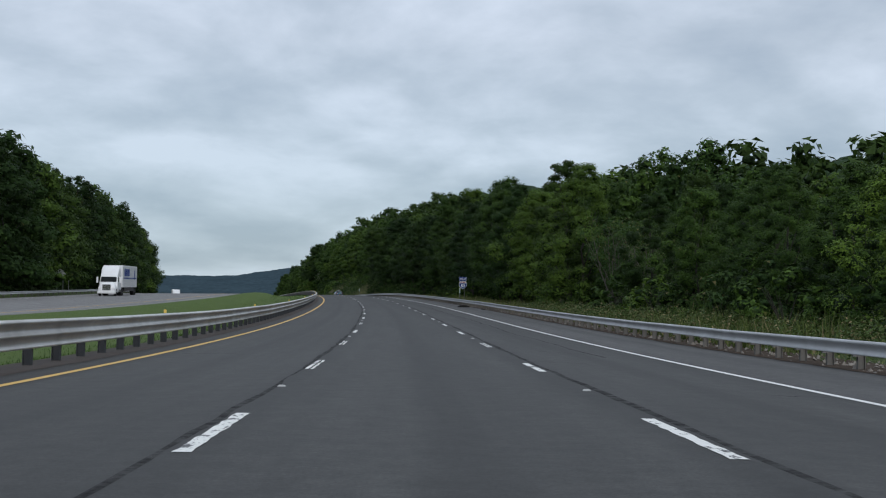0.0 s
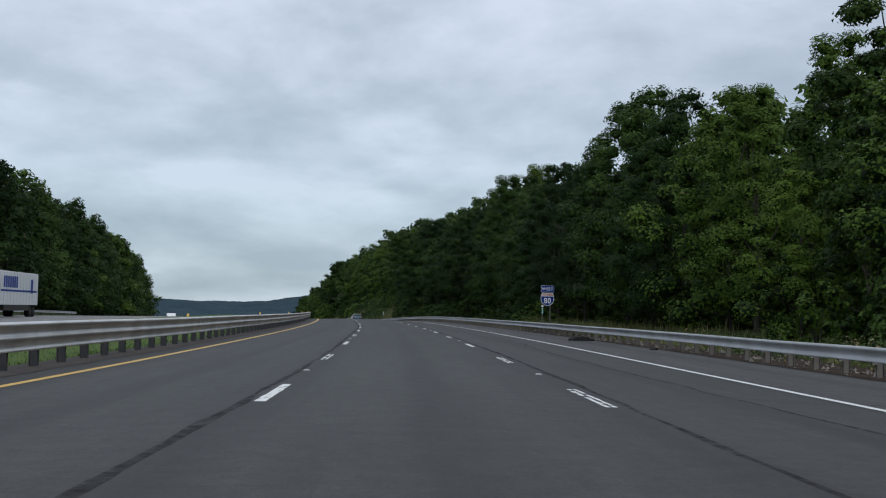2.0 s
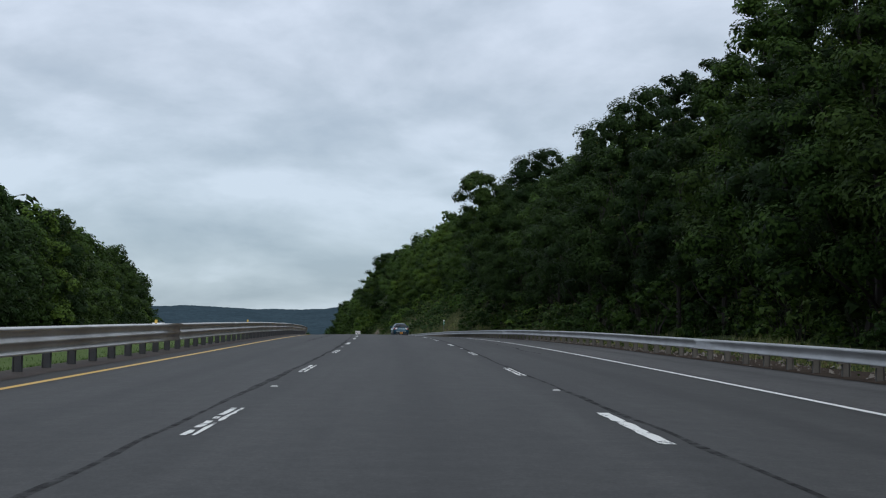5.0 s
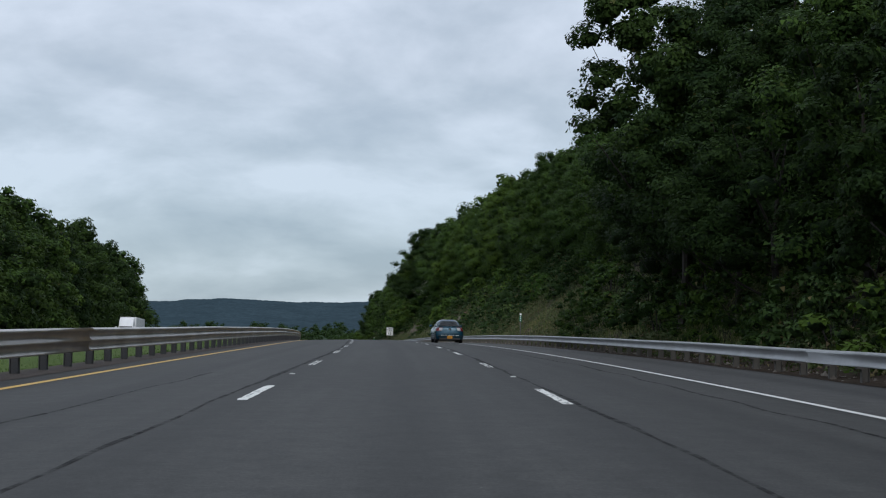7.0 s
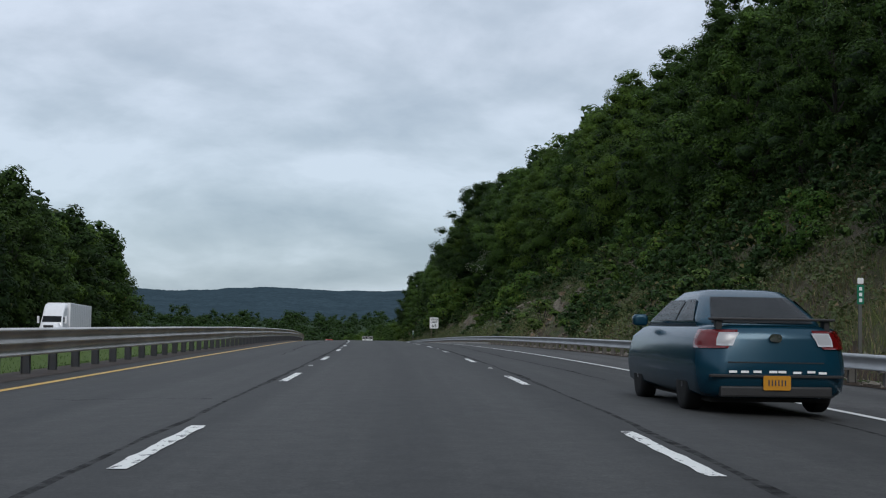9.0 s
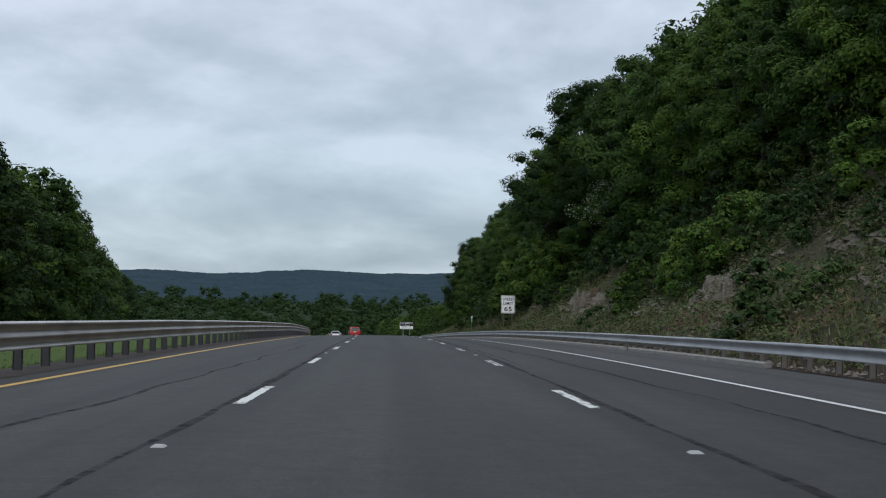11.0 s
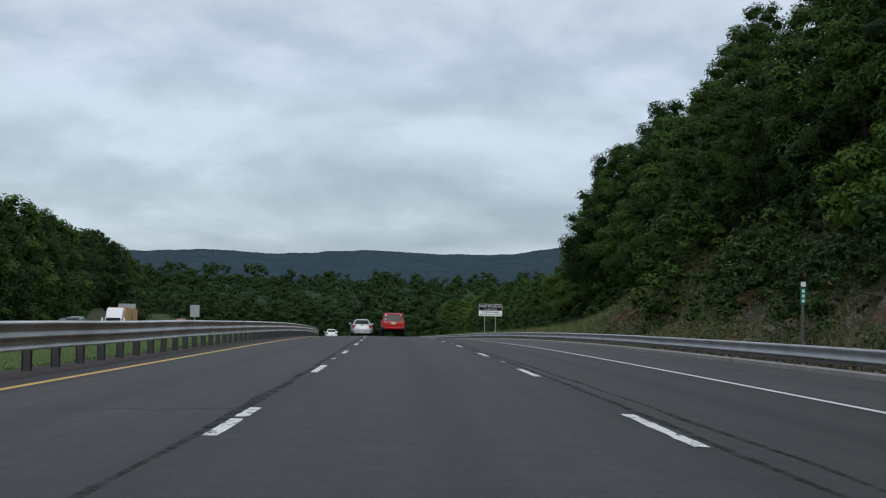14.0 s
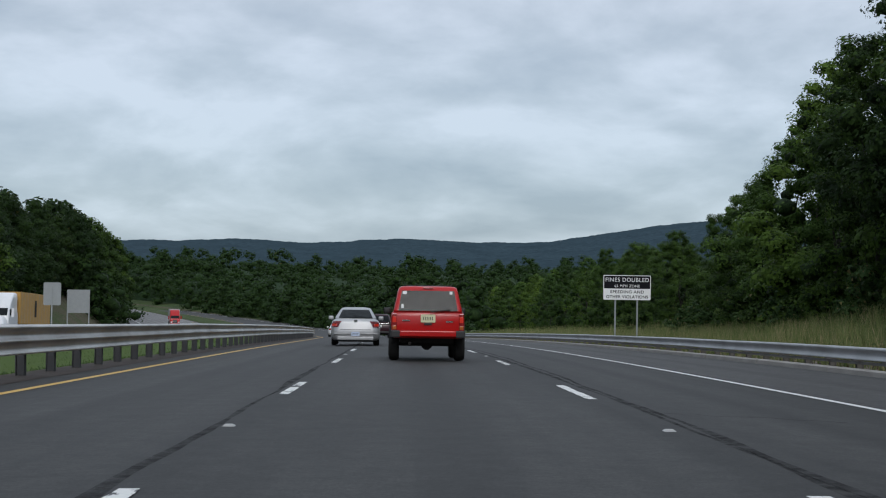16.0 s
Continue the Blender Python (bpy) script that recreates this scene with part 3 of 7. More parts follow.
tagged(new("verge_soil", ribbon("verge_soil", LITTER, lambda s: [(rail_right(s) - 0.16 + ragged(s, 1, 0.12), crown(9) - 0.004 + 0.012), (rail_right(s) + 0.35, crown(9) + 0.03), (rail_right(s) + 1.0, land(s, rail_right(s) + 1.0) + 0.04), (rail_right(s) + 1.7 + ragged(s, 2, 0.3), land(s, rail_right(s) + 1.7) + 0.05), (rail_right(s) + 2.3 + ragged(s, 6, 0.5), land(s, rail_right(s) + 2.3) - 0.03)], -100, 720, 1.2)),
       "brown soil and leaf litter under the guard rail", "soil", kind="structure")
tagged(new("median_soil", ribbon("median_soil", GRIT, lambda s: [(-6.12 + ragged(s, 3, 0.08), crown(-9) + 0.006), (-6.5, crown(-9) + 0.02), (-6.96, crown(-9) + 0.02), (-7.1 + ragged(s, 4, 0.12), -0.19)], -100, 720, 1.2)),
       "grey grit and dust along the median guard rail", "soil", kind="structure")


def chips(name, label, material, count, seed, place):
    """Loose chips of stone, each a small skewed tetrahedron pair."""
    g = np.random.default_rng(seed)
    p = np.array([tuple(place()) for _ in range(count)])
    r = (0.02 + 0.09 * g.uniform(0, 1, count) ** 2.5)[:, None, None]
    base = np.array([(1, 0, 0), (-0.5, 0.8, 0), (-0.5, -0.8, 0), (0, 0, 0.8)])
    v = (p[:, None, :] + base[None] * r * g.uniform(0.5, 1.4, (count, 4, 3)) + g.normal(size=(count, 4, 3)) * r * 0.2).reshape(-1, 3)
    f = (np.arange(count)[:, None, None] * 4 + np.array([(0, 1, 3), (1, 2, 3), (2, 0, 3)])[None]).reshape(-1, 3)
    me = mesh_of(name, v.tolist(), f.tolist(), material)
    return tagged(new(name, me), label, "gravel", kind="stuff")


CHIP = worn("pale_stone_chips", (0.22, 0.20, 0.175), (0.10, 0.085, 0.07), 0.95, 0, 3, 20, 0.6, 0.2)


def under_rail():
    s = rnd.uniform(20, 640) if rnd.random() < 0.45 else rnd.uniform(330, 640)
    l = rail_right(s) + 0.5 + rnd.uniform(-0.55, 1.5)
    return spot(s, l, max(crown(9) + 0.01, land(s, l) + 0.04))


chips("stone_chips", "pale stone chips under the guard rail", CHIP, 14000, 31, under_rail)

# ---------- foliage ----------
def leaf_material(name, dark, light, dry=(0.10, 0.09, 0.03), dry_part=0.008):
    m = bpy.data.materials.new(name)
    m.use_nodes = True
    n, l = m.node_tree.nodes, m.node_tree.links
    n.clear()
    isle = n.new("ShaderNodeNewGeometry").outputs["Random Per Island"]
    own = n.new("ShaderNodeObjectInfo").outputs["Random"]
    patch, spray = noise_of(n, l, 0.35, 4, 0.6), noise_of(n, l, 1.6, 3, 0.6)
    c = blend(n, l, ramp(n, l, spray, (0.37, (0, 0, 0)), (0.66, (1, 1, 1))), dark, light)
    c = blend(n, l, 0.30, c, blend(n, l, isle, dark, tuple(v * 1.15 for v in light)))
    # each plant has its own shade: some yellower and lighter, some bluer and darker
    c = blend(n, l, ramp(n, l, own, (0.62, (0, 0, 0)), (1.0, (0.65, 0.65, 0.65))), c, tuple(v * f for v, f in zip(light, (1.35, 1.22, 0.95))))
    c = blend(n, l, ramp(n, l, own, (0.0, (0.7, 0.7, 0.7)), (0.4, (0, 0, 0))), c, tuple(v * f for v, f in zip(dark, (0.9, 1.0, 1.3))))
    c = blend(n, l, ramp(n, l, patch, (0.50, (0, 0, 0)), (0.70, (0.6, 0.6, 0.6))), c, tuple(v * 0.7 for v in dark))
    c = blend(n, l, ramp(n, l, isle, (1 - dry_part, (0, 0, 0)), (1 - dry_part + 0.01, (1, 1, 1))), c, dry)
    b = n.new("ShaderNodeBsdfPrincipled")
    b.inputs["Roughness"].default_value, b.inputs["Specular IOR Level"].default_value = 0.6, 0.07
    l.new(c, b.inputs["Base Color"])
    t = n.new("ShaderNodeBsdfTranslucent")
    l.new(blend(n, l, 0.4, c, (0.08, 0.13, 0.02), "MIX"), t.inputs["Color"])
    mix = n.new("ShaderNodeMixShader")
    mix.inputs[0].default_value = 0.14
    l.new(b.outputs[0], mix.inputs[1])
    l.new(t.outputs[0], mix.inputs[2])
    l.new(mix.outputs[0], n.new("ShaderNodeOutputMaterial").inputs[0])
    return m


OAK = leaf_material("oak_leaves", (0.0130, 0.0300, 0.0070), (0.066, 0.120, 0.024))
# darker copy of the oak leaves: shade of the dense woods put into the colour
SHADED_OAK = leaf_material("shaded_oak_leaves", (0.0085, 0.0200, 0.0058), (0.040, 0.074, 0.0180))
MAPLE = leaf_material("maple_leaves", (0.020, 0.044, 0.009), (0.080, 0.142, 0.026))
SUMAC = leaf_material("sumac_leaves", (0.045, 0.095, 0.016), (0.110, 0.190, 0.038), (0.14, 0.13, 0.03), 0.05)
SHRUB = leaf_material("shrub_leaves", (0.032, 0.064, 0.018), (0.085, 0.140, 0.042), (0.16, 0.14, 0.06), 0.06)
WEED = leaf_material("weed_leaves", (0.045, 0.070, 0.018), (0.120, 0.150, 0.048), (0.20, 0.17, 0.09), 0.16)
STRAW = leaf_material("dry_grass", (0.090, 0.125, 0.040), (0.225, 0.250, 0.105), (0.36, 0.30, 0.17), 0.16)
BARK = worn("bark", (0.034, 0.029, 0.024), (0.02, 0.018, 0.016), 0.95, 0, 2.0, 14, 0.7, 0.5)
GREY_BARK = worn("grey_dead_wood", (0.12, 0.108, 0.095), (0.07, 0.062, 0.055), 0.95, 0, 2.0, 14, 0.6, 0.4)


def shaded_leaves(name, dark, light):
    """Leaves deep in a bough: shade put into the colour, near-black mottling for gaps."""
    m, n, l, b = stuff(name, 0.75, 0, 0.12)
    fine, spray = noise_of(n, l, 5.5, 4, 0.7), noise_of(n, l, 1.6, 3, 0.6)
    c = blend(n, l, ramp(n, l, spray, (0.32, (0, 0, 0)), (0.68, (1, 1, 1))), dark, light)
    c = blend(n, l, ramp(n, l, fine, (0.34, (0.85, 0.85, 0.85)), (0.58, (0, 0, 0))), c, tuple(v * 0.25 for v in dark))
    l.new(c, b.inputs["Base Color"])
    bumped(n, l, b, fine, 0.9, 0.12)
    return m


# darker than the outer leaves, to carry the shade inside a crown
SHADED_CORE = shaded_leaves("shaded_leaves", (0.012, 0.028, 0.008), (0.031, 0.061, 0.016))


def leaves(g, centres, radii, count, size, squash=0.78, shell=(0.5, 1.1), droop=0.25):
    """Single pointed leaves through the outer skin of each bough, thicker on top. Returns verts (n*3, 3) and faces."""
    weight = radii**2
    pick = g.choice(len(centres), count, p=weight / weight.sum())
    d = g.normal(size=(count, 3))
    d[:, 2] += 0.4
    d /= np.linalg.norm(d, axis=1)[:, None]
    p = centres[pick] + d * (radii[pick] * (shell[0] + (shell[1] - shell[0]) * g.uniform(0, 1, count) ** 0.6))[:, None] * np.array([1, 1, squash])
    nrm = d * 0.8 + g.normal(size=(count, 3)) * 0.5
    nrm[:, 2] += 0.45
    nrm /= np.linalg.norm(nrm, axis=1)[:, None]
    t = np.cross(nrm, g.normal(size=(count, 3)))
    t /= np.linalg.norm(t, axis=1)[:, None]
    t[:, 2] -= droop * 0.4
    w = np.cross(nrm, t)
    a = (size * g.uniform(0.55, 1.4, count))[:, None]
    b = a * g.uniform(0.6, 1.0, count)[:, None]
    v = np.stack([p - t * a * 0.5, p + w * b * 0.55 + t * a * 0.15, p + t * a * 0.45 - w * b * 0.45], 1).reshape(-1, 3)
    return v, np.arange(count * 3).reshape(-1, 3)


def ball(level):
    """Unit ball as triangles: an icosahedron, split level times."""
    bm = bmesh.new()
    bmesh.ops.create_icosphere(bm, subdivisions=level, radius=1.0)
    bm.verts.index_update()
    v, f = np.array([tuple(q.co) for q in bm.verts]), np.array([[q.index for q in w.verts] for w in bm.faces])
    bm.free()
    return v, f


BALL = ball(1)


def cores(g, c, r, k=0.8, squash=0.62):
    """The dense inner mass of leaves of each bough: a lumpy, flattened dome."""
    bv, bf = BALL
    n, m = len(c), len(bv)
    lumps = 1 + 0.20 * np.sin(bv[None] @ g.normal(size=(n, 3, 4)) * 2.6 + g.uniform(0, 6.28, (n, 1, 4))).sum(2) / 2
    lumps *= g.uniform(0.88, 1.1, (n, m))
    v = c[:, None, :] + bv[None] * (lumps * (r * k)[:, None])[:, :, None] * np.array([1, 1, squash])
    f = np.arange(n)[:, None, None] * m + bf[None]
    return v.reshape(-1, 3), f.reshape(-1, 3)


def boughs_of(g, high, wide, low, count, lean=0.0, fat=1.0):
    """Boughs of a crown, spiralling up it: centre, radius and outward tilt of each; fuller in the middle, uneven outline."""
    c, r, tilt = [], [], []
    for i in range(count):
        u = min(1.0, (i + g.uniform(0.1, 0.9)) / count)
        env = wide * (0.35 + 1.0 * math.sin(math.pi * min(1, 0.18 + 0.80 * u)) ** 0.8) * (1 - 0.45 * u * u) / 1.12
        a = 2.4 * i + g.uniform(-0.7, 0.7)
        k = math.sqrt(g.uniform(0.10, 1.0))
        rad = env * k * g.uniform(0.80, 1.0)
        c.append((rad * math.cos(a) + lean * u, rad * math.sin(a), low + (high - low) * (u * 0.93)))
        r.append(wide * fat * g.uniform(0.18, 0.34) * (1.08 - 0.38 * u))
        tilt.append((0.75 * k * math.cos(a), 0.75 * k * math.sin(a), 1.0))
    tilt = np.array(tilt)
    return np.array(c), np.array(r), tilt / np.linalg.norm(tilt, axis=1)[:, None]


OPEN_SIDE = np.array([-0.62, -0.72, 0.30])


def sprays(g, c, r, tilt, count, size, squash=0.66, sided=True):
    """Leaves that clothe each bough: most lie over its dome, the rest stand out in loose sprays. Sided: thicker on the side that
    is open to the light of the road. Returns verts (n*3, 3) and faces."""
    open_part = (c - c.mean(0)) @ OPEN_SIDE / (np.abs((c - c.mean(0)) @ OPEN_SIDE).max() + 1e-6)
    weight = r**2 * (np.clip(0.75 + open_part, 0.12, 1.5) if sided else 1.0)
    total = int(count * 2.2) if sided else count
    pick = g.choice(len(c), total, p=weight / weight.sum())
    d = g.normal(size=(total, 3)) + tilt[pick] * 0.35
    loose = g.uniform(0, 1, total) < 0.34
    few = 8
    heads = g.normal(size=(len(c), few, 3))
    heads[:, :, 2] = np.abs(heads[:, :, 2]) * 0.8 - 0.3
    d[loose] = (heads / np.linalg.norm(heads, axis=2)[:, :, None])[pick[loose], g.integers(0, few, loose.sum())] + g.normal(size=(loose.sum(), 3)) * 0.24
    d /= np.linalg.norm(d, axis=1)[:, None]
    if sided:
        keep = np.argsort(-(np.clip(d @ OPEN_SIDE, -0.25, 0.15) + g.uniform(0, 0.22, total)))[:count]
        pick, d, loose = pick[keep], d[keep], loose[keep]
    far = np.where(loose, g.uniform(0.80, 1.22 if sided else 1.10, count), g.uniform(0.58 if sided else 0.74, 1.02, count))
    p = c[pick] + d * (r[pick] * far)[:, None] * np.array([1, 1, squash])
    nrm = d * np.array([1, 1, 1.4]) + g.normal(size=(count, 3)) * 0.36
    nrm[:, 2] += 0.30
    nrm /= np.linalg.norm(nrm, axis=1)[:, None]
    t = np.cross(nrm, g.normal(size=(count, 3)))
    t /= np.linalg.norm(t, axis=1)[:, None]
    w = np.cross(nrm, t)
    a = (size * g.uniform(0.6, 1.35, count))[:, None]
    b = a * g.uniform(0.65, 1.05, count)[:, None]
    v = np.stack([p - t * a * 0.5, p + w * b * 0.55 + t * a * 0.15, p + t * a * 0.45 - w * b * 0.45], 1).reshape(-1, 3)
    return v, np.arange(count * 3).reshape(-1, 3)


def tri_mesh(name, verts, faces, material, inner=0):
    """inner: how many of the last faces are the shade-coloured bough cores."""
    me = bpy.data.meshes.new(name)
    me.vertices.add(len(verts))
    me.vertices.foreach_set("co", np.asarray(verts, dtype=np.float32).ravel())
    me.loops.add(len(faces) * 3)
    me.loops.foreach_set("vertex_index", np.asarray(faces, dtype=np.int32).ravel())
    me.polygons.add(len(faces))
    me.polygons.foreach_set("loop_start", np.arange(len(faces), dtype=np.int32) * 3)
    me.polygons.foreach_set("loop_total", np.full(len(faces), 3, dtype=np.int32))
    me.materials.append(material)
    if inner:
        me.materials.append(SHADED_CORE)
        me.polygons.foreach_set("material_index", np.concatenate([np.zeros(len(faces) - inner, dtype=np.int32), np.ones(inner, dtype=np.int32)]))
    me.update(calc_edges=True)
    return me


def crown_mesh(seed, high, wide, low, boughs, count, size, material, lean=0.0, name="crown", sided=True, inner=0.56, fat=1.0):
    """A crown of leafy boughs. Sided: fuller towards the road (-x, -y), thin on the side deep in the woods."""
    g = np.random.default_rng(seed)
    c, r, tilt = boughs_of(g, high, wide, low, boughs, lean, fat)
    v1, f1 = sprays(g, c, r, tilt, count, size, 0.80, sided)
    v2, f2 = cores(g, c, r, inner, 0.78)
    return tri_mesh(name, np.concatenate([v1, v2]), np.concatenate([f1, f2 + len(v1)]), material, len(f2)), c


def trunk_mesh(seed, high, thick, centres, material, limbs=6, sides=6, name="trunk"):
    """Tapered trunk with a slight sway, and limbs out to some of the clumps."""
    r = random.Random(seed)
    bm = bmesh.new()
    pts = [Vector((r.uniform(-0.25, 0.25) * i * 0.25, r.uniform(-0.25, 0.25) * i * 0.25, -0.4 + (high + 0.4) * i / 6)) for i in range(7)]
    for i in range(6):
        rod(pts[i], pts[i + 1], thick * (1.15 - i * 0.16), thick * (1.15 - (i + 1) * 0.16), sides, bm)
    for c in sorted(centres.tolist(), key=lambda q: r.random())[:limbs]:
        c = Vector(c)
        start = pts[min(5, max(1, int(6 * (c.z * 0.55) / high)))]
        bend = start.lerp(c, 0.5) + Vector((0, 0, -0.06 * high))
        rod(start, bend, thick * 0.42, thick * 0.26, 5, bm)
        rod(bend, c, thick * 0.26, thick * 0.06, 5, bm)
    me = bpy.data.meshes.new(name)
    bm.to_mesh(me)
    bm.free()
    me.materials.append(material)
    return me


def tree_kind(seed, high, wide, low, boughs, count, size, material, thick, lean=0.0, sided=True, inner=0.56, fat=1.0):
    crown_me, c = crown_mesh(seed, high, wide, low, boughs, count, size, material, lean, "crown", sided, inner, fat)
    return trunk_mesh(seed, high * 0.6, thick * 0.75, c, BARK), crown_me


FULL_H = [15.0, 16.5, 14.0, 17.0, 13.0, 15.5, 16.0]
FULL_SHAPE = [(4.2, 1.6, 74, OAK, 0.22, 0), (4.6, 3.2, 80, SHADED_OAK, 0.26, 0.8), (3.6, 0.9, 62, MAPLE, 0.2, 0), (3.9, 2.0, 66, OAK, 0.24, -0.6), (3.9, 0.7, 62, MAPLE, 0.2, 0.5), (3.2, 3.0, 58, SHADED_OAK, 0.2, 0), (4.4, 1.2, 72, OAK, 0.24, 0)]
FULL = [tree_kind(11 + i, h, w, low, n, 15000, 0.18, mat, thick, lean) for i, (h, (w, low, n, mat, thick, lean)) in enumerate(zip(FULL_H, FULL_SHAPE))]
BROAD = [tree_kind(21 + i, 16.0, w, low, 46, 2500, 0.42, m, 0.25, 0, True, 0.48, 1.15) for i, (w, low, m) in enumerate(((4.8, 0.8, OAK), (4.4, 1.0, OAK), (4.9, 0.6, MAPLE)))]
MIDDLE = [tree_kind(24 + i, 16.0, 4.6, 0.8, 60, 3400, 0.38, m, 0.25, 0, True, 0.48, 1.1) for i, m in enumerate((SHADED_OAK, SHADED_OAK, OAK))]
OAK_L, MAPLE_L = "tall dark green oak at the forest edge", "fresh green maple at the forest edge"


def plant(kind, s, l, scale, turn, label, group, name="tree", category="tree", sink=0.15):
    trunk_me, crown_me = kind
    m = Matrix.Translation(ground_at(s, l, sink)) @ Euler((radians(rnd.uniform(-3, 3)), radians(rnd.uniform(-3, 3)), turn)).to_matrix().to_4x4() @ Matrix.Diagonal((scale * rnd.uniform(0.88, 1.14), scale * rnd.uniform(0.88, 1.14), scale, 1))
    e = thing(name, m, label, category, group)
    if trunk_me:
        part("trunk", trunk_me, None, e)
    part("crown", crown_me, None, e)
    return e


def table(s, pts):
    return float(np.interp(s, [p[0] for p in pts], [p[1] for p in pts]))


def edge_right(s):
    """How far right the front row of trees stands."""
    return table(s, ((-20, 15.0), (100, 15.0), (150, 13.8), (198, 13.8), (208, 16.2), (233, 16.4), (242, 13.8), (270, 12.6), (300, 13.4), (318, 14.8), (340, 16.8), (375, 19.0), (390, 20.6), (435, 20.6), (455, 19.0), (470, 18.6), (500, 17.5), (540, 18.2), (555, 19.4), (575, 19.6), (586, 20.4), (592, 20.6), (604, 21.0), (620, 21.5), (700, 22.0), (800, 24.0)))


def tall_right(s):
    """Height of the trees of the right-hand side, in metres."""
    return table(s, ((-20, 7.0), (40, 7.0), (60, 7.4), (80, 9.0), (92, 12.4), (99, 13.4), (106, 12.4), (120, 12.6), (130, 12.8), (137, 14.4), (148, 13.9), (165, 13.3), (180, 13.4), (192, 13.6), (200, 14.5), (210, 16.6), (217, 17.4), (226, 17.0), (236, 15.4), (246, 15.6), (254, 14.4), (264, 12.8), (280, 12.4), (289, 13.8), (304, 11.4), (315, 10.4), (330, 10.6), (345, 11.2), (380, 13.4), (400, 14.5), (430, 14.2), (456, 14.2), (472, 17.2), (490, 17.8), (500, 15.6), (514, 14.2), (522, 12.6), (534, 12.4), (546, 12.4), (562, 13.0), (575, 14.4), (590, 15.6), (602, 15.0), (612, 12.6), (622, 10.8), (640, 8.2), (720, 8.0), (800, 9.0)))


def edge_left(s):
    return table(s, ((0, -48.5), (190, -48.5), (230, -49), (300, -47.0), (460, -47), (600, -46.5), (640, -48.5), (685, -49.2), (715, -51.8), (740, -53.8), (762, -56.0), (800, -56.0), (814, -51.0), (900, -46.0), (1100, -46)))


def tall_left(s):
    return table(s, ((60, 22), (250, 22.6), (285, 20.5), (310, 19.6), (420, 21.6), (470, 22.6), (560, 25.2), (604, 24.8), (622, 22.0), (650, 20.0), (700, 19.6), (800, 18.8), (900, 20)))


def front_row(step, back, group, low, high):
    s = 36.0 + back
    while s < 770:
        fine = back < 3 and s < 668
        # from 150 to 330 m mostly oaks with the woods' shade in their leaf colour
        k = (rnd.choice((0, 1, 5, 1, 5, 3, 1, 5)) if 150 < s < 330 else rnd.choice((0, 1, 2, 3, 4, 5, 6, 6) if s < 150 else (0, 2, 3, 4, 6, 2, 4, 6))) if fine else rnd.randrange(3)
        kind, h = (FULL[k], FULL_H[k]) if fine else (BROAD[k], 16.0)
        behind_small = 4.5 if back < 3 and (80 < s < 97 or 108 < s < 122) else 2.0 if 148 < s < 163 else 0.0
        plant(kind, s, edge_right(s) + back + behind_small + rnd.uniform(-0.8, 1.4), tall_right(s) * rnd.uniform(low, high) / h, line(s)[3] + rnd.uniform(-0.1, 0.75), MAPLE_L if kind[1].materials[0] is MAPLE else OAK_L, group)
        s += rnd.uniform(0.8, 1.2) * step


def spreading_oak(s, l, high, wide):
    """A big oak whose crown leans out over the shoulder."""
    e = plant(FULL[1], s, l, high / 16.5, line(s)[3] + 0.2, "big spreading oak leaning out over the guard rail", "trees on the right-hand hillside")
    e.matrix_basis = e.matrix_basis @ Matrix.Diagonal((wide, wide, 1, 1))


OVERHANG = tree_kind(95, 15.0, 3.9, 6.4, 70, 14000, 0.20, SHADED_OAK, 0.22, -2.6)
plant(OVERHANG, 291.0, 11.4, 0.97, line(291)[3], "big spreading oak leaning out over the guard rail", "trees on the right-hand hillside")
spreading_oak(289.5, 14.6, 15.0, 1.1)
spreading_oak(486.5, 17.1, 17.0, 1.1)
spreading_oak(296.0, 13.6, 15.0, 1.1)
spreading_oak(588.5, 19.4, 15.4, 0.95)
spreading_oak(593.5, 20.6, 15.0, 0.95)
for s, l, h in ((540, 24.5, 16.6), (563, 23.4, 16.2), (577, 24.2, 16.6), (587, 24.6, 18.2), (595.0, 24.0, 18.6), (601, 24.8, 17.0), (126, 20.0, 13.6), (218, 19.4, 17.8)):
    plant(FULL[3], s, l, h / 17.0, line(s)[3] + rnd.uniform(0.0, 0.6), "tall dark green oak standing above the forest edge", "trees on the right-hand hillside")
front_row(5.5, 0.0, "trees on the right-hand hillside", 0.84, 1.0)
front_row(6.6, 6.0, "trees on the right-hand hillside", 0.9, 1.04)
s = 120.0
while s < 1090:
    k = rnd.randrange(3)
    kind, h = MIDDLE[k], 16.0
    plant(kind, s, edge_left(s) + rnd.uniform(-1.5, 1.5), tall_left(s) * rnd.uniform(0.80, 1.0) / h, line(s)[3] + math.pi / 2 + rnd.uniform(-0.4, 0.4), "dark broadleaf tree beyond the opposite carriageway", "trees beyond the opposite carriageway")
    s += rnd.uniform(6.0, 8.5)


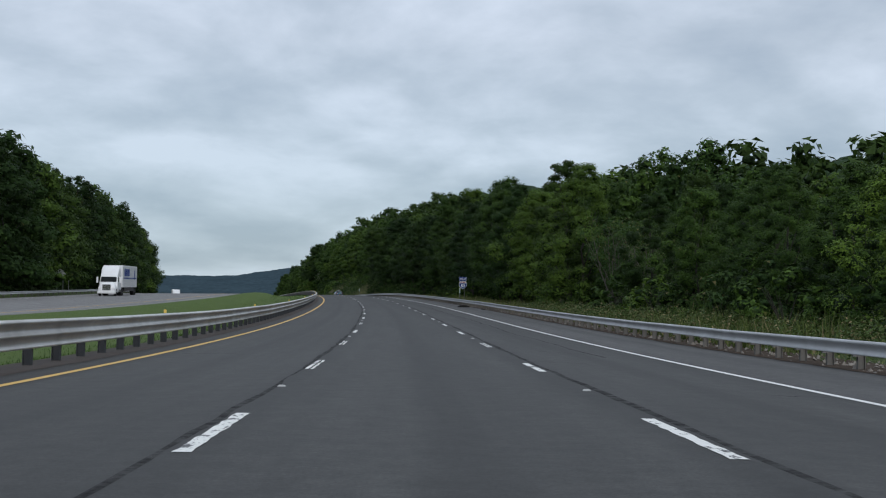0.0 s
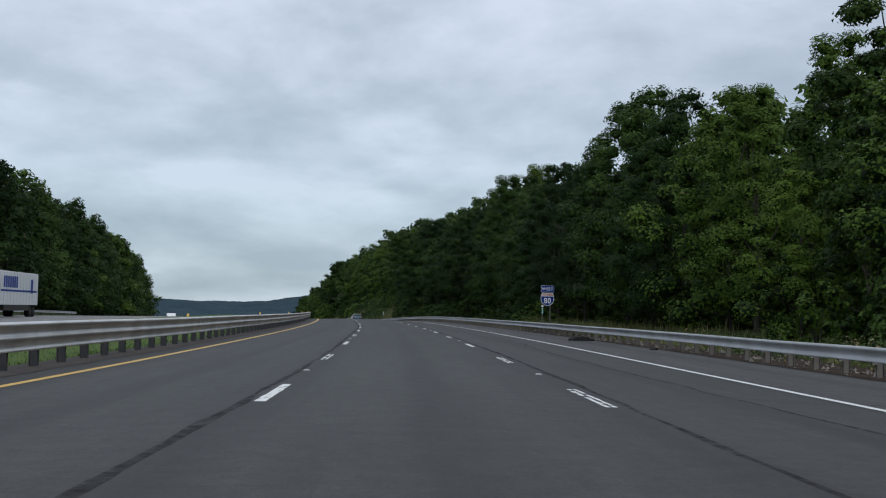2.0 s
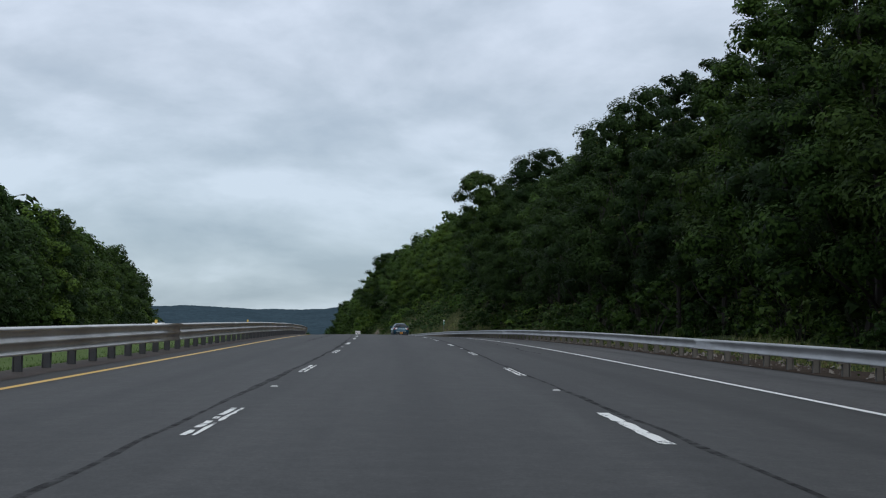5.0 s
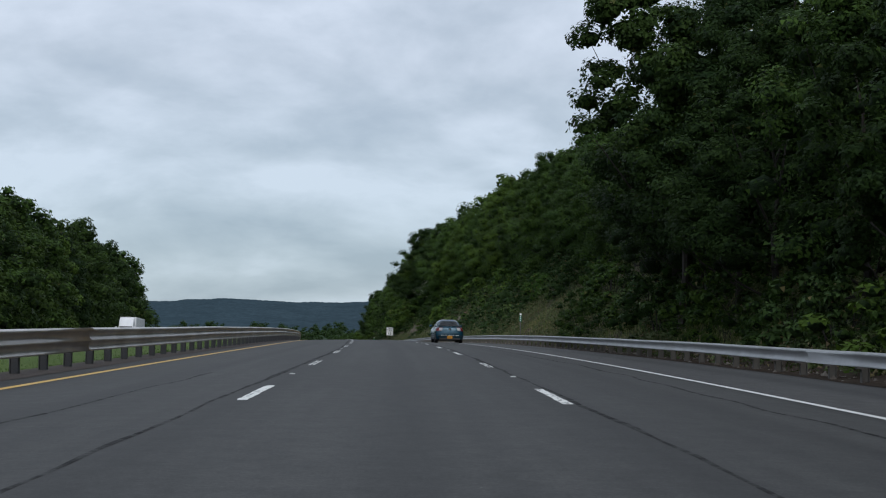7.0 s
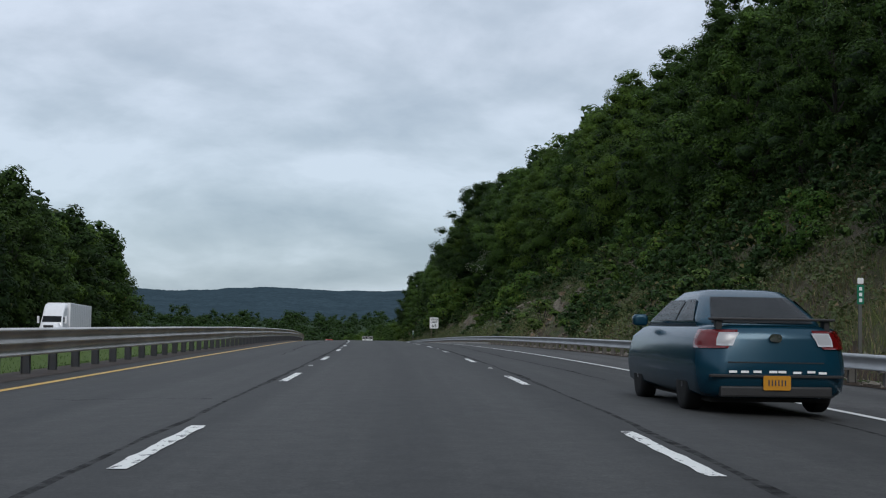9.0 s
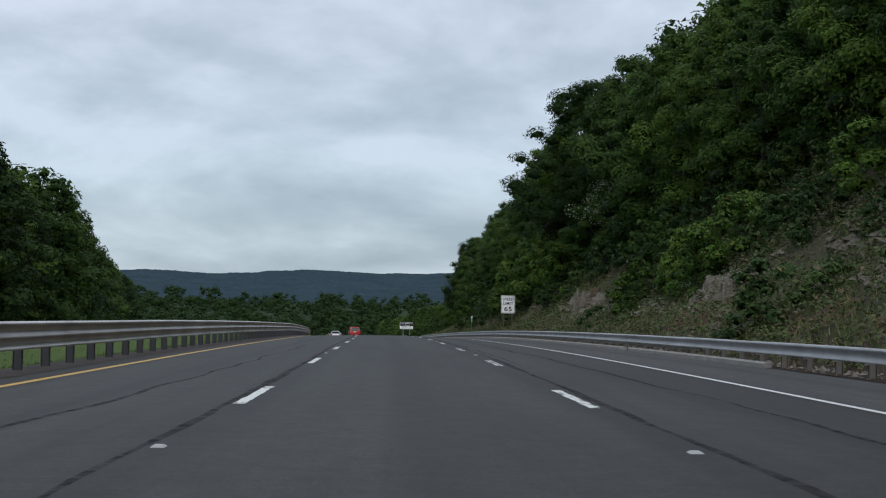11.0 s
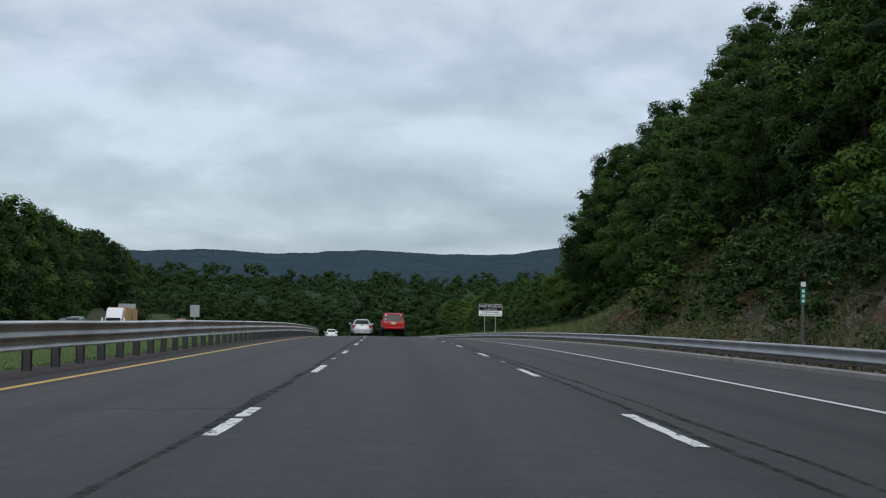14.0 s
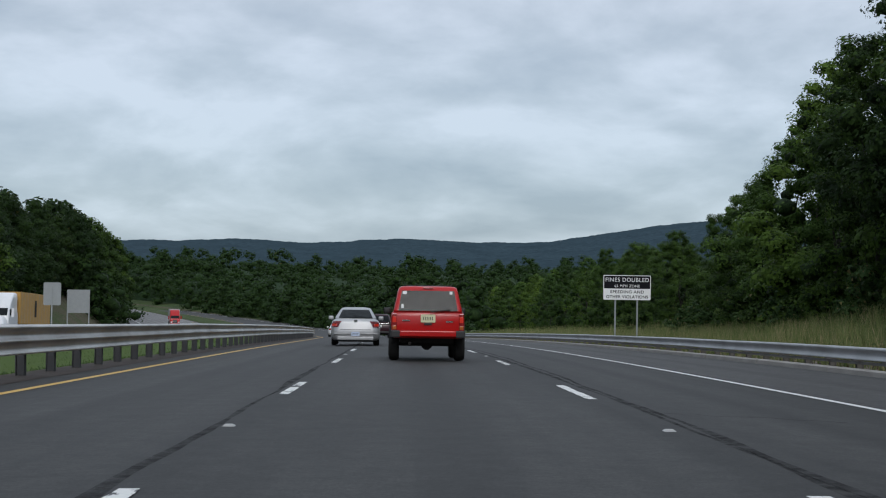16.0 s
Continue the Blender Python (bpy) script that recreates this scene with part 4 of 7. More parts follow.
def woods(name, label, spots_list, kinds, material):
    """Many trees that nobody could count, joined into one mesh."""
    vs, fs, inner, base = [], [], [], 0
    g = np.random.default_rng(77)
    src = []
    for tr, cr in kinds:
        v = np.empty(len(cr.vertices) * 3, dtype=np.float32)
        cr.vertices.foreach_get("co", v)
        f = np.empty(len(cr.polygons) * 3, dtype=np.int32)
        cr.loops.foreach_get("vertex_index", f)
        k = np.empty(len(cr.polygons), dtype=np.int32)
        cr.polygons.foreach_get("material_index", k)
        src.append((v.reshape(-1, 3), f.reshape(-1, 3), k))
    for p, sc in spots_list:
        v, f, k = src[g.integers(len(src))]
        a = g.uniform(0, 6.28)
        ca, sa = math.cos(a), math.sin(a)
        w = v * np.array([sc * g.uniform(0.9, 1.15), sc * g.uniform(0.9, 1.15), sc])
        w = np.stack([w[:, 0] * ca - w[:, 1] * sa, w[:, 0] * sa + w[:, 1] * ca, w[:, 2]], 1) + np.array(p)
        vs.append(w)
        fs.append(f + base)
        inner.append(k)
        base += len(v)
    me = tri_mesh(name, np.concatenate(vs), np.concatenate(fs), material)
    me.materials.append(SHADED_CORE)
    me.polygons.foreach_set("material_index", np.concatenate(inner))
    return tagged(new(name, me), label, "woods", kind="stuff")


# back rows use the oak copy that has shade in its colour
LOW = [tree_kind(31 + i, 16.0, w, 0.5, 26, 700, 0.95, SHADED_OAK, 0.25, 0, False, 0.42, 1.5) for i, w in enumerate((4.8, 5.0, 4.6))]
FARTREE = [tree_kind(41 + i, h, w, 0.0, 15, 760, 0.80, m, 0.3, 0, False, 0.55, 1.9) for i, (h, w, m) in enumerate(((15.0, 6.0, OAK), (13.0, 6.5, OAK), (17.0, 5.2, OAK), (14.0, 7.0, OAK)))]
behind = []
for row in range(2):
    s = 40.0 + row * 2
    while s < 780:
        l = edge_right(s) + 13.0 + row * 8.0 + rnd.uniform(-2, 2)
        behind.append((ground_at(s, l, 0.3), tall_right(s) * rnd.uniform(0.9, 1.06) / 16))
        s += rnd.uniform(5.5, 8.0)
woods("hillside_woods", "dense green woods behind the forest edge on the hillside", behind, LOW, SHADED_OAK)
left_back = []
for row in range(1):
    s = 110.0
    while s < 950:
        left_back.append((ground_at(s, edge_left(s) - 7 - row * 8 + rnd.uniform(-2, 2), 0.3), tall_left(s) * rnd.uniform(0.92, 1.06) / 16))
        s += rnd.uniform(6.5, 9.5)
woods("woods_beyond_opposite_road", "dense dark woods behind the trees of the opposite side", left_back, LOW, SHADED_OAK)

# the woods go on behind both edges: an added, hidden sheet closing sky gaps
fm, fn, fl, fb = stuff("dark_woods_filler", 0.9, 0, 0.1)
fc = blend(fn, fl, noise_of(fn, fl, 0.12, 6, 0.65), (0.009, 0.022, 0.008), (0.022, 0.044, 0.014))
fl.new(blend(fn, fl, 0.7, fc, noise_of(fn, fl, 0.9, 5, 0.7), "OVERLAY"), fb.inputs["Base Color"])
for side in (1, -1):
    verts, faces = [], []
    ss, ks = np.arange(44, 770, 3.0), np.arange(0, 34)
    for s in ss:
        for k in ks:
            l = edge_right(s) + 16 + 3.5 * k if side > 0 else edge_left(s) - 12 - 3.5 * k
            high = (tall_right(s) if side > 0 else tall_left(s)) * 0.62
            bump = 2.2 * noise.noise(Vector((s * 0.13, l * 0.13, 6))) + 1.6 * noise.noise(Vector((s * 0.33, l * 0.33, 2)))
            verts.append(ground_at(s, l) + Vector((0, 0, 0.5 if k in (0, 33) or s in (ss[0], ss[-1]) else high + bump)))
    n = len(ks)
    for i in range(len(ss) - 1):
        for j in range(n - 1):
            a = i * n + j
            faces.append((a, a + 1, a + n + 1, a + n)[::side])
    tagged(new("forest_canopy", mesh_of("forest_canopy", verts, faces, fm, True)), "unbroken green canopy sheet added to fill the woods beside the road", "woods", kind="stuff")

# woods across the valley, and the far wooded ridge
valley = []
end = spot(541.6, 0)
for i in range(820):
    az, d = radians(rnd.uniform(-4, 32)), 330 + 720 * rnd.random() ** 1.3
    p = Vector((end.x - math.sin(az) * d, end.y + math.cos(az) * d, 0))
    valley.append((az, d, p))


def valley_top(az, d):
    """Height of the tree tops in the valley, rising towards the back."""
    return -7.0 + 22.0 * smooth_step(300, 900, d) + 0.006 * max(0, d - 900) + 4.5 * noise.noise(Vector((math.degrees(az) * 0.22, d * 0.003, 1)))


vtrees = []
for az, d, p in valley:
    i = int(np.argmin((X_AX - p.x) ** 2 + (Y_AX - p.y) ** 2))
    a = HEAD_AX[i]
    l = (p.x - X_AX[i]) * math.cos(a) + (p.y - Y_AX[i]) * math.sin(a)
    if -43 < l < 10.5 or (S_AX[i] < 760 and l < 60) or (S_AX[i] < 806 and -64 < l < 0):
        continue
    vtrees.append((Vector((p.x, p.y, valley_top(az, d) - 14.5 + rnd.uniform(-3.0, 2.0))), rnd.choice((0.9, 1.0, 1.1, 1.2, 1.4))))
for i in range(130):
    vtrees.append((ground_at(rnd.uniform(820, 1250), -rnd.uniform(58, 170), 1.0), rnd.uniform(0.8, 1.2)))
for i in range(70):
    s = 745 + i * 5.5 + rnd.uniform(-2, 2)
    for l in (rnd.uniform(11.5, 17.0), -rnd.uniform(45.0, 52.0)):
        if l < 0 and s < 808:
            continue
        vtrees.append((ground_at(s, l, 1.0), rnd.uniform(0.6, 0.85)))
woods("valley_woods", "green woods across the valley ahead", vtrees, FARTREE, OAK)


# dark filler sheet added between the valley's crowns, in place of low growth
verts, faces = [], []
AZ, DD = [radians(-8 + 0.35 * i) for i in range(130)], [330 + 14 * i for i in range(54)]
for az in AZ:
    for d in DD:
        x, y = end.x - math.sin(az) * d, end.y + math.cos(az) * d
        i = int(np.argmin((X_AX - x) ** 2 + (Y_AX - y) ** 2))
        l = (x - X_AX[i]) * math.cos(HEAD_AX[i]) + (y - Y_AX[i]) * math.sin(HEAD_AX[i])
        clear = smooth_step(10, 22, l) if l > -14 else smooth_step(44, 60, -l)
        top = valley_top(az, d) - 6.5 + 2.2 * noise.noise(Vector((x * 0.07, y * 0.07, 4))) + 1.2 * noise.noise(Vector((x * 0.25, y * 0.25, 8)))
        verts.append((x, y, min(top, -60 + (top + 60) * clear)))
for i in range(len(AZ) - 1):
    for j in range(len(DD) - 1):
        a = i * len(DD) + j
        faces.append((a, a + 1, a + len(DD) + 1, a + len(DD)))
tagged(new("valley_undergrowth", mesh_of("valley_undergrowth", verts, faces, fm, True)), "dark green filler sheet standing for undergrowth beneath the valley woods", "undergrowth", kind="stuff")


def ridge_height(az):
    """Elevation of the far ridge, in degrees, by compass bearing."""
    pts = ((-30, 2.2), (-10, 2.6), (2, 2.65), (5, 2.5), (8, 2.05), (10.5, 1.66), (13, 1.60), (15, 1.66), (17, 1.72), (19, 1.56), (21, 1.50), (23, 1.60), (26, 1.50), (32, 1.4), (50, 1.2))
    return float(np.interp(az, [p[0] for p in pts], [p[1] for p in pts])) + 0.05 * noise.noise(Vector((az * 0.9, 0, 0)))


# the blue of distance haze is put into the colour of both ridges
hm, hn, hl, hb = stuff("haze_blue_ridge", 1.0, 0, 0.0)
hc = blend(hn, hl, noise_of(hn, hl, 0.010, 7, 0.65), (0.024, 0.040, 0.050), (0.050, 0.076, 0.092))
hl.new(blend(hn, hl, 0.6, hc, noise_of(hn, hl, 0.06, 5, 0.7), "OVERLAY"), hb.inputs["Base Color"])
for name, dist, drop, label in (("far_ridge", 4200.0, 1.03, "far wooded ridge, blue distance haze in its colour"), ("near_ridge", 2300.0, 0.62, "lower wooded ridge across the valley, haze in its colour")):
    verts, faces = [], []
    cols = np.arange(-60, 75, 0.07)
    rows = ((0.70, 0.0), (0.78, 0.22), (0.84, 0.45), (0.90, 0.70), (0.95, 0.88), (1.0, 1.0), (1.06, 0.8))
    for az in cols:
        a = radians(az)
        e = ridge_height(az if drop > 1 else az * 1.15 + 3) * drop
        for f, h in rows:
            d = dist * f
            x, y = -math.sin(a) * d, math.cos(a) * d
            tree = 1.3 * noise.noise(Vector((x * 0.03, y * 0.03, dist))) + 1.6 * noise.noise(Vector((x * 0.11, y * 0.11, dist)))
            fold = 22.0 * noise.noise(Vector((x * 0.003, y * 0.003, dist))) * h * (1.0 - h) * 3
            verts.append((end.x + x, end.y + y, dist * math.tan(radians(e)) * h + 4 + (tree + fold if h > 0 else -60)))
    k = len(rows)
    for i in range(len(cols) - 1):
        for j in range(k - 1):
            faces.append((i * k + j, i * k + j + 1, i * k + k + j + 1, i * k + k + j))
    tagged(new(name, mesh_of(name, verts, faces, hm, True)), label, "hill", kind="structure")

# bare rock and soil on the cut: s, l, half length, half width
OUTCROPS = [(458.0, 12.8, 9.0, 0.95), (424.5, 12.5, 4.5, 1.35), (393.0, 12.2, 4.0, 0.9), (509.0, 12.1, 2.5, 0.8), (549.0, 12.7, 5.5, 1.1), (533.0, 12.0, 3.0, 0.6), (404.0, 12.6, 3.0, 0.7)]


def bare(s, l, grow=1.0):
    return any(((s - a) / (p * grow)) ** 2 + ((l - b) / (q * grow)) ** 2 < 1 for a, b, p, q in OUTCROPS)


# ---------- undergrowth, shrubs, weeds and stones ----------
def bush_kind(seed, high, wide, clumps, count, size, material):
    me, c = crown_mesh(seed, high, wide, -0.25, clumps, count, size, material, 0.0, "shrub", False)
    return me


BUSHES = [bush_kind(51, 2.6, 1.5, 16, 1000, 0.17, SHRUB), bush_kind(52, 2.2, 1.7, 16, 1000, 0.17, MAPLE), bush_kind(53, 3.0, 1.6, 17, 1000, 0.18, OAK), bush_kind(54, 1.8, 1.5, 15, 1000, 0.16, SHRUB)]
SUMACS = [bush_kind(61, 3.6, 2.2, 24, 5200, 0.15, SUMAC), bush_kind(62, 3.0, 2.4, 24, 5200, 0.15, SUMAC)]


def shrub_stems(seed, high, wide):
    r = random.Random(seed)
    bm = bmesh.new()
    for i in range(7):
        a, k = r.uniform(0, 6.28), r.uniform(0.2, 0.8) * wide
        mid = Vector((math.cos(a) * k * 0.4, math.sin(a) * k * 0.4, high * 0.4))
        rod((r.uniform(-0.1, 0.1), r.uniform(-0.1, 0.1), -0.2), mid, 0.03, 0.02, 4, bm)
        rod(mid, (math.cos(a) * k, math.sin(a) * k, high * r.uniform(0.7, 0.95)), 0.02, 0.006, 4, bm)
    me = bpy.data.meshes.new("woody_base")
    bm.to_mesh(me)
    bm.free()
    me.materials.append(BARK)
    return me


SHRUB_STEMS = shrub_stems(3, 1.7, 1.2)


def shrub(me, s, l, scale, label, group):
    ob = new("shrub")
    part("woody_base", SHRUB_STEMS, None, ob)
    part("foliage", me, None, ob)
    ob.matrix_basis = Matrix.Translation(ground_at(s, l, 0.15)) @ Euler((0, 0, rnd.uniform(0, 6.28))).to_matrix().to_4x4() @ Matrix.Diagonal((scale * rnd.uniform(0.85, 1.2), scale * rnd.uniform(0.85, 1.2), scale, 1))
    return tagged(ob, label, "shrub", group)


# along the forest edge, down to the ground
s = 40.0
while s < 330:
    if not (112 < s < 166 or 82 < s < 96):
        shrub(BUSHES[rnd.randrange(4)], s, edge_right(s) - rnd.uniform(0.6, 2.2), rnd.uniform(0.7, 1.25), "leafy green shrub under the forest edge", "shrubs along the forest edge")
    s += rnd.uniform(3.0, 5.0)
# on the cut slope
thicket = []
for i in range(430):
    s = rnd.uniform(325, 640)
    r = rail_right(s)
    l = r + rnd.uniform(2.2, 9.5)
    if 385 < s < 462 and l < r + 6.5 and rnd.random() < 0.72:
        continue
    if bare(s, l, 1.35) or (l < 13 and 500 < s < 513) or (s < 343 and l < 14.0):
        continue
    if (s > 540 and l < r + 7) or (455 < s < 490 and l < r + 4.2):
        continue
    if i % 3 == 0 and len(thicket) < 400:
        shrub(BUSHES[rnd.randrange(4)], s, l, rnd.uniform(0.5, 1.05), "green shrub growing on the stony cut slope", "shrubs on the cut slope")
    else:
        thicket.append((ground_at(s, l, 0.15), rnd.uniform(0.5, 1.05)))
woods("slope_thicket", "low green bushes grown together on the cut slope", thicket, [(None, me) for me in BUSHES], SHRUB)
s = 372.0
while s < 650:
    shrub(BUSHES[rnd.randrange(4)], s, edge_right(s) - rnd.uniform(0.3, 2.0), rnd.uniform(0.8, 1.4), "leafy green shrub under the forest edge", "shrubs along the forest edge")
    s += rnd.uniform(3.2, 5.5)
for s, l, k in ((474, 15.0, 0.8), (484, 15.5, 1.2), (488, 14.6, 1.3), (491, 16.6, 1.7), (495, 14.8, 1.5), (498, 16.4, 1.8), (501, 15.0, 1.5), (505, 14.4, 1.3), (507, 16.2, 1.7), (512, 15.4, 1.3), (516, 16.2, 1.2), (520, 16.6, 1.0), (431, 13.2, 0.75), (434, 13.6, 0.85), (430, 15.0, 0.9), (437, 14.6, 0.8), (418, 17.2, 0.9), (546, 16.5, 0.9), (552, 17.5, 0.8), (392, 16.5, 0.8), (352, 14.5, 0.8), (377, 15.8, 0.9)):
    shrub(SUMACS[rnd.randrange(2)], s, l, k, "bright green sumac thicket on the slope", "sumac on the slope")
for s, l, k in ((440, 12.4, 1.0), (442, 13.3, 1.35), (445, 14.4, 1.4), (438, 12.0, 0.7), (537, 12.2, 0.9), (539, 12.8, 1.2), (541, 13.8, 1.5), (543.5, 14.9, 1.6), (546, 15.8, 1.4)):
    shrub(BUSHES[2 if s < 500 else rnd.choice((1, 2))], s, l, k, "dense dark green bush on the cut slope", "shrubs on the cut slope")
for s, l, k in ((525, 12.5, 0.8), (527, 13.5, 0.95), (530, 12.8, 0.8), (529, 15.0, 1.2), (533, 14.4, 1.1), (522, 13.4, 0.9), (472, 13.4, 0.9), (476, 12.8, 0.7), (480, 13.6, 1.0), (412, 12.6, 0.7), (407, 13.4, 0.9)):
    shrub(BUSHES[rnd.choice((0, 3, 1))], s, l, k, "green shrub growing on the stony cut slope", "shrubs on the cut slope")
for i in range(20):
    s = 256 + i * 3.3 + rnd.uniform(-1, 1)
    shrub(BUSHES[rnd.choice((2, 2, 0))], s, rail_right(s) + rnd.uniform(2.0, 4.2), rnd.uniform(0.45, 0.85), "dense dark green bush behind the guard rail", "shrubs along the forest edge")
for s, l, k in ((143, 12.6, 0.8), (146, 13.0, 0.75)):
    shrub(BUSHES[1], s, l, k, "bright green shrub in tall dry grass", "shrubs along the forest edge")
shrub(BUSHES[1], 172.4, 11.6, 0.9, "round bright green shrub behind the guard rail", "shrubs along the forest edge")
shrub(BUSHES[3], 176.5, 11.9, 0.8, "round bright green shrub behind the guard rail", "shrubs along the forest edge")
plant(FULL[4], 116.5, 14.4, 0.52, 1.0, "bright green young maple before the dark woods", "trees on the right-hand hillside")
plant(FULL[2], 113.0, 15.6, 0.45, 2.0, "bright green young maple before the dark woods", "trees on the right-hand hillside")


def bare_tree(seed, high):
    """A half-dead shrub tree: many thin grey stems fanning up, a few leaves left."""
    r = random.Random(seed)
    bm = bmesh.new()
    tips = []
    for i in range(16):
        a, lean = r.uniform(0, 6.28), r.uniform(0.15, 0.55)
        p = Vector((r.uniform(-0.35, 0.35), r.uniform(-0.35, 0.35), -0.2))
        d = Vector((math.cos(a) * lean, math.sin(a) * lean, 1)).normalized()
        t = r.uniform(0.045, 0.08)
        for k in range(5):
            q = p + d * (high / 5) * r.uniform(0.7, 1.05)
            rod(p, q, t, t * 0.75, 5, bm)
            for j in range(2):
                w = (d + Vector((r.uniform(-0.8, 0.8), r.uniform(-0.8, 0.8), r.uniform(-0.1, 0.5)))).normalized()
                e = q + w * high * r.uniform(0.1, 0.22)
                rod(q, e, t * 0.45, t * 0.12, 4, bm)
                tips.append(e)
            d = (d + Vector((r.uniform(-0.25, 0.25), r.uniform(-0.25, 0.25), 0))).normalized()
            p, t = q, t * 0.75
    me = bpy.data.meshes.new("woody_base")
    bm.to_mesh(me)
    bm.free()
    me.materials.append(GREY_BARK)
    g = np.random.default_rng(seed)
    c = np.array([tuple(v) for v in tips if v.z > high * 0.3])
    v, f = leaves(g, c, np.full(len(c), 0.45), 4200, 0.14, 0.9, (0.2, 1.4))
    return me, tri_mesh("leaves", v, f, SHRUB)


stems, sparse = bare_tree(5, 6.2)
for s, l, k in ((91.0, 15.2, 1.0), (86.0, 16.6, 0.9)):
    e = thing("bare_tree", Matrix.Translation(ground_at(s, l, 0.1)) @ Matrix.Diagonal((k, k, k, 1)), "half-dead grey shrub tree with bare stems", "tree", "bare trees at the forest edge")
    part("branchwork", stems, None, e, "bare grey branchwork")
    part("leaves", sparse, None, e)


def tufts(name, label, material, spots_list, size, seed, up=1.0):
    """Grass and weeds: thin upright blades, joined."""
    g = np.random.default_rng(seed)
    p = np.array([tuple(q) for q, h in spots_list])
    h = np.array([q for _, q in spots_list]) * g.uniform(0.6, 1.25, len(p))
    a = g.uniform(0, 6.28, len(p))
    w = (size * g.uniform(0.6, 1.4, len(p)))[:, None]
    d = np.stack([np.cos(a), np.sin(a), 0 * a], 1)
    lean = g.normal(size=(len(p), 3)) * 0.28
    lean[:, 2] = 0
    tip = p + lean * h[:, None] + np.array([0, 0, 1]) * h[:, None]
    v = np.stack([p - d * w, p + d * w, tip], 1).reshape(-1, 3)
    f = np.arange(len(p) * 3).reshape(-1, 3)
    return tagged(new(name, tri_mesh(name, v, f, material)), label, "grass", kind="stuff")


HAY = leaf_material("grey_dry_grass", (0.078, 0.100, 0.044), (0.190, 0.205, 0.104), (0.24, 0.18, 0.11), 0.25)
BRUSH = leaf_material("slope_brush_leaves", (0.052, 0.076, 0.030), (0.135, 0.165, 0.070), (0.17, 0.13, 0.075), 0.12)
spots_list = []
for i in range(52000):
    s = rnd.uniform(20, 660)
    l = rail_right(s) + 1.55 + abs(rnd.gauss(0, 1.8))
    k = (0.22 if s < 130 else 0.32) + 0.5 * noise.noise(Vector((s * 0.12, l * 0.5, 0)))
    if 112 < s < 170:
        k += 0.30
    if k < 0.10 or (395 < s < 455 and rnd.random() < 0.5):
        continue
    spots_list.append((ground_at(s, l, 0.03), k))
tufts("verge_grass", "tall uncut grass and weeds behind the guard rail", STRAW, spots_list, 0.014, 3)
spots_list = []
for i in range(1800):
    s = rnd.uniform(36, 58) if i % 3 else rnd.uniform(36, 90)
    spots_list.append((ground_at(s, rail_right(s) + rnd.uniform(1.2, 4.0), 0.03), rnd.uniform(0.6, 1.15)))
tufts("tall_reeds", "tall bright green reeds behind the guard rail", WEED, spots_list, 0.025, 13)
spots_list = []
for i in range(40000):
    s = rnd.uniform(14, 640)
    l = RAIL_LEFT - 0.5 - rnd.uniform(0, 1) ** 1.6 * 6
    spots_list.append((ground_at(s, l, 0.02), 0.11))
tufts("median_grass", "short bright mown grass on the median", MAPLE, spots_list, 0.016, 5)
spots_list = []
for i in range(48000):
    s = rnd.uniform(535, 720) if i % 3 else rnd.uniform(540, 620)
    l = rail_right(s) + 0.6 + rnd.uniform(0, 1) ** 1.2 * 9
    if not bare(s, l):
        spots_list.append((ground_at(s, l, 0.03), 0.8 if s > 556 else 0.5))
tufts("slope_grass", "tall pale green grass at the top of the slope", STRAW, spots_list, 0.010, 16)
spots_list = []
for i in range(34000):
    s = rnd.uniform(320, 560) if i % 4 else rnd.uniform(318, 348)
    l = rail_right(s) + 1.0 + rnd.uniform(0, 1) * (9 if i % 4 else 4.5)
    if noise.noise(Vector((s * 0.09, l * 0.3, 7))) > -0.25 and not bare(s, l, 0.6):
        spots_list.append((ground_at(s, l, 0.03), 0.42))
tufts("slope_grass", "pale dry grass on the cut slope", HAY, spots_list, 0.009, 6)
# white wild flowers
BLOSSOM = leaf_material("white_blossom", (0.30, 0.33, 0.24), (0.62, 0.64, 0.52), (0.5, 0.5, 0.4), 0.05)
g = np.random.default_rng(41)
flower_c = []
for i in range(420):
    s, l = rnd.uniform(424, 452), rnd.uniform(11.2, 15.5)
    if noise.noise(Vector((s * 0.25, l * 0.5, 3))) > 0.0:
        flower_c.append(tuple(ground_at(s, l) + Vector((0, 0, rnd.uniform(0.35, 0.6)))))
wv, wf = leaves(g, np.array(flower_c), np.full(len(flower_c), 0.09), 1800, 0.05)
tagged(new("wild_flowers", tri_mesh("wild_flowers", wv, wf, BLOSSOM)), "small white wild flowers on the cut slope", "flowers", kind="stuff")


def flowering_tree(s, l, high, wide):
    crown_me, c = crown_mesh(91, high, wide, 1.4, 40, 6500, 0.17, MAPLE)
    e = plant((trunk_mesh(91, high * 0.7, 0.12, c, BARK), crown_me), s, l, 1.0, line(s)[3], "green tree in white blossom on the slope", "trees on the right-hand hillside")
    top = c[(c[:, 2] > high * 0.55) & (c[:, 0] < 0.8)]
    v, f = leaves(np.random.default_rng(92), top, np.full(len(top), wide * 0.34), 1500, 0.12, 0.7, (0.9, 1.1))
    part("blossom", tri_mesh("blossom", v, f, BLOSSOM), None, e, "clusters of white blossom")


flowering_tree(472.5, 16.5, 7.4, 2.5)
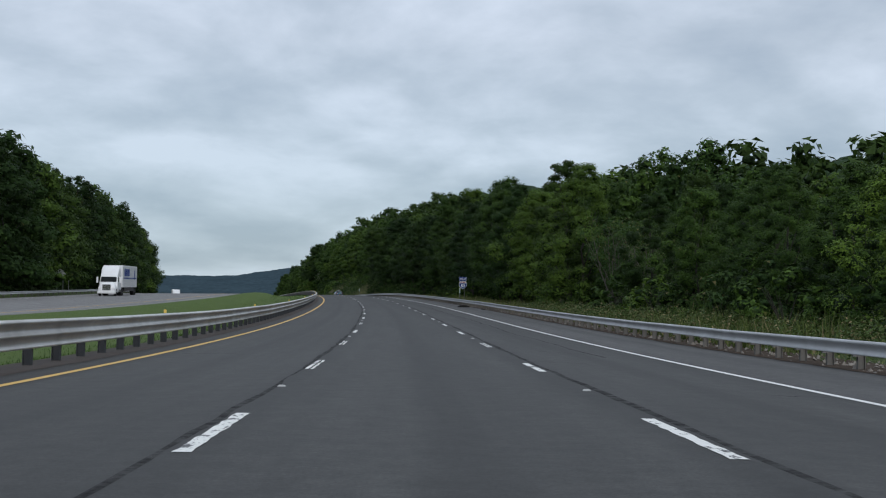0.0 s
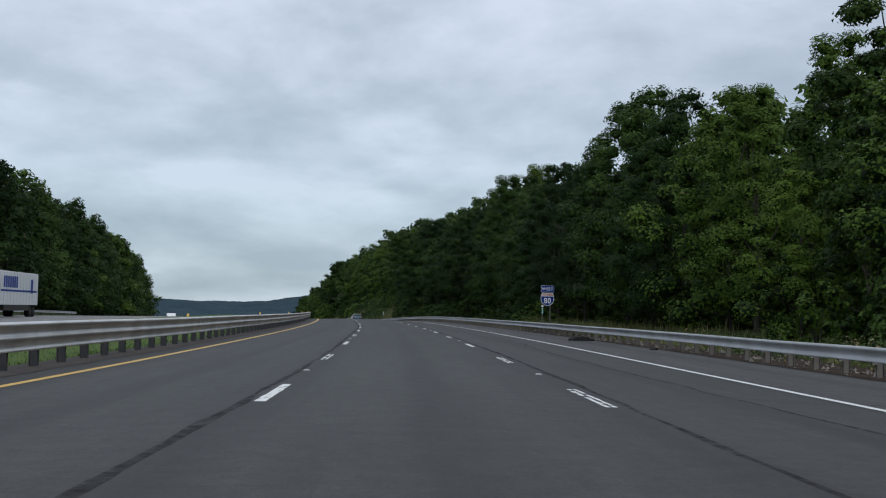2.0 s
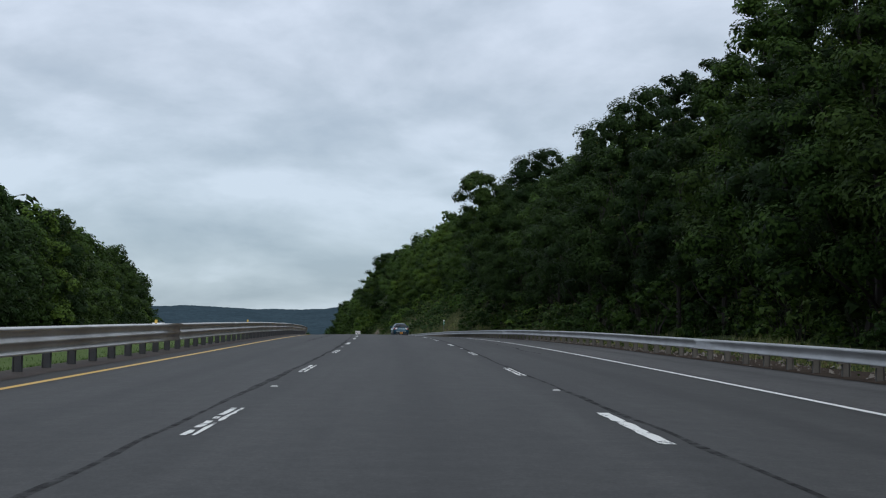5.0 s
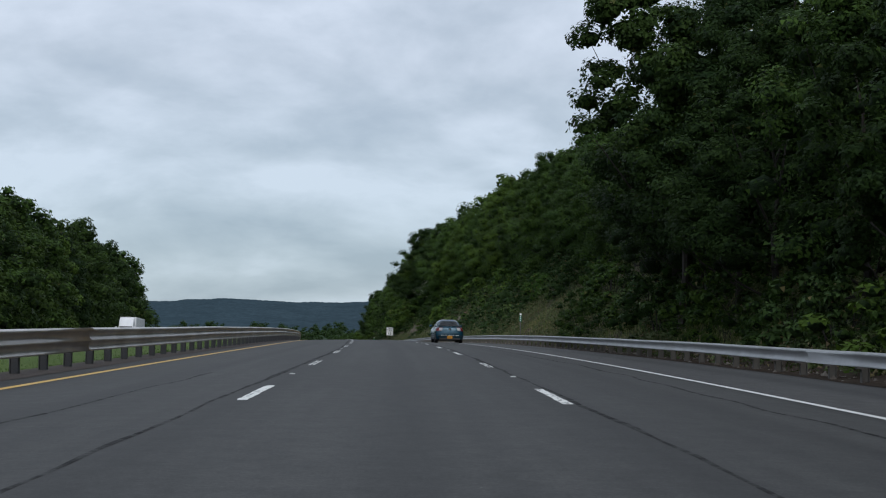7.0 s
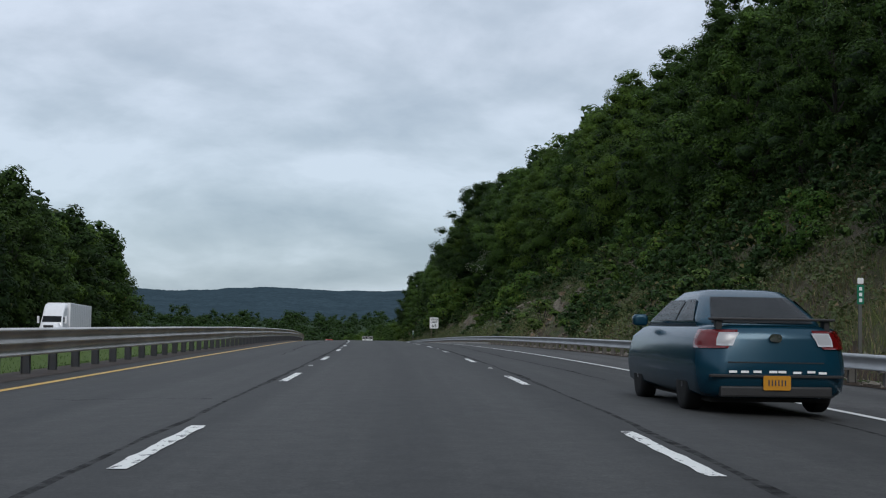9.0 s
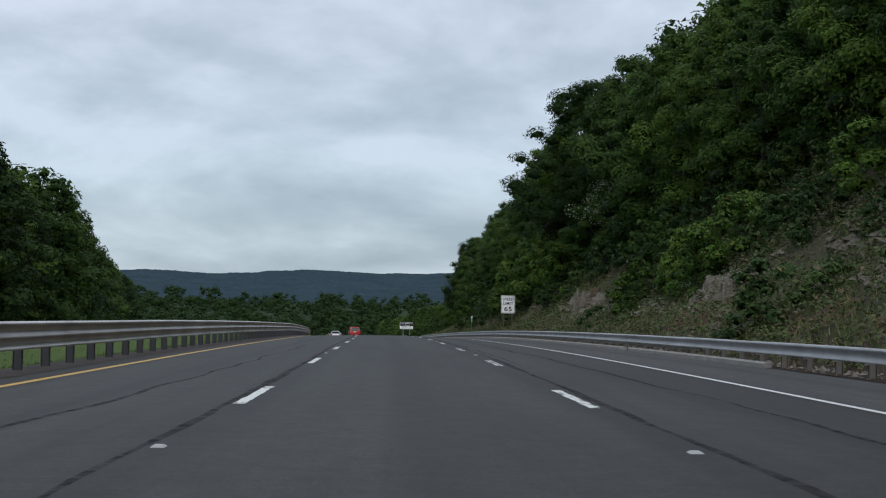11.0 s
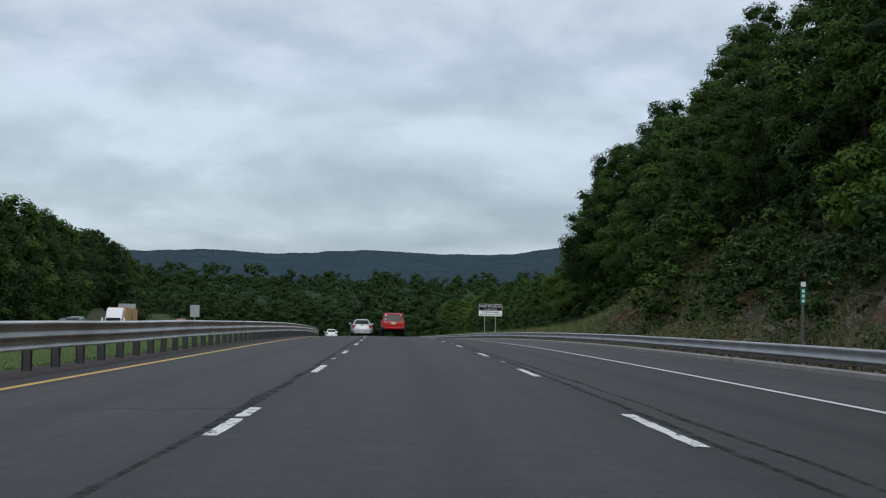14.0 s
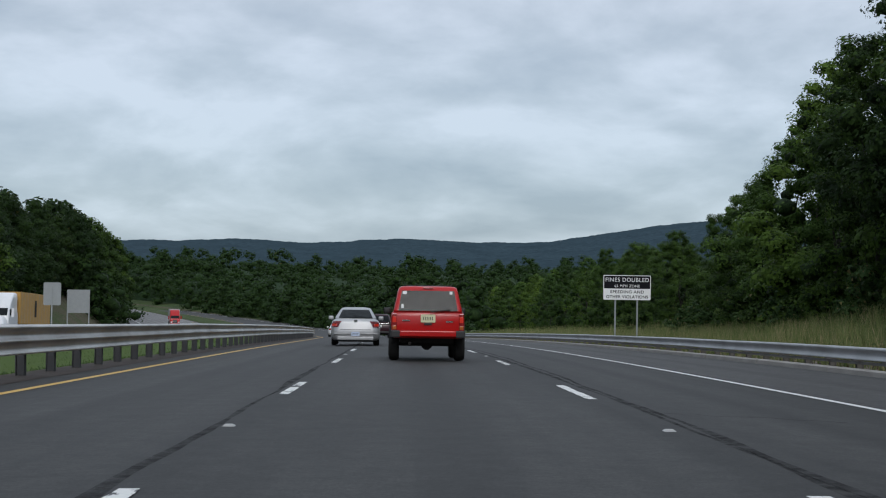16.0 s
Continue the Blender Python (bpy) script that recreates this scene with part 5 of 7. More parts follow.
# low brush all over the cut
brush_c, brush_r = [], []
for i in range(10500):
    s = rnd.uniform(258, 575)
    l = rail_right(s) + 0.9 + rnd.random() * 9.5
    if noise.noise(Vector((s * 0.10, l * 0.33, 21))) < -0.30 or bare(s, l, 0.6):
        continue
    k = rnd.uniform(0.22, 0.62)
    p = ground_at(s, l)
    brush_c.append((p.x, p.y, p.z + k * 0.4))
    brush_r.append(k)
g = np.random.default_rng(18)
wv, wf = leaves(g, np.array(brush_c), np.array(brush_r), 280000, 0.115)
tagged(new("slope_brush", tri_mesh("slope_brush", wv, wf, BRUSH)), "low grey-green brush over the stony cut slope", "brush", kind="stuff")

# leafy weeds between rail and trees
weeds_c, weeds_r = [], []
for i in range(900):
    s = rnd.uniform(30, 330) if i % 4 else rnd.uniform(330, 640)
    if i % 3 == 0:
        s = rnd.uniform(34, 115)
    l = rail_right(s) + rnd.uniform(0.9, 4.2 if s < 140 else 2.2)
    k = rnd.uniform(0.25, 0.55) * (1.35 if s < 100 else 0.8)
    p = ground_at(s, l)
    weeds_c.append((p.x, p.y, p.z + k * 0.6))
    weeds_r.append(k)
g = np.random.default_rng(8)
wv, wf = leaves(g, np.array(weeds_c), np.array(weeds_r), 42000, 0.095)
tagged(new("verge_weeds", tri_mesh("verge_weeds", wv, wf, WEED)), "broad-leaved weeds between guard rail and trees", "weeds", kind="stuff")
under = []
for i in range(140):
    s = 40 + i * 4.8 + rnd.uniform(-1, 1)
    under.append((ground_at(s, edge_right(s) + rnd.uniform(0.5, 4.5), 0.3), rnd.uniform(0.9, 1.5)))
for i in range(100):
    s = 120 + i * 8.2 + rnd.uniform(-1, 1)
    under.append((ground_at(s, edge_left(s) + rnd.uniform(0.5, 3.5), 0.3), rnd.uniform(1.0, 1.9)))
# bushes at the trees' feet, also in the shade-coloured oak leaves
THICKET = [(None, bush_kind(71, 2.8, 1.6, 16, 460, 0.26, SHADED_OAK)), (None, bush_kind(72, 2.4, 1.7, 16, 460, 0.26, SHADED_OAK))]
woods("undergrowth", "dense dark undergrowth at the foot of the trees", under, THICKET, SHADED_OAK)


def stone_material(name, a, b, rust):
    m, n, l, p = stuff(name, 0.95, 0, 0.2)
    big, small = noise_of(n, l, 1.2, 6, 0.6), noise_of(n, l, 9.0, 6, 0.7)
    c = blend(n, l, big, a, b)
    c = blend(n, l, ramp(n, l, noise_of(n, l, 0.7, 4, 0.6), (0.56, (0, 0, 0)), (0.68, (0.7, 0.7, 0.7))), c, rust)
    c = blend(n, l, 0.6, c, small, "OVERLAY")
    cracks = noise_of(n, l, 3.2, 3, 0.5, stretch=(0.6, 1.0, 2.2))
    c = blend(n, l, ramp(n, l, cracks, (0.44, (0, 0, 0)), (0.49, (0.8, 0.8, 0.8)), (0.54, (0, 0, 0))), c, tuple(v * 0.35 for v in a))
    l.new(c, p.inputs["Base Color"])
    bumped(n, l, p, small, 0.8, 0.05)
    return m


STONE = stone_material("weathered_stone", (0.090, 0.080, 0.062), (0.235, 0.210, 0.165), (0.17, 0.105, 0.06))


RED_STONE = stone_material("red_brown_stone", (0.060, 0.038, 0.027), (0.165, 0.108, 0.074), (0.17, 0.085, 0.045))


def stone_mesh(seed):
    r = random.Random(seed)
    bm = bmesh.new()
    for i in range(20):
        d = Vector((r.gauss(0, 1), r.gauss(0, 1), r.gauss(0, 0.8))).normalized() * r.uniform(0.75, 1.0)
        bm.verts.new((d.x, d.y * 1.25, d.z * 0.8))
    bmesh.ops.convex_hull(bm, input=bm.verts[:])
    bmesh.ops.delete(bm, geom=[v for v in bm.verts if not v.link_faces], context="VERTS")
    bmesh.ops.bevel(bm, geom=bm.edges[:], offset=0.05, segments=1, affect="EDGES")
    me = bpy.data.meshes.new("rock")
    bm.to_mesh(me)
    bm.free()
    me.materials.append(STONE)
    return me


STONES = [stone_mesh(i) for i in range(7)]


def rock(s, l, size):
    ob = new("rock", STONES[rnd.randrange(7)])
    ob.matrix_basis = Matrix.Translation(ground_at(s, l, 0.28 * size)) @ Euler((rnd.uniform(-0.6, 0.1), rnd.uniform(-0.5, 0.2), line(s)[3] + rnd.uniform(-0.7, 0.7))).to_matrix().to_4x4() @ Matrix.Diagonal((size * rnd.uniform(0.6, 1.1), size * rnd.uniform(1.0, 1.9), size * rnd.uniform(0.5, 0.9), 1))
    return tagged(ob, "angular grey-brown rock on the cut slope", "rock", "rocks on the cut slope")


def rock_face(a, b, p, q):
    """Broken ledges of bedrock that stand out of the slope: tilted blocks of uneven height."""
    ns, nl = int(2 * p / 0.2), int(2 * q / 0.12)
    verts, faces = [], []
    for i in range(ns + 1):
        for j in range(nl + 1):
            u, v = 2 * i / ns - 1, 2 * j / nl - 1
            s, l = a + u * p, b + v * q
            ragged = 1 - (u * u + v * v) * (1 + 0.5 * noise.noise(Vector((s * 0.7, l * 1.1, 5)))) - 0.55 * max(0.0, noise.noise(Vector((s * 0.45, l * 0.9, 15))) + 0.1)
            big = noise.cell(Vector((s * 0.55 + l * 0.45, l * 1.3 - s * 0.22, 1)))
            small = noise.cell(Vector((s * 1.6 + l * 1.1, l * 3.1 - s * 0.5, 2)))
            out = 0.42 * big + 0.26 * small + 0.12 * noise.noise(Vector((s * 3, l * 3, 0)))
            shift = 0.16 * noise.noise(Vector((s * 2.1, l * 2.1, 11)))
            verts.append(ground_at(s + shift, l + 0.5 * shift) + Vector((0, 0, 0.02 + out if ragged > 0.15 + 0.5 * max(0.0, noise.noise(Vector((s * 1.3, l * 1.6, 27)))) else -0.35)))
    n = nl + 1
    for i in range(ns):
        for j in range(nl):
            k = i * n + j
            faces.append((k, k + n, k + n + 1, k + 1))
    tagged(new("rock_ledge", mesh_of("rock_ledge", verts, faces, RED_STONE if a > 520 else STONE)), "broken grey-brown bedrock ledge in the cut slope", "rock", "rock ledges in the cut slope")


for a, b, p, q in OUTCROPS:
    rock_face(a, b, p, q)
    for i in range(int(4 * p * q) + 4):
        u, v = rnd.uniform(-1, 1), rnd.uniform(-1, 1)
        rock(a + u * p, b + v * q, rnd.choice((0.14, 0.18, 0.25, 0.32, 0.45)) * rnd.uniform(0.8, 1.25) * (0.6 if 500 < a < 560 else 1.0))


def rubble(name, label, material, count, seed, s0, s1, near, deep, biggest):
    """Broken angular stones strewn over the slope, joined."""
    g = np.random.default_rng(seed)
    base = np.array([(1, 0, 0), (0, 1, 0), (-1, 0, 0), (0, -1, 0), (0, 0, 0.8), (0, 0, -0.8)])
    tri = np.array([(0, 1, 4), (1, 2, 4), (2, 3, 4), (3, 0, 4), (1, 0, 5), (2, 1, 5), (3, 2, 5), (0, 3, 5)])
    c = []
    while len(c) < count:
        s = g.uniform(s0, s1)
        l = rail_right(s) + near + deep * g.uniform(0, 1)
        if noise.noise(Vector((s * 0.16, l * 0.4, seed))) > -0.05:
            c.append(tuple(ground_at(s, l)))
    r = (0.07 + (biggest - 0.07) * g.uniform(0, 1, count) ** 3)[:, None, None]
    shape = base[None] * g.uniform(0.55, 1.35, (count, 6, 3)) + g.normal(size=(count, 6, 3)) * 0.22
    a = g.uniform(0, 6.28, count)
    turn = np.stack([np.stack([np.cos(a), -np.sin(a), 0 * a], 1), np.stack([np.sin(a), np.cos(a), 0 * a], 1), np.stack([0.3 * np.sin(a), 0.3 * np.cos(a), 0 * a + 1], 1)], 1)
    v = (np.array(c)[:, None, :] + np.einsum("nij,nkj->nki", turn, shape * np.array([1.3, 1.0, 0.8])) * r).reshape(-1, 3)
    f = (np.arange(count)[:, None, None] * 6 + tri[None]).reshape(-1, 3)
    tagged(new(name, mesh_of(name, v.tolist(), f.tolist(), material)), label, "stones", kind="stuff")


rubble("stone_rubble", "pale grey broken stones strewn over the cut slope", STONE, 1500, 61, 375, 480, 1.3, 6.5, 0.42)
rubble("stone_rubble", "red-brown broken stones strewn over the cut slope", RED_STONE, 900, 62, 520, 572, 1.2, 6.0, 0.45)
rubble("stone_rubble", "grey broken stones among the grass of the slope", STONE, 350, 63, 480, 525, 1.2, 4.0, 0.35)
for i in range(60):
    s = rnd.uniform(385, 560)
    rock(s, rail_right(s) + rnd.uniform(1.2, 5.0), rnd.uniform(0.12, 0.28))
# patches of orange soil
SOIL = stone_material("orange_brown_soil", (0.075, 0.052, 0.034), (0.15, 0.10, 0.064), (0.19, 0.105, 0.055))
for a, b, p, q in ((411.0, 11.6, 4.0, 0.7), (466.0, 12.3, 1.6, 0.6), (461.5, 13.5, 1.2, 0.5), (416.0, 11.4, 5.0, 0.5), (548.0, 12.2, 6.5, 1.6), (560.0, 13.2, 5.0, 1.3), (538.0, 12.4, 4.0, 0.9), (424.0, 11.5, 4.0, 0.8), (400.0, 11.4, 5.0, 0.7), (393.0, 12.0, 3.0, 0.6), (508.0, 12.0, 2.0, 0.6)):
    verts, faces = [ground_at(a, b) + Vector((0, 0, 0.08))], []
    for k in range(3):
        for j in range(20):
            w = 2 * math.pi * j / 20
            f = (k + 1) / 3 * (1 + 0.35 * noise.noise(Vector((math.cos(w) * 2, math.sin(w) * 2, a))))
            verts.append(ground_at(a + p * f * math.cos(w), b + q * f * math.sin(w)) + Vector((0, 0, 0.08 - 0.03 * k)))
    for j in range(20):
        n = (j + 1) % 20
        faces.append((0, 1 + n, 1 + j))
        for k in range(2):
            faces.append((1 + k * 20 + j, 1 + k * 20 + n, 21 + k * 20 + n, 21 + k * 20 + j))
    part("bare_soil", mesh_of("bare_soil", verts, faces, SOIL, True), None, ground, "patch of bare orange soil")

# ---------- signs ----------
def flat(name, c, rough=0.45, metal=0.0):
    return worn(name, c, tuple(v * 0.6 for v in c), rough, metal, 2.0, 40, 0.25, 0.02, 0.1)


SIGN_WHITE, SIGN_BLACK, SIGN_BLUE, SIGN_RED, SIGN_GREEN = flat("sign_white", (0.92, 0.93, 0.93)), flat("sign_black", (0.012, 0.012, 0.016)), flat("sign_blue", (0.007, 0.042, 0.23)), flat("sign_red", (0.36, 0.05, 0.03)), flat("sign_green", (0.02, 0.20, 0.12))
SIGN_BACK = flat("sign_back", (0.36, 0.38, 0.39), 0.5, 0.35)
SIGN_POST = flat("sign_post", (0.15, 0.15, 0.14), 0.6, 0.3)
YELLOW = flat("reflector_yellow", (0.70, 0.48, 0.12))


def panel_bm(w, h, t=0.012, corner=0.05, outline=None):
    """A thin plate in the x-z plane, centred, its face towards -y."""
    bm = bmesh.new()
    pts = outline
    if not pts:
        pts = []
        for cx, cz, a0 in ((w / 2 - corner, h / 2 - corner, 0), (-w / 2 + corner, h / 2 - corner, 90), (-w / 2 + corner, -h / 2 + corner, 180), (w / 2 - corner, -h / 2 + corner, 270)):
            for k in range(5):
                a = radians(a0 + 22.5 * k)
                pts.append((cx + corner * math.cos(a), cz + corner * math.sin(a)))
    front = [bm.verts.new((x, -t, z)) for x, z in pts]
    rear = [bm.verts.new((x, 0, z)) for x, z in pts]
    bm.faces.new(front)
    bm.faces.new(rear[::-1])
    for i in range(len(pts)):
        j = (i + 1) % len(pts)
        bm.faces.new((front[j], front[i], rear[i], rear[j]))
    bmesh.ops.recalc_face_normals(bm, faces=bm.faces[:])
    return bm


def words(name, text, high, material, parent, x=0.0, z=0.0, y=-0.016, stretch=1.0, label="", thick=0.004):
    """Lettering of the given cap height, centred, raised off its plate."""
    c = bpy.data.curves.new(name, "FONT")
    c.body, c.align_x, c.size, c.extrude, c.offset, c.space_character = text, "CENTER", high / 0.70, 0.002, thick, 1.12
    tmp = bpy.data.objects.new(name, c)
    me = bpy.data.meshes.new_from_object(tmp)
    bpy.data.objects.remove(tmp)
    me.materials.clear()
    me.materials.append(material)
    me.transform(Matrix.Translation((x, y, z - high / 2)) @ Euler((radians(90), 0, 0)).to_matrix().to_4x4() @ Matrix.Diagonal((stretch, 1, 1, 1)))
    return part(name, me, None, parent, label)


def u_post(h, deep=0.6):
    return boxes((-0.035, 0.035, 0.0, 0.012, -deep, h), (-0.035, -0.025, 0.012, 0.045, -deep, h), (0.025, 0.035, 0.012, 0.045, -deep, h))


def moved(bm, x=0.0, y=0.0, z=0.0):
    bmesh.ops.translate(bm, vec=(x, y, z), verts=bm.verts[:])
    return bm


# route marker
base = land(158.9, 10.7)
e = thing("route_sign", upright(158.9, 10.75, base, 3), "blue route marker sign on a steel post behind the guard rail", "road sign")
part("post", moved(u_post(3.0 - base - 0.1), 0.2, 0.02), SIGN_POST, e)
zc = 2.68 - base
west = part("direction_plate", moved(panel_bm(0.90, 0.46), 0, 0, zc), SIGN_BLUE, e, "blue plate with white lettering")
part("border", moved(panel_bm(0.875, 0.435, 0.004, 0.04), 0, -0.0121, zc), SIGN_WHITE, west)
part("field", moved(panel_bm(0.85, 0.41, 0.004, 0.03), 0, -0.0161, zc), SIGN_BLUE, west)
words("lettering", "WEST", 0.20, SIGN_WHITE, west, 0, zc, -0.024, 0.96, "", 0.002)


def shield(k):
    pts = []
    for a, b in ((0, 0.44), (0.16, 0.40), (0.32, 0.45), (0.40, 0.33), (0.46, 0.12), (0.44, -0.10), (0.36, -0.26), (0.22, -0.38), (0, -0.47)):
        pts.append((a, b))
    full = pts + [(-a, b) for a, b in reversed(pts[1:-1])]
    return [(a * k, b * k) for a, b in reversed(full)]


zs = zc - 0.70
sh = part("shield", moved(panel_bm(0, 0, 0.012, 0.05, shield(1.0)), 0, 0, zs), SIGN_WHITE, e, "shield-shaped route plate")
part("field", moved(panel_bm(0, 0, 0.004, 0, [(0.425, 0.19)] + sorted([p for p in shield(0.93) if p[1] < 0.19 and p[0] > 0.001], key=lambda p: -p[1]) + [(0, -0.437)] + sorted([p for p in shield(0.93) if p[1] < 0.19 and p[0] < -0.001], key=lambda p: p[1]) + [(-0.425, 0.19)]), 0, -0.0125, zs), SIGN_BLUE, sh, "blue lower field")
part("field", moved(panel_bm(0, 0, 0.004, 0, [(0.40, 0.22), (0.36, 0.31), (0.29, 0.40), (0.16, 0.36), (0, 0.395), (-0.16, 0.36), (-0.29, 0.40), (-0.36, 0.31), (-0.40, 0.22)]), 0, -0.0125, zs), SIGN_RED, sh, "red upper field")
words("lettering", "INTERSTATE", 0.085, SIGN_WHITE, sh, 0, zs + 0.28, -0.02, 0.92, "", 0.004)
words("lettering", "80", 0.37, SIGN_WHITE, sh, 0, zs - 0.09, -0.02, 0.86, "", 0.006)


def mile_marker(s, l, mid):
    b = land(s, l)
    e = thing("mile_marker", upright(s, l, b, 4), "narrow green mile marker on a thin post", "road sign", "mile markers along the shoulder")
    part("post", u_post(mid + 0.2 - b), SIGN_POST, e)
    p = part("plate", moved(panel_bm(0.16, 0.44, 0.01, 0.02), 0, -0.001, mid - b), SIGN_GREEN, e)
    part("plate_top", moved(panel_bm(0.14, 0.13, 0.01, 0.02), 0, -0.001, mid + 0.31 - b), SIGN_WHITE, e, "small white top plate")
    for k in range(3):
        part("bar", moved(boxes((-0.035, 0.035, -0.016, -0.0115, -0.04, 0.04)), 0, 0, mid + 0.13 - b - 0.13 * k), SIGN_WHITE, p)


mile_marker(158.4, 10.35, 1.2)
mile_marker(335.7, 10.4, 1.72)
mile_marker(509.8, 10.2, 1.72)

# speed limit
b = land(487.9, 11.1)
e = thing("speed_limit_sign", upright(487.9, 11.1, b, 4), "white speed limit sign on two rusty posts", "road sign")
for x in (-0.36, 0.36):
    part("post", moved(u_post(3.3 - b), x, 0.015), RUSTY, e)
zc = 2.78 - b
p = part("plate", moved(panel_bm(1.22, 1.52, 0.014, 0.09), 0, 0, zc), SIGN_WHITE, e)
part("border", moved(panel_bm(1.15, 1.45, 0.003, 0.07), 0, -0.0141, zc), SIGN_BLACK, p)
part("field", moved(panel_bm(1.10, 1.40, 0.003, 0.055), 0, -0.0172, zc), SIGN_WHITE, p)
words("lettering", "SPEED", 0.235, SIGN_BLACK, p, 0, zc + 0.45, -0.023, 0.98, "", 0.005)
words("lettering", "LIMIT", 0.235, SIGN_BLACK, p, 0, zc + 0.09, -0.023, 1.0, "", 0.005)
words("lettering", "65", 0.37, SIGN_BLACK, p, 0, zc - 0.38, -0.023, 1.25, "", 0.007)

# fines sign
b = land(605, 10.7)
e = thing("fines_sign", upright(605, 10.5, b, 2), "black and white fines doubled sign on two posts in the grass", "road sign")
for x in (-0.55, 0.5):
    part("post", moved(boxes((-0.035, 0.035, 0.0, 0.05, -0.6, 3.2 - b), bevel=0.008), x, 0.01), SIGN_BACK, e)
zc = 2.72 - b
p = part("plate", moved(panel_bm(2.26, 1.16, 0.016, 0.05), 0, 0, zc), SIGN_WHITE, e)
part("field", moved(panel_bm(2.20, 0.60, 0.004, 0.03), 0, -0.0162, zc + 0.25), SIGN_BLACK, p, "black upper field")
words("lettering", "FINES DOUBLED", 0.19, SIGN_WHITE, p, 0, zc + 0.37, -0.024, 0.96, "", 0.001)
words("lettering", "65 MPH ZONE", 0.13, SIGN_WHITE, p, 0, zc + 0.08, -0.024, 0.95, "", 0.0)
words("lettering", "SPEEDING AND", 0.135, SIGN_BLACK, p, 0, zc - 0.20, -0.020, 1.1, "", 0.003)
words("lettering", "OTHER VIOLATIONS", 0.135, SIGN_BLACK, p, 0, zc - 0.43, -0.020, 1.02, "", 0.003)

# backs of the opposite carriageway's signs
b = land(617, -17.8)
e = thing("speed_sign_back", upright(617, -19.05, b, 0), "grey bare back of a sign on one post", "road sign")
part("plate", moved(panel_bm(0.95, 1.25, 0.014, 0.08), 0, 0, 2.32 - b), SIGN_BACK, e)
part("post", moved(u_post(2.8 - b), 0, -0.06), SIGN_BACK, e)
b = land(757, -42.0)
e = thing("guide_sign_back", upright(757, -42.0, b, 0), "grey bare back of a large sign on two posts", "road sign")
part("plate", moved(panel_bm(3.45, 3.6, 0.02, 0.08), 0, 0, 4.9 - b), SIGN_BACK, e)
for x in (-1.62, 1.62):
    part("post", moved(boxes((-0.09, 0.09, -0.16, -0.03, -0.6, 6.6 - b), bevel=0.02), x), SIGN_BACK, e)
b = land(211, -44.5)
e = thing("diamond_sign_back", upright(211, -44.8, b, 0), "grey bare back of a diamond warning sign", "road sign")
part("plate", moved(panel_bm(0, 0, 0.014, 0, [(0, 0.86), (-0.86, 0), (0, -0.86), (0.86, 0)]), 0, 0, 2.6 - b), SIGN_BACK, e)
for x in (-0.45, 0.45):
    part("post", moved(u_post(2.9 - b), x, -0.06), SIGN_BACK, e)
e = thing("marker_post", upright(214, -44.0, land(214, -44.0)), "thin pale marker post by the far guard rail", "post")
part("post", u_post(2.4), SIGN_BACK, e)
# yellow reflectors on top of the median rail
for k in range(9):
    s = 35.5 + 24.2 * k
    e = thing("reflector", upright(s, RAIL_LEFT - 0.03, 0.68), "yellow reflector plate on top of the guard rail", "reflector", "reflectors on the median rail")
    part("plate", moved(panel_bm(0.07, 0.09, 0.006, 0.01), 0, 0, 0.055), YELLOW, e)
    part("bracket", boxes((-0.02, 0.02, 0.001, 0.012, -0.03, 0.08)), ZINC_DULL, e)


# strip of burst tyre and small litter on the shoulder
def tyre_strip():
    bm = bmesh.new()
    rows = []
    for i in range(16):
        a = -0.9 + 1.8 * i / 15
        x, z = 0.55 * math.sin(a) / math.sin(0.9), 0.13 * (math.cos(a) - math.cos(0.9)) / (1 - math.cos(0.9)) + 0.05 + 0.02 * math.sin(i * 1.9)
        w = 0.13 + 0.02 * math.sin(i * 2.3)
        rows.append([bm.verts.new((x, y, zz)) for y, zz in ((-w, 0.0), (-w, z - 0.02), (-w * 0.7, z + 0.012), (w * 0.7, z + 0.012), (w, z - 0.02), (w, 0.0))])
    for a, b in zip(rows, rows[1:]):
        for j in range(5):
            bm.faces.new((a[j], a[j + 1], b[j + 1], b[j]))
    bm.faces.new(rows[0][::-1])
    bm.faces.new(rows[-1])
    bmesh.ops.recalc_face_normals(bm, faces=bm.faces[:])
    return bm


RUBBER = worn("tyre_rubber", (0.014, 0.014, 0.014), (0.03, 0.028, 0.026), 0.85, 0, 4, 40, 0.5, 0.2, 0.2)
ob = part("tyre_scrap", tyre_strip(), RUBBER, None)
ob.matrix_basis = along(124.3, 7.55, crown(9) + 0.015, 20)
tagged(ob, "torn black strip of lorry tyre on the shoulder", "tyre scrap")
ob = part("tyre_scrap", tyre_strip(), RUBBER, None)
ob.matrix_basis = along(112.0, 8.1, crown(9) + 0.01, 70) @ Matrix.Diagonal((0.6, 0.7, 0.35, 1))
tagged(ob, "small torn piece of tyre beside the rail", "tyre scrap")

# ---------- vehicles ----------
def car_paint(name, c, flake=0.0, rough=0.28, metal=0.0):
    m, n, l, b = stuff(name, rough, metal, 0.3)
    dust = noise_of(n, l, 2.5, 5, 0.6)
    l.new(blend(n, l, ramp(n, l, dust, (0.4, (0, 0, 0)), (0.8, (0.3, 0.3, 0.3))), c, tuple(v * 0.7 + 0.02 for v in c)), b.inputs["Base Color"])
    b.inputs["Coat Weight"].default_value = 0.2
    b.inputs["Coat Roughness"].default_value = 0.08
    return m


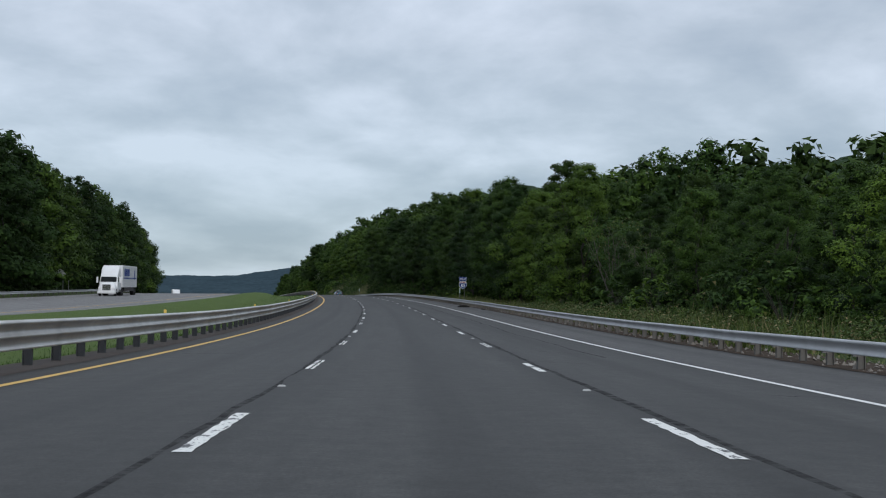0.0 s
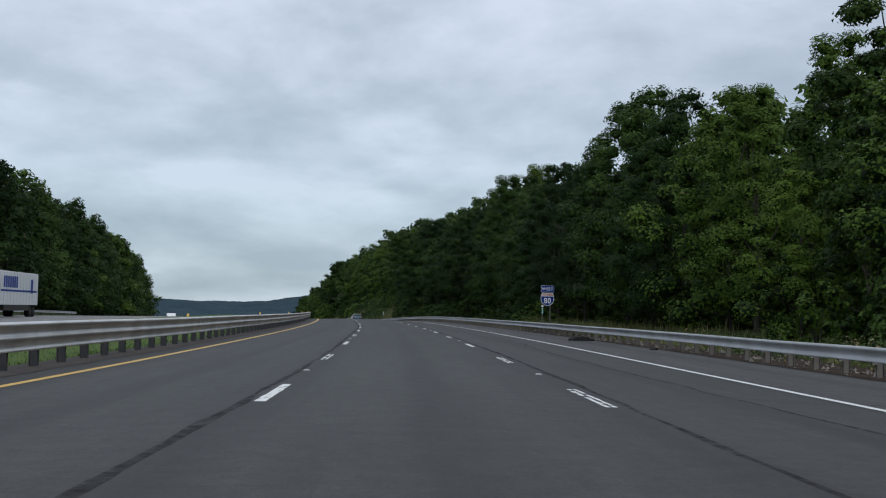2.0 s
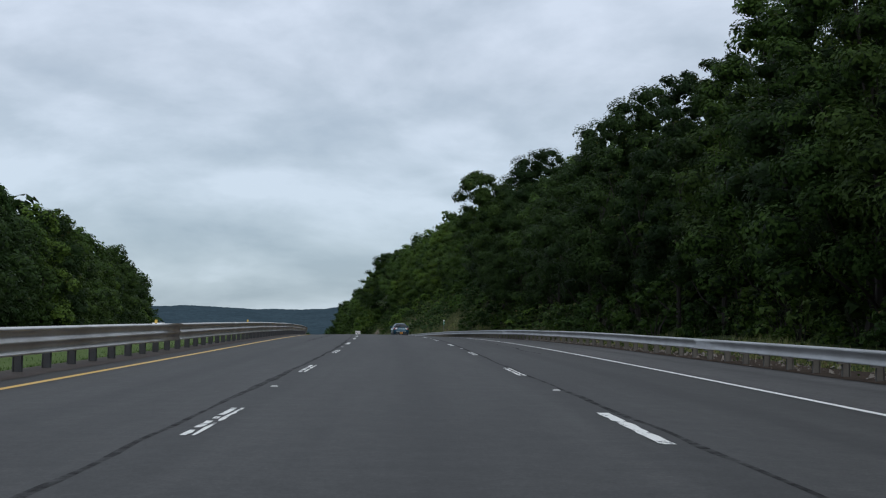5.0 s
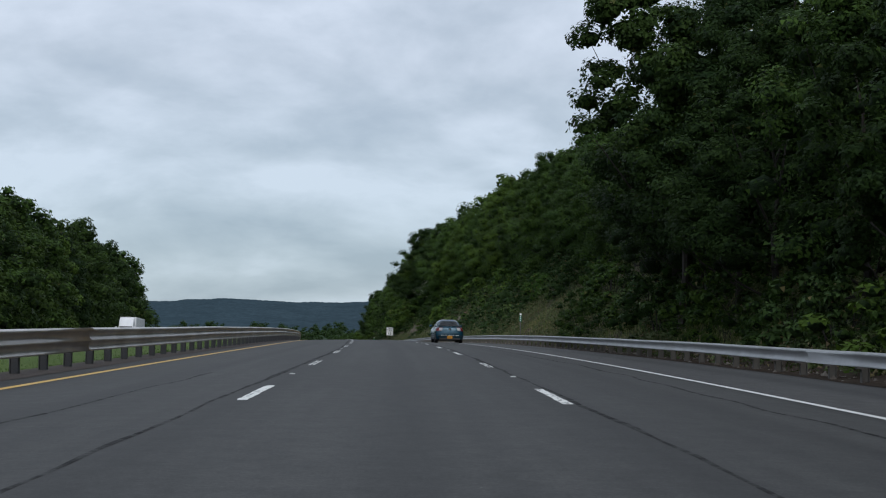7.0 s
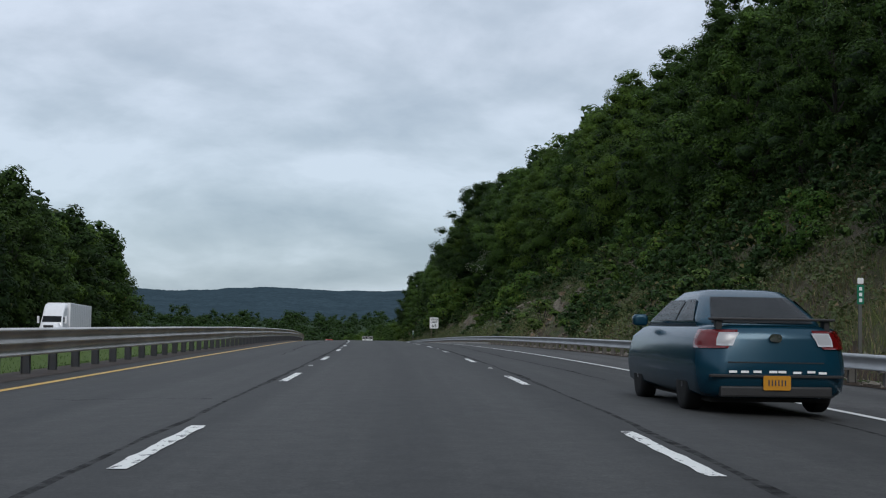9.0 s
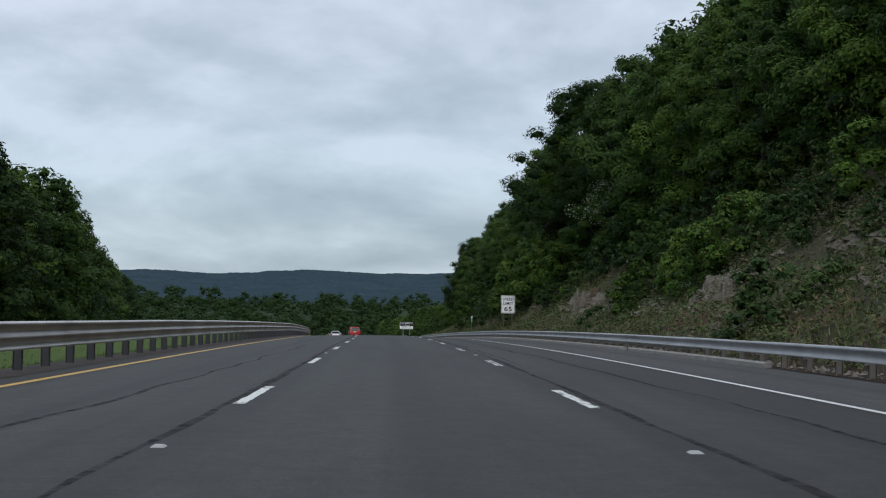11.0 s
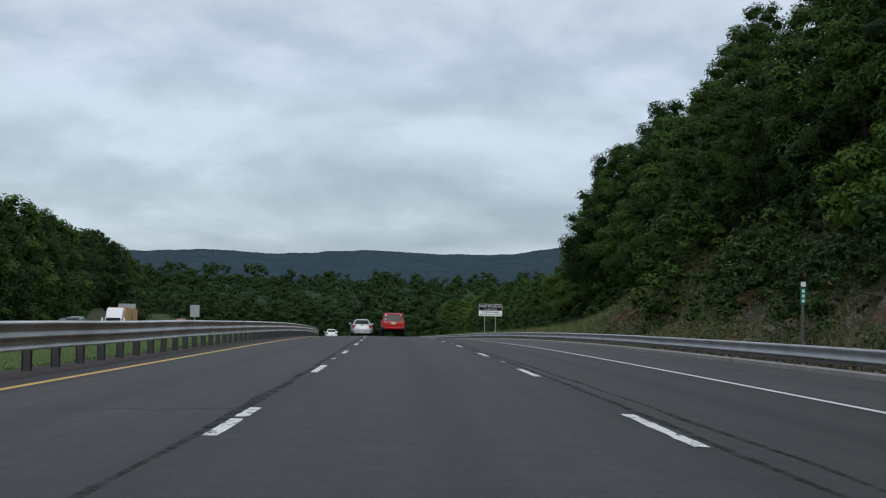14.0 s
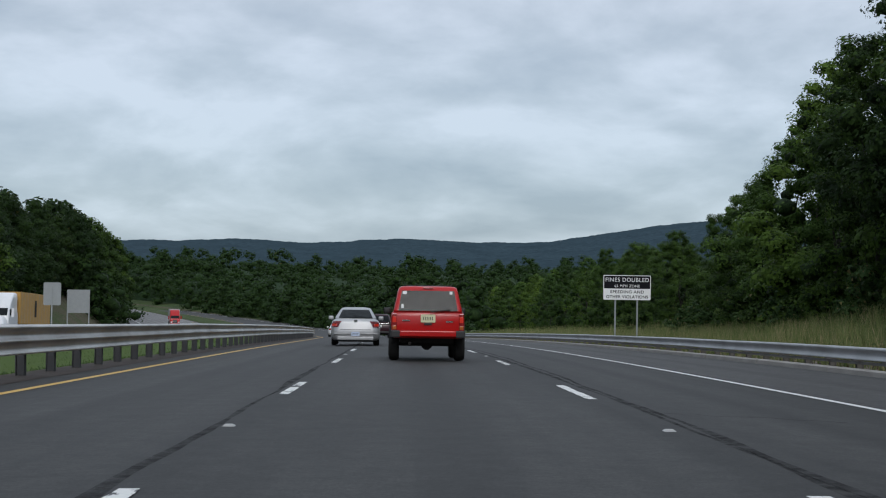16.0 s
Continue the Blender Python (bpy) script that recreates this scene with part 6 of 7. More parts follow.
RED_PAINT = car_paint("red_paint", (0.42, 0.006, 0.006))
SILVER_PAINT = car_paint("silver_paint", (0.40, 0.405, 0.415), 0, 0.42, 0.45)
TEAL_PAINT = car_paint("blue_paint", (0.006, 0.045, 0.075), 0, 0.22, 0.3)
MAROON_PAINT = car_paint("dark_maroon_paint", (0.030, 0.008, 0.012))
WHITE_CAR = car_paint("white_vehicle_paint", (0.72, 0.73, 0.74))
DARK_CAR = car_paint("dark_car_paint", (0.02, 0.022, 0.026))
MUSTARD = worn("mustard_container_paint", (0.45, 0.25, 0.05), (0.25, 0.15, 0.05), 0.55)
GLASS = stuff("dark_car_glass", 0.05, 0.0, 0.28)[0]
GLASS.node_tree.nodes["Principled BSDF"].inputs["Base Color"].default_value = (0.018, 0.022, 0.024, 1)
PLASTIC = worn("black_plastic", (0.016, 0.016, 0.017), (0.03, 0.03, 0.03), 0.6, 0, 3, 30, 0.5, 0.05)
UNDER = worn("dirty_underside", (0.012, 0.011, 0.010), (0.03, 0.025, 0.02), 0.9, 0, 3, 20, 0.5, 0.1)
CHROME = stuff("chrome", 0.12, 1.0)[0]
CHROME.node_tree.nodes["Principled BSDF"].inputs["Base Color"].default_value = (0.75, 0.76, 0.78, 1)
ALLOY = worn("alloy_wheel", (0.42, 0.43, 0.44), (0.2, 0.2, 0.2), 0.4, 0.7)


def lens(name, c, glow=0.0):
    m, n, l, b = stuff(name, 0.15, 0, 0.6)
    b.inputs["Base Color"].default_value = (*c, 1)
    b.inputs["Coat Weight"].default_value = 1.0
    if glow:
        b.inputs["Emission Color"].default_value = (1.0, 0.08, 0.02, 1)
        b.inputs["Emission Strength"].default_value = glow
    return m


RED_LENS, BRAKE_LENS, CLEAR_LENS, AMBER_LENS = lens("red_lens", (0.22, 0.006, 0.008)), lens("lit_red_lens", (0.42, 0.012, 0.014), 0.16), lens("clear_lens", (0.75, 0.76, 0.78)), lens("amber_lens", (0.40, 0.09, 0.02))
PLATE_WHITE, PLATE_GOLD = flat("plate_white", (0.62, 0.64, 0.60)), flat("plate_gold", (0.55, 0.25, 0.03))
PLATE_BLUE = flat("plate_blue_white", (0.50, 0.58, 0.72))
PLATE_CREAM, PLATE_INK = flat("plate_cream", (0.66, 0.64, 0.42)), flat("plate_ink", (0.04, 0.05, 0.08))


def ring(z, half, back, front, corner, n=40):
    """A rounded rectangle at height z, from back to front along y."""
    pts = []
    cy, ly = (back + front) / 2, (front - back) / 2
    corner = min(corner, half * 0.98, ly * 0.98)
    for k in range(n):
        a = 2 * math.pi * k / n
        c, s_ = math.cos(a), math.sin(a)
        e = 0.28
        x = (half - corner) * (1 if c > 0 else -1) + corner * abs(c) ** (0.55 + e) * (1 if c > 0 else -1)
        y = (ly - corner) * (1 if s_ > 0 else -1) + corner * abs(s_) ** (0.55 + e) * (1 if s_ > 0 else -1)
        if abs(c) < 1e-6:
            x = 0
        pts.append((x, cy + y, z))
    return pts


def shell(levels, bevel=0.0):
    """A closed body from rings (z, half width, back, front, corner radius)."""
    bm = bmesh.new()
    rings = [[bm.verts.new(p) for p in ring(*lv)] for lv in levels]
    n = len(rings[0])
    for a, b in zip(rings, rings[1:]):
        for i in range(n):
            j = (i + 1) % n
            bm.faces.new((a[i], a[j], b[j], b[i]))
    bm.faces.new(rings[0][::-1])
    bm.faces.new(rings[-1])
    return bm


def level_at(levels, z):
    zs = [lv[0] for lv in levels]
    return [float(np.interp(z, zs, [lv[k] for lv in levels])) for k in range(1, 5)]


def pane_back(levels, z0, z1, inset0, inset1, off=0.012, front=False, cols=12):
    """Glass that follows the back (or front) of a shell between two heights."""
    bm = bmesh.new()
    rows = []
    for i in range(13):
        z = z0 + (z1 - z0) * i / 12
        half, back, fr, corner = level_at(levels, z)
        inset = inset0 + (inset1 - inset0) * i / 12
        row = []
        for k in range(cols + 1):
            u = -1 + 2 * k / cols
            x = abs(u * (half - inset))
            c = max(0.0, min(1.0, (x - (half - corner)) / corner)) ** (1 / 0.83)
            curve = corner * (1 - math.sqrt(max(0.0, 1 - c * c)) ** 0.83)
            y = (fr + off - curve) if front else (back - off + curve)
            row.append(bm.verts.new((u * (half - inset), y, z)))
        rows.append(row)
    for a, b in zip(rows, rows[1:]):
        for k in range(cols):
            bm.faces.new((a[k], a[k + 1], b[k + 1], b[k]))
    bmesh.ops.solidify(bm, geom=bm.faces[:], thickness=0.012)
    bmesh.ops.recalc_face_normals(bm, faces=bm.faces[:])
    return bm


def lamp_patch(levels, side, z0, z1, low_in, high_in, outer, off=0.014):
    """A lamp glass that follows the body round its rear corner; low_in, high_in, outer: shares of the half width."""
    bm = bmesh.new()
    rows = []
    for i in range(7):
        t = i / 6
        z = z0 + (z1 - z0) * t
        half, back, fr, corner = level_at(levels, z)
        inner = low_in + (high_in - low_in) * t
        row = []
        for k in range(11):
            x = half * (inner + (outer - inner) * k / 10)
            c = max(0.0, min(1.0, (x - (half - corner)) / corner)) ** (1 / 0.83)
            curve = corner * (1 - math.sqrt(max(0.0, 1 - c * c)) ** 0.83)
            row.append(bm.verts.new((side * (x + off * c), back + curve - off, z)))
        rows.append(row)
    for a, b in zip(rows, rows[1:]):
        for k in range(10):
            bm.faces.new((a[k], a[k + 1], b[k + 1], b[k]))
    bmesh.ops.solidify(bm, geom=bm.faces[:], thickness=0.01)
    bmesh.ops.recalc_face_normals(bm, faces=bm.faces[:])
    return bm


def pane_side(levels, z0, z1, y0, y1, y2, y3, side, off=0.010):
    """Side glass: y0..y1 along the bottom, y2..y3 along the top."""
    bm = bmesh.new()
    rows = []
    for i in range(4):
        t = i / 3
        z = z0 + (z1 - z0) * t
        half = level_at(levels, z)[0]
        rows.append([bm.verts.new((side * (half + off), y, z)) for y in (y0 + (y2 - y0) * t, y1 + (y3 - y1) * t)])
    for a, b in zip(rows, rows[1:]):
        bm.faces.new((a[0], a[1], b[1], b[0]))
    bmesh.ops.solidify(bm, geom=bm.faces[:], thickness=0.01)
    bmesh.ops.recalc_face_normals(bm, faces=bm.faces[:])
    return bm


def lathe(profile, sides=22):
    """Turned about the x axis from (x, r) pairs."""
    bm = bmesh.new()
    rings = []
    for x, r in profile:
        rings.append([bm.verts.new((x, r * math.cos(t), r * math.sin(t))) for t in (2 * math.pi * i / sides for i in range(sides))])
    for a, b in zip(rings, rings[1:]):
        for i in range(sides):
            j = (i + 1) % sides
            bm.faces.new((a[i], a[j], b[j], b[i]))
    bm.faces.new(rings[0])
    bm.faces.new(rings[-1][::-1])
    bmesh.ops.recalc_face_normals(bm, faces=bm.faces[:])
    return bm


def wheel(parent, x, y, r, w, rim=ALLOY):
    side = 1 if x > 0 else -1
    e = part("wheel", moved(lathe([(-w / 2, r * 0.62), (-w / 2, r * 0.9), (-w * 0.36, r * 0.985), (-w * 0.2, r), (w * 0.2, r), (w * 0.36, r * 0.985), (w / 2, r * 0.9), (w / 2, r * 0.62)]), x, y, r), RUBBER, parent, "black tyre", True)
    bm = lathe([(side * w * 0.30, r * 0.63), (side * w * 0.46, r * 0.60), (side * w * 0.38, r * 0.5), (side * w * 0.44, r * 0.14), (side * w * 0.50, r * 0.10)])
    part("rim", moved(bm, x, y, r), rim, e, "", True)
    return e


def bars_on(parent, name, w, h, y, z, plate_mat, ink, letters, x=0.0):
    p = part(name, moved(panel_bm(w, h, 0.006, 0.015), x, y, z), plate_mat, parent)
    for k in range(letters):
        u = (k - (letters - 1) / 2) * w * 0.72 / letters
        part("bar", moved(boxes((-w * 0.022, w * 0.022, -0.010, -0.0065, -h * 0.20, h * 0.20)), x + u, y, z), ink, p)
    return p


def place_car(e, s, l, turn=0.0):
    e.matrix_basis = along(s, l, crown(l), turn)


def boxy_wagon():
    """A square-cut red off-road wagon on tall tyres, seen from behind."""
    e = thing("off_road_wagon", Matrix.Identity(4), "red boxy off-road wagon with black bumper and tall tyres", "car")
    low = [(0.50, 0.80, 0.03, 4.08, 0.12), (0.56, 0.85, 0.0, 4.12, 0.14), (0.80, 0.865, -0.01, 4.14, 0.14), (0.98, 0.855, 0.0, 4.12, 0.14), (1.05, 0.84, 0.02, 4.05, 0.14), (1.08, 0.81, 0.04, 3.95, 0.14)]
    top = [(1.06, 0.815, 0.02, 2.85, 0.10), (1.12, 0.80, 0.04, 2.75, 0.10), (1.53, 0.705, 0.20, 2.22, 0.10), (1.60, 0.68, 0.24, 2.12, 0.10), (1.63, 0.63, 0.30, 2.02, 0.12), (1.64, 0.5, 0.4, 1.9, 0.14)]
    body = part("body", shell(low), RED_PAINT, e, "", True)
    cabin = part("cabin", shell(top), RED_PAINT, e, "", True)
    rw = part("rear_window", pane_back(top, 1.095, 1.535, 0.11, 0.085, 0.03), GLASS, e)
    part("sticker", moved(panel_bm(0.10, 0.07, 0.003, 0.02), -0.55, 0.135, 1.49), SIGN_WHITE, rw)
    part("sticker", moved(panel_bm(0.07, 0.07, 0.003, 0.02), 0.54, 0.135, 1.49), SIGN_WHITE, rw)
    part("sticker", moved(panel_bm(0.06, 0.12, 0.003, 0.02), -0.60, 0.025, 1.18), SIGN_WHITE, rw)
    part("wiper", rod((0.05, -0.05, 1.07), (0.52, -0.02, 1.14), 0.014, 0.008, 6), PLASTIC, e)
    for side in (-1, 1):
        part("side_window", pane_side(top, 1.14, 1.50, 0.28, 1.25, 0.42, 1.25, side), GLASS, e)
        part("side_window", pane_side(top, 1.14, 1.50, 1.35, 2.55, 1.35, 2.2, side), GLASS, e)
        tl = part("tail_light", boxes((0.785 * side - 0.06, 0.785 * side + 0.06, -0.02, 0.10, 0.66, 1.03), bevel=0.012), RED_LENS, e, "tall red tail light")
        part("lamp_segment", boxes((0.785 * side - 0.045, 0.785 * side + 0.045, -0.027, -0.015, 0.84, 0.97), bevel=0.006), BRAKE_LENS, tl)
        part("lamp_segment", boxes((0.785 * side - 0.045, 0.785 * side + 0.045, -0.027, -0.015, 0.69, 0.77), bevel=0.006), AMBER_LENS, tl)
        part("wing_mirror", moved(shell([(0, 0.07, 0, 0.1, 0.04), (0.03, 0.09, -0.01, 0.12, 0.05), (0.12, 0.09, -0.01, 0.12, 0.05), (0.15, 0.07, 0, 0.1, 0.04)]), side * 0.95, 2.55, 1.04), PLASTIC, e, "", True)
        part("wheel_arch", boxes((0.80 * side - 0.08, 0.80 * side + 0.09, 0.35, 1.25, 0.52, 0.86), bevel=0.03), PLASTIC, e)
        wheel(e, side * 0.78, 0.80, 0.37, 0.24)
        wheel(e, side * 0.78, 3.36, 0.37, 0.24)
        part("roof_rail", rod((0.56 * side, 0.4, 1.655), (0.56 * side, 1.95, 1.655), 0.012, None, 6), PLASTIC, e)
    part("roof_bar", rod((-0.56, 0.7, 1.66), (0.56, 0.7, 1.66), 0.011, None, 6), PLASTIC, e)
    part("bumper", boxes((-0.66, 0.66, -0.13, 0.06, 0.54, 0.66), bevel=0.02), RED_PAINT, e, "red painted bumper bar")
    for side in (-1, 1):
        part("bumper_end", boxes((0.76 * side - 0.11, 0.76 * side + 0.11, -0.13, 0.30, 0.51, 0.67), bevel=0.03), PLASTIC, e)
    bars_on(e, "number_plate", 0.34, 0.17, -0.03, 0.93, PLATE_CREAM, PLATE_INK, 6)
    part("handle", boxes((-0.09, 0.09, -0.04, 0.0, 0.79, 0.83), bevel=0.01), PLASTIC, e)
    part("badge", boxes((-0.60, -0.42, -0.025, -0.012, 0.87, 0.90)), CHROME, e)
    part("badge", boxes((0.42, 0.58, -0.025, -0.012, 0.85, 0.88)), CHROME, e)
    part("brake_light", boxes((-0.12, 0.12, 0.20, 0.28, 1.575, 1.605), bevel=0.008), RED_LENS, e)
    ax = rod((-0.72, 0.80, 0.37), (0.72, 0.80, 0.37), 0.05, None, 8)
    ax = rod((0, 0.66, 0.37), (0, 0.94, 0.37), 0.14, 0.12, 10, ax)
    part("axle", ax, UNDER, e)
    part("underside", boxes((-0.62, 0.62, 0.2, 3.9, 0.40, 0.55)), UNDER, e)
    part("exhaust", rod((-0.42, -0.05, 0.38), (-0.40, 0.9, 0.42), 0.035, None, 8), UNDER, e)
    part("windscreen", pane_back(top, 1.14, 1.53, 0.08, 0.07, 0.02, True), GLASS, e)
    for side in (-1, 1):
        part("headlight", boxes((0.58 * side - 0.12, 0.58 * side + 0.12, 4.10, 4.16, 0.78, 0.94), bevel=0.01), CLEAR_LENS, e)
    part("grille", boxes((-0.42, 0.42, 4.10, 4.15, 0.74, 0.96), bevel=0.01), PLASTIC, e)
    return e


def sedan(label, paint_mat, w, h, length, spec):
    """A saloon car: body, cabin, glass, lamps, bumper, plate, wheels."""
    e = thing("sedan_car", Matrix.Identity(4), label, "car", spec.get("group", ""))
    k = w / 2
    deck = spec["deck"]
    low = [(0.20, k * 0.86, 0.16, length - 0.15, 0.30), (0.27, k * 0.96, 0.05, length - 0.04, 0.36), (0.48, k * 0.995, 0.0, length, 0.40), (0.62, k, 0.03, length - 0.03, 0.42), (deck - 0.16, k * 0.975, 0.07, length - 0.25, 0.44), (deck - 0.04, k * 0.90, 0.10, length - 0.7, 0.42), (deck, k * 0.80, 0.15, length - 1.1, 0.40)]
    rb, rf = spec["cabin"]
    top = [(deck - 0.04, k * 0.86, rb, rf, 0.30), (deck + 0.08, k * 0.82, rb + 0.14, rf - 0.25, 0.30), (h - 0.12, k * 0.66, rb + 0.62, rf - 0.95, 0.30), (h - 0.03, k * 0.57, rb + 0.80, rf - 1.15, 0.30), (h, k * 0.42, rb + 1.0, rf - 1.35, 0.30)]
    part("body", shell(low), paint_mat, e, "", True)
    part("cabin", shell(top), paint_mat, e, "", True)
    part("rear_window", pane_back(top, deck + 0.03, h - 0.10, 0.14, 0.10, 0.035), GLASS, e)
    part("windscreen", pane_back(top, deck + 0.05, h - 0.10, 0.14, 0.10, 0.035, True), GLASS, e)
    for side in (-1, 1):
        part("side_window", pane_side(top, deck + 0.05, h - 0.13, rb + 0.35, rb + 1.25, rb + 0.78, rb + 1.25, side, 0.014), GLASS, e)
        part("side_window", pane_side(top, deck + 0.05, h - 0.13, rb + 1.33, rf - 0.5, rb + 1.33, rf - 1.08, side, 0.014), GLASS, e)
        part("wing_mirror", moved(shell([(0, 0.07, 0, 0.1, 0.04), (0.03, 0.10, -0.01, 0.12, 0.05), (0.12, 0.10, -0.01, 0.12, 0.05), (0.15, 0.07, 0, 0.1, 0.04)]), side * (k + 0.06), rf - 0.75, deck - 0.02), paint_mat, e, "", True)
        low_in, high_in, z0, z1 = spec["lamp"]
        tl = part("tail_light", lamp_patch(low, side, z0, z1, low_in, high_in, 0.985), RED_LENS, e, "dark red tail light", True)
        if spec.get("inner"):
            a, b = spec["inner"]
            part("lamp_segment", lamp_patch(low, side, z0 + 0.03, z1 - 0.03, a, b, max(a, b) + 0.20, 0.018), CLEAR_LENS, tl, "clear inner lamp", True)
        else:
            part("lamp_segment", lamp_patch(low, side, z0 + 0.05, z0 + 0.13, low_in + 0.06, low_in + 0.05, low_in + 0.24, 0.018), BRAKE_LENS, tl, "lit lamp segment", True)
        wheel(e, side * (k - 0.13), 0.95, spec["wheel"], 0.21)
        wheel(e, side * (k - 0.13), length - 0.95, spec["wheel"], 0.21)
        part("headlight", boxes((side * (k - 0.25) - 0.18, side * (k - 0.25) + 0.18, length - 0.32, length - 0.10, 0.55, 0.70), bevel=0.03), CLEAR_LENS, e)
        part("exhaust", rod((side * 0.48, 0.02, 0.25), (side * 0.48, 0.25, 0.25), 0.035, None, 8), CHROME, e)
    part("bumper_strip", boxes((-k * 0.86, k * 0.86, -0.012, 0.05, 0.44, 0.47), bevel=0.006), spec["strip"], e)
    part("lower_bumper", boxes((-k * 0.72, k * 0.72, 0.0, 0.12, 0.22, 0.34), bevel=0.02), spec.get("lower", PLASTIC), e)
    part("underside", boxes((-k * 0.78, k * 0.78, 0.3, length - 0.4, 0.15, 0.26)), UNDER, e)
    part("boot_line", boxes((-k * 0.62, k * 0.62, 0.022, 0.06, 0.60, 0.612)), PLASTIC, e)
    part("badge", moved(panel_bm(0.14, 0.09, 0.01, 0.04), 0, 0.045, spec["badge"]), CHROME, e)
    px, pz, pm, ink = spec["plate"]
    bars_on(e, "number_plate", 0.31, 0.16, -0.012, pz, pm, ink, 6, px)
    if spec.get("spoiler"):
        part("spoiler", boxes((-k * 0.80, k * 0.80, 0.10, 0.30, deck + 0.055, deck + 0.085), bevel=0.012), PLASTIC, e, "dark boot spoiler")
        for side in (-1, 1):
            part("spoiler_foot", boxes((side * k * 0.7 - 0.03, side * k * 0.7 + 0.03, 0.14, 0.28, deck - 0.05, deck + 0.06)), PLASTIC, e)
        # white dots stand for the reflecting strip along the bumper
        for i in range(8):
            part("scuff", moved(boxes((-0.045, 0.045, -0.016, -0.011, -0.012, 0.014)), (i - 3.5) * 0.145 + rnd.uniform(-0.03, 0.03), 0, 0.50 + rnd.uniform(-0.006, 0.006)), SIGN_WHITE, e, "white dot of the reflecting strip on the bumper")
    return e


def tall_wagon():
    """A dark modern off-road estate."""
    e = thing("suv_car", Matrix.Identity(4), "dark maroon tall estate car with a bright trim strip", "car")
    low = [(0.32, 0.86, 0.12, 4.85, 0.25), (0.42, 0.96, 0.03, 4.95, 0.32), (0.70, 0.99, 0.0, 4.98, 0.36), (1.02, 0.97, 0.06, 4.85, 0.36), (1.12, 0.92, 0.10, 4.4, 0.34)]
    top = [(1.10, 0.91, 0.12, 3.75, 0.25), (1.22, 0.88, 0.18, 3.5, 0.25), (1.66, 0.72, 0.42, 2.75, 0.25), (1.76, 0.64, 0.50, 2.55, 0.25), (1.79, 0.5, 0.62, 2.4, 0.25)]
    part("body", shell(low), MAROON_PAINT, e, "", True)
    part("cabin", shell(top), MAROON_PAINT, e, "", True)
    part("rear_window", pane_back(top, 1.20, 1.66, 0.12, 0.10, 0.035), GLASS, e)
    part("windscreen", pane_back(top, 1.20, 1.66, 0.12, 0.10, 0.035, True), GLASS, e)
    part("trim_strip", boxes((-0.72, 0.72, 0.0, 0.08, 1.03, 1.10), bevel=0.01), CHROME, e, "bright chrome trim strip")
    bars_on(e, "number_plate", 0.31, 0.16, -0.01, 0.88, PLATE_WHITE, PLATE_INK, 6)
    for side in (-1, 1):
        part("side_window", pane_side(top, 1.2, 1.64, 0.5, 1.9, 0.6, 1.9, side, 0.014), GLASS, e)
        part("side_window", pane_side(top, 1.2, 1.64, 2.0, 3.3, 2.0, 2.7, side, 0.014), GLASS, e)
        part("tail_light", boxes((side * 0.86 - 0.09, side * 0.86 + 0.09, 0.01, 0.3, 0.85, 1.10), bevel=0.02), RED_LENS, e)
        part("wing_mirror", moved(shell([(0, 0.08, 0, 0.1, 0.04), (0.03, 0.12, -0.01, 0.12, 0.05), (0.16, 0.12, -0.01, 0.12, 0.05), (0.19, 0.08, 0, 0.1, 0.04)]), side * 1.06, 3.0, 1.08), PLASTIC, e, "", True)
        wheel(e, side * 0.84, 1.0, 0.38, 0.25)
        wheel(e, side * 0.84, 3.95, 0.38, 0.25)
    part("bumper", boxes((-0.85, 0.85, -0.03, 0.10, 0.36, 0.52), bevel=0.03), PLASTIC, e)
    part("underside", boxes((-0.75, 0.75, 0.3, 4.6, 0.25, 0.4)), UNDER, e)
    return e


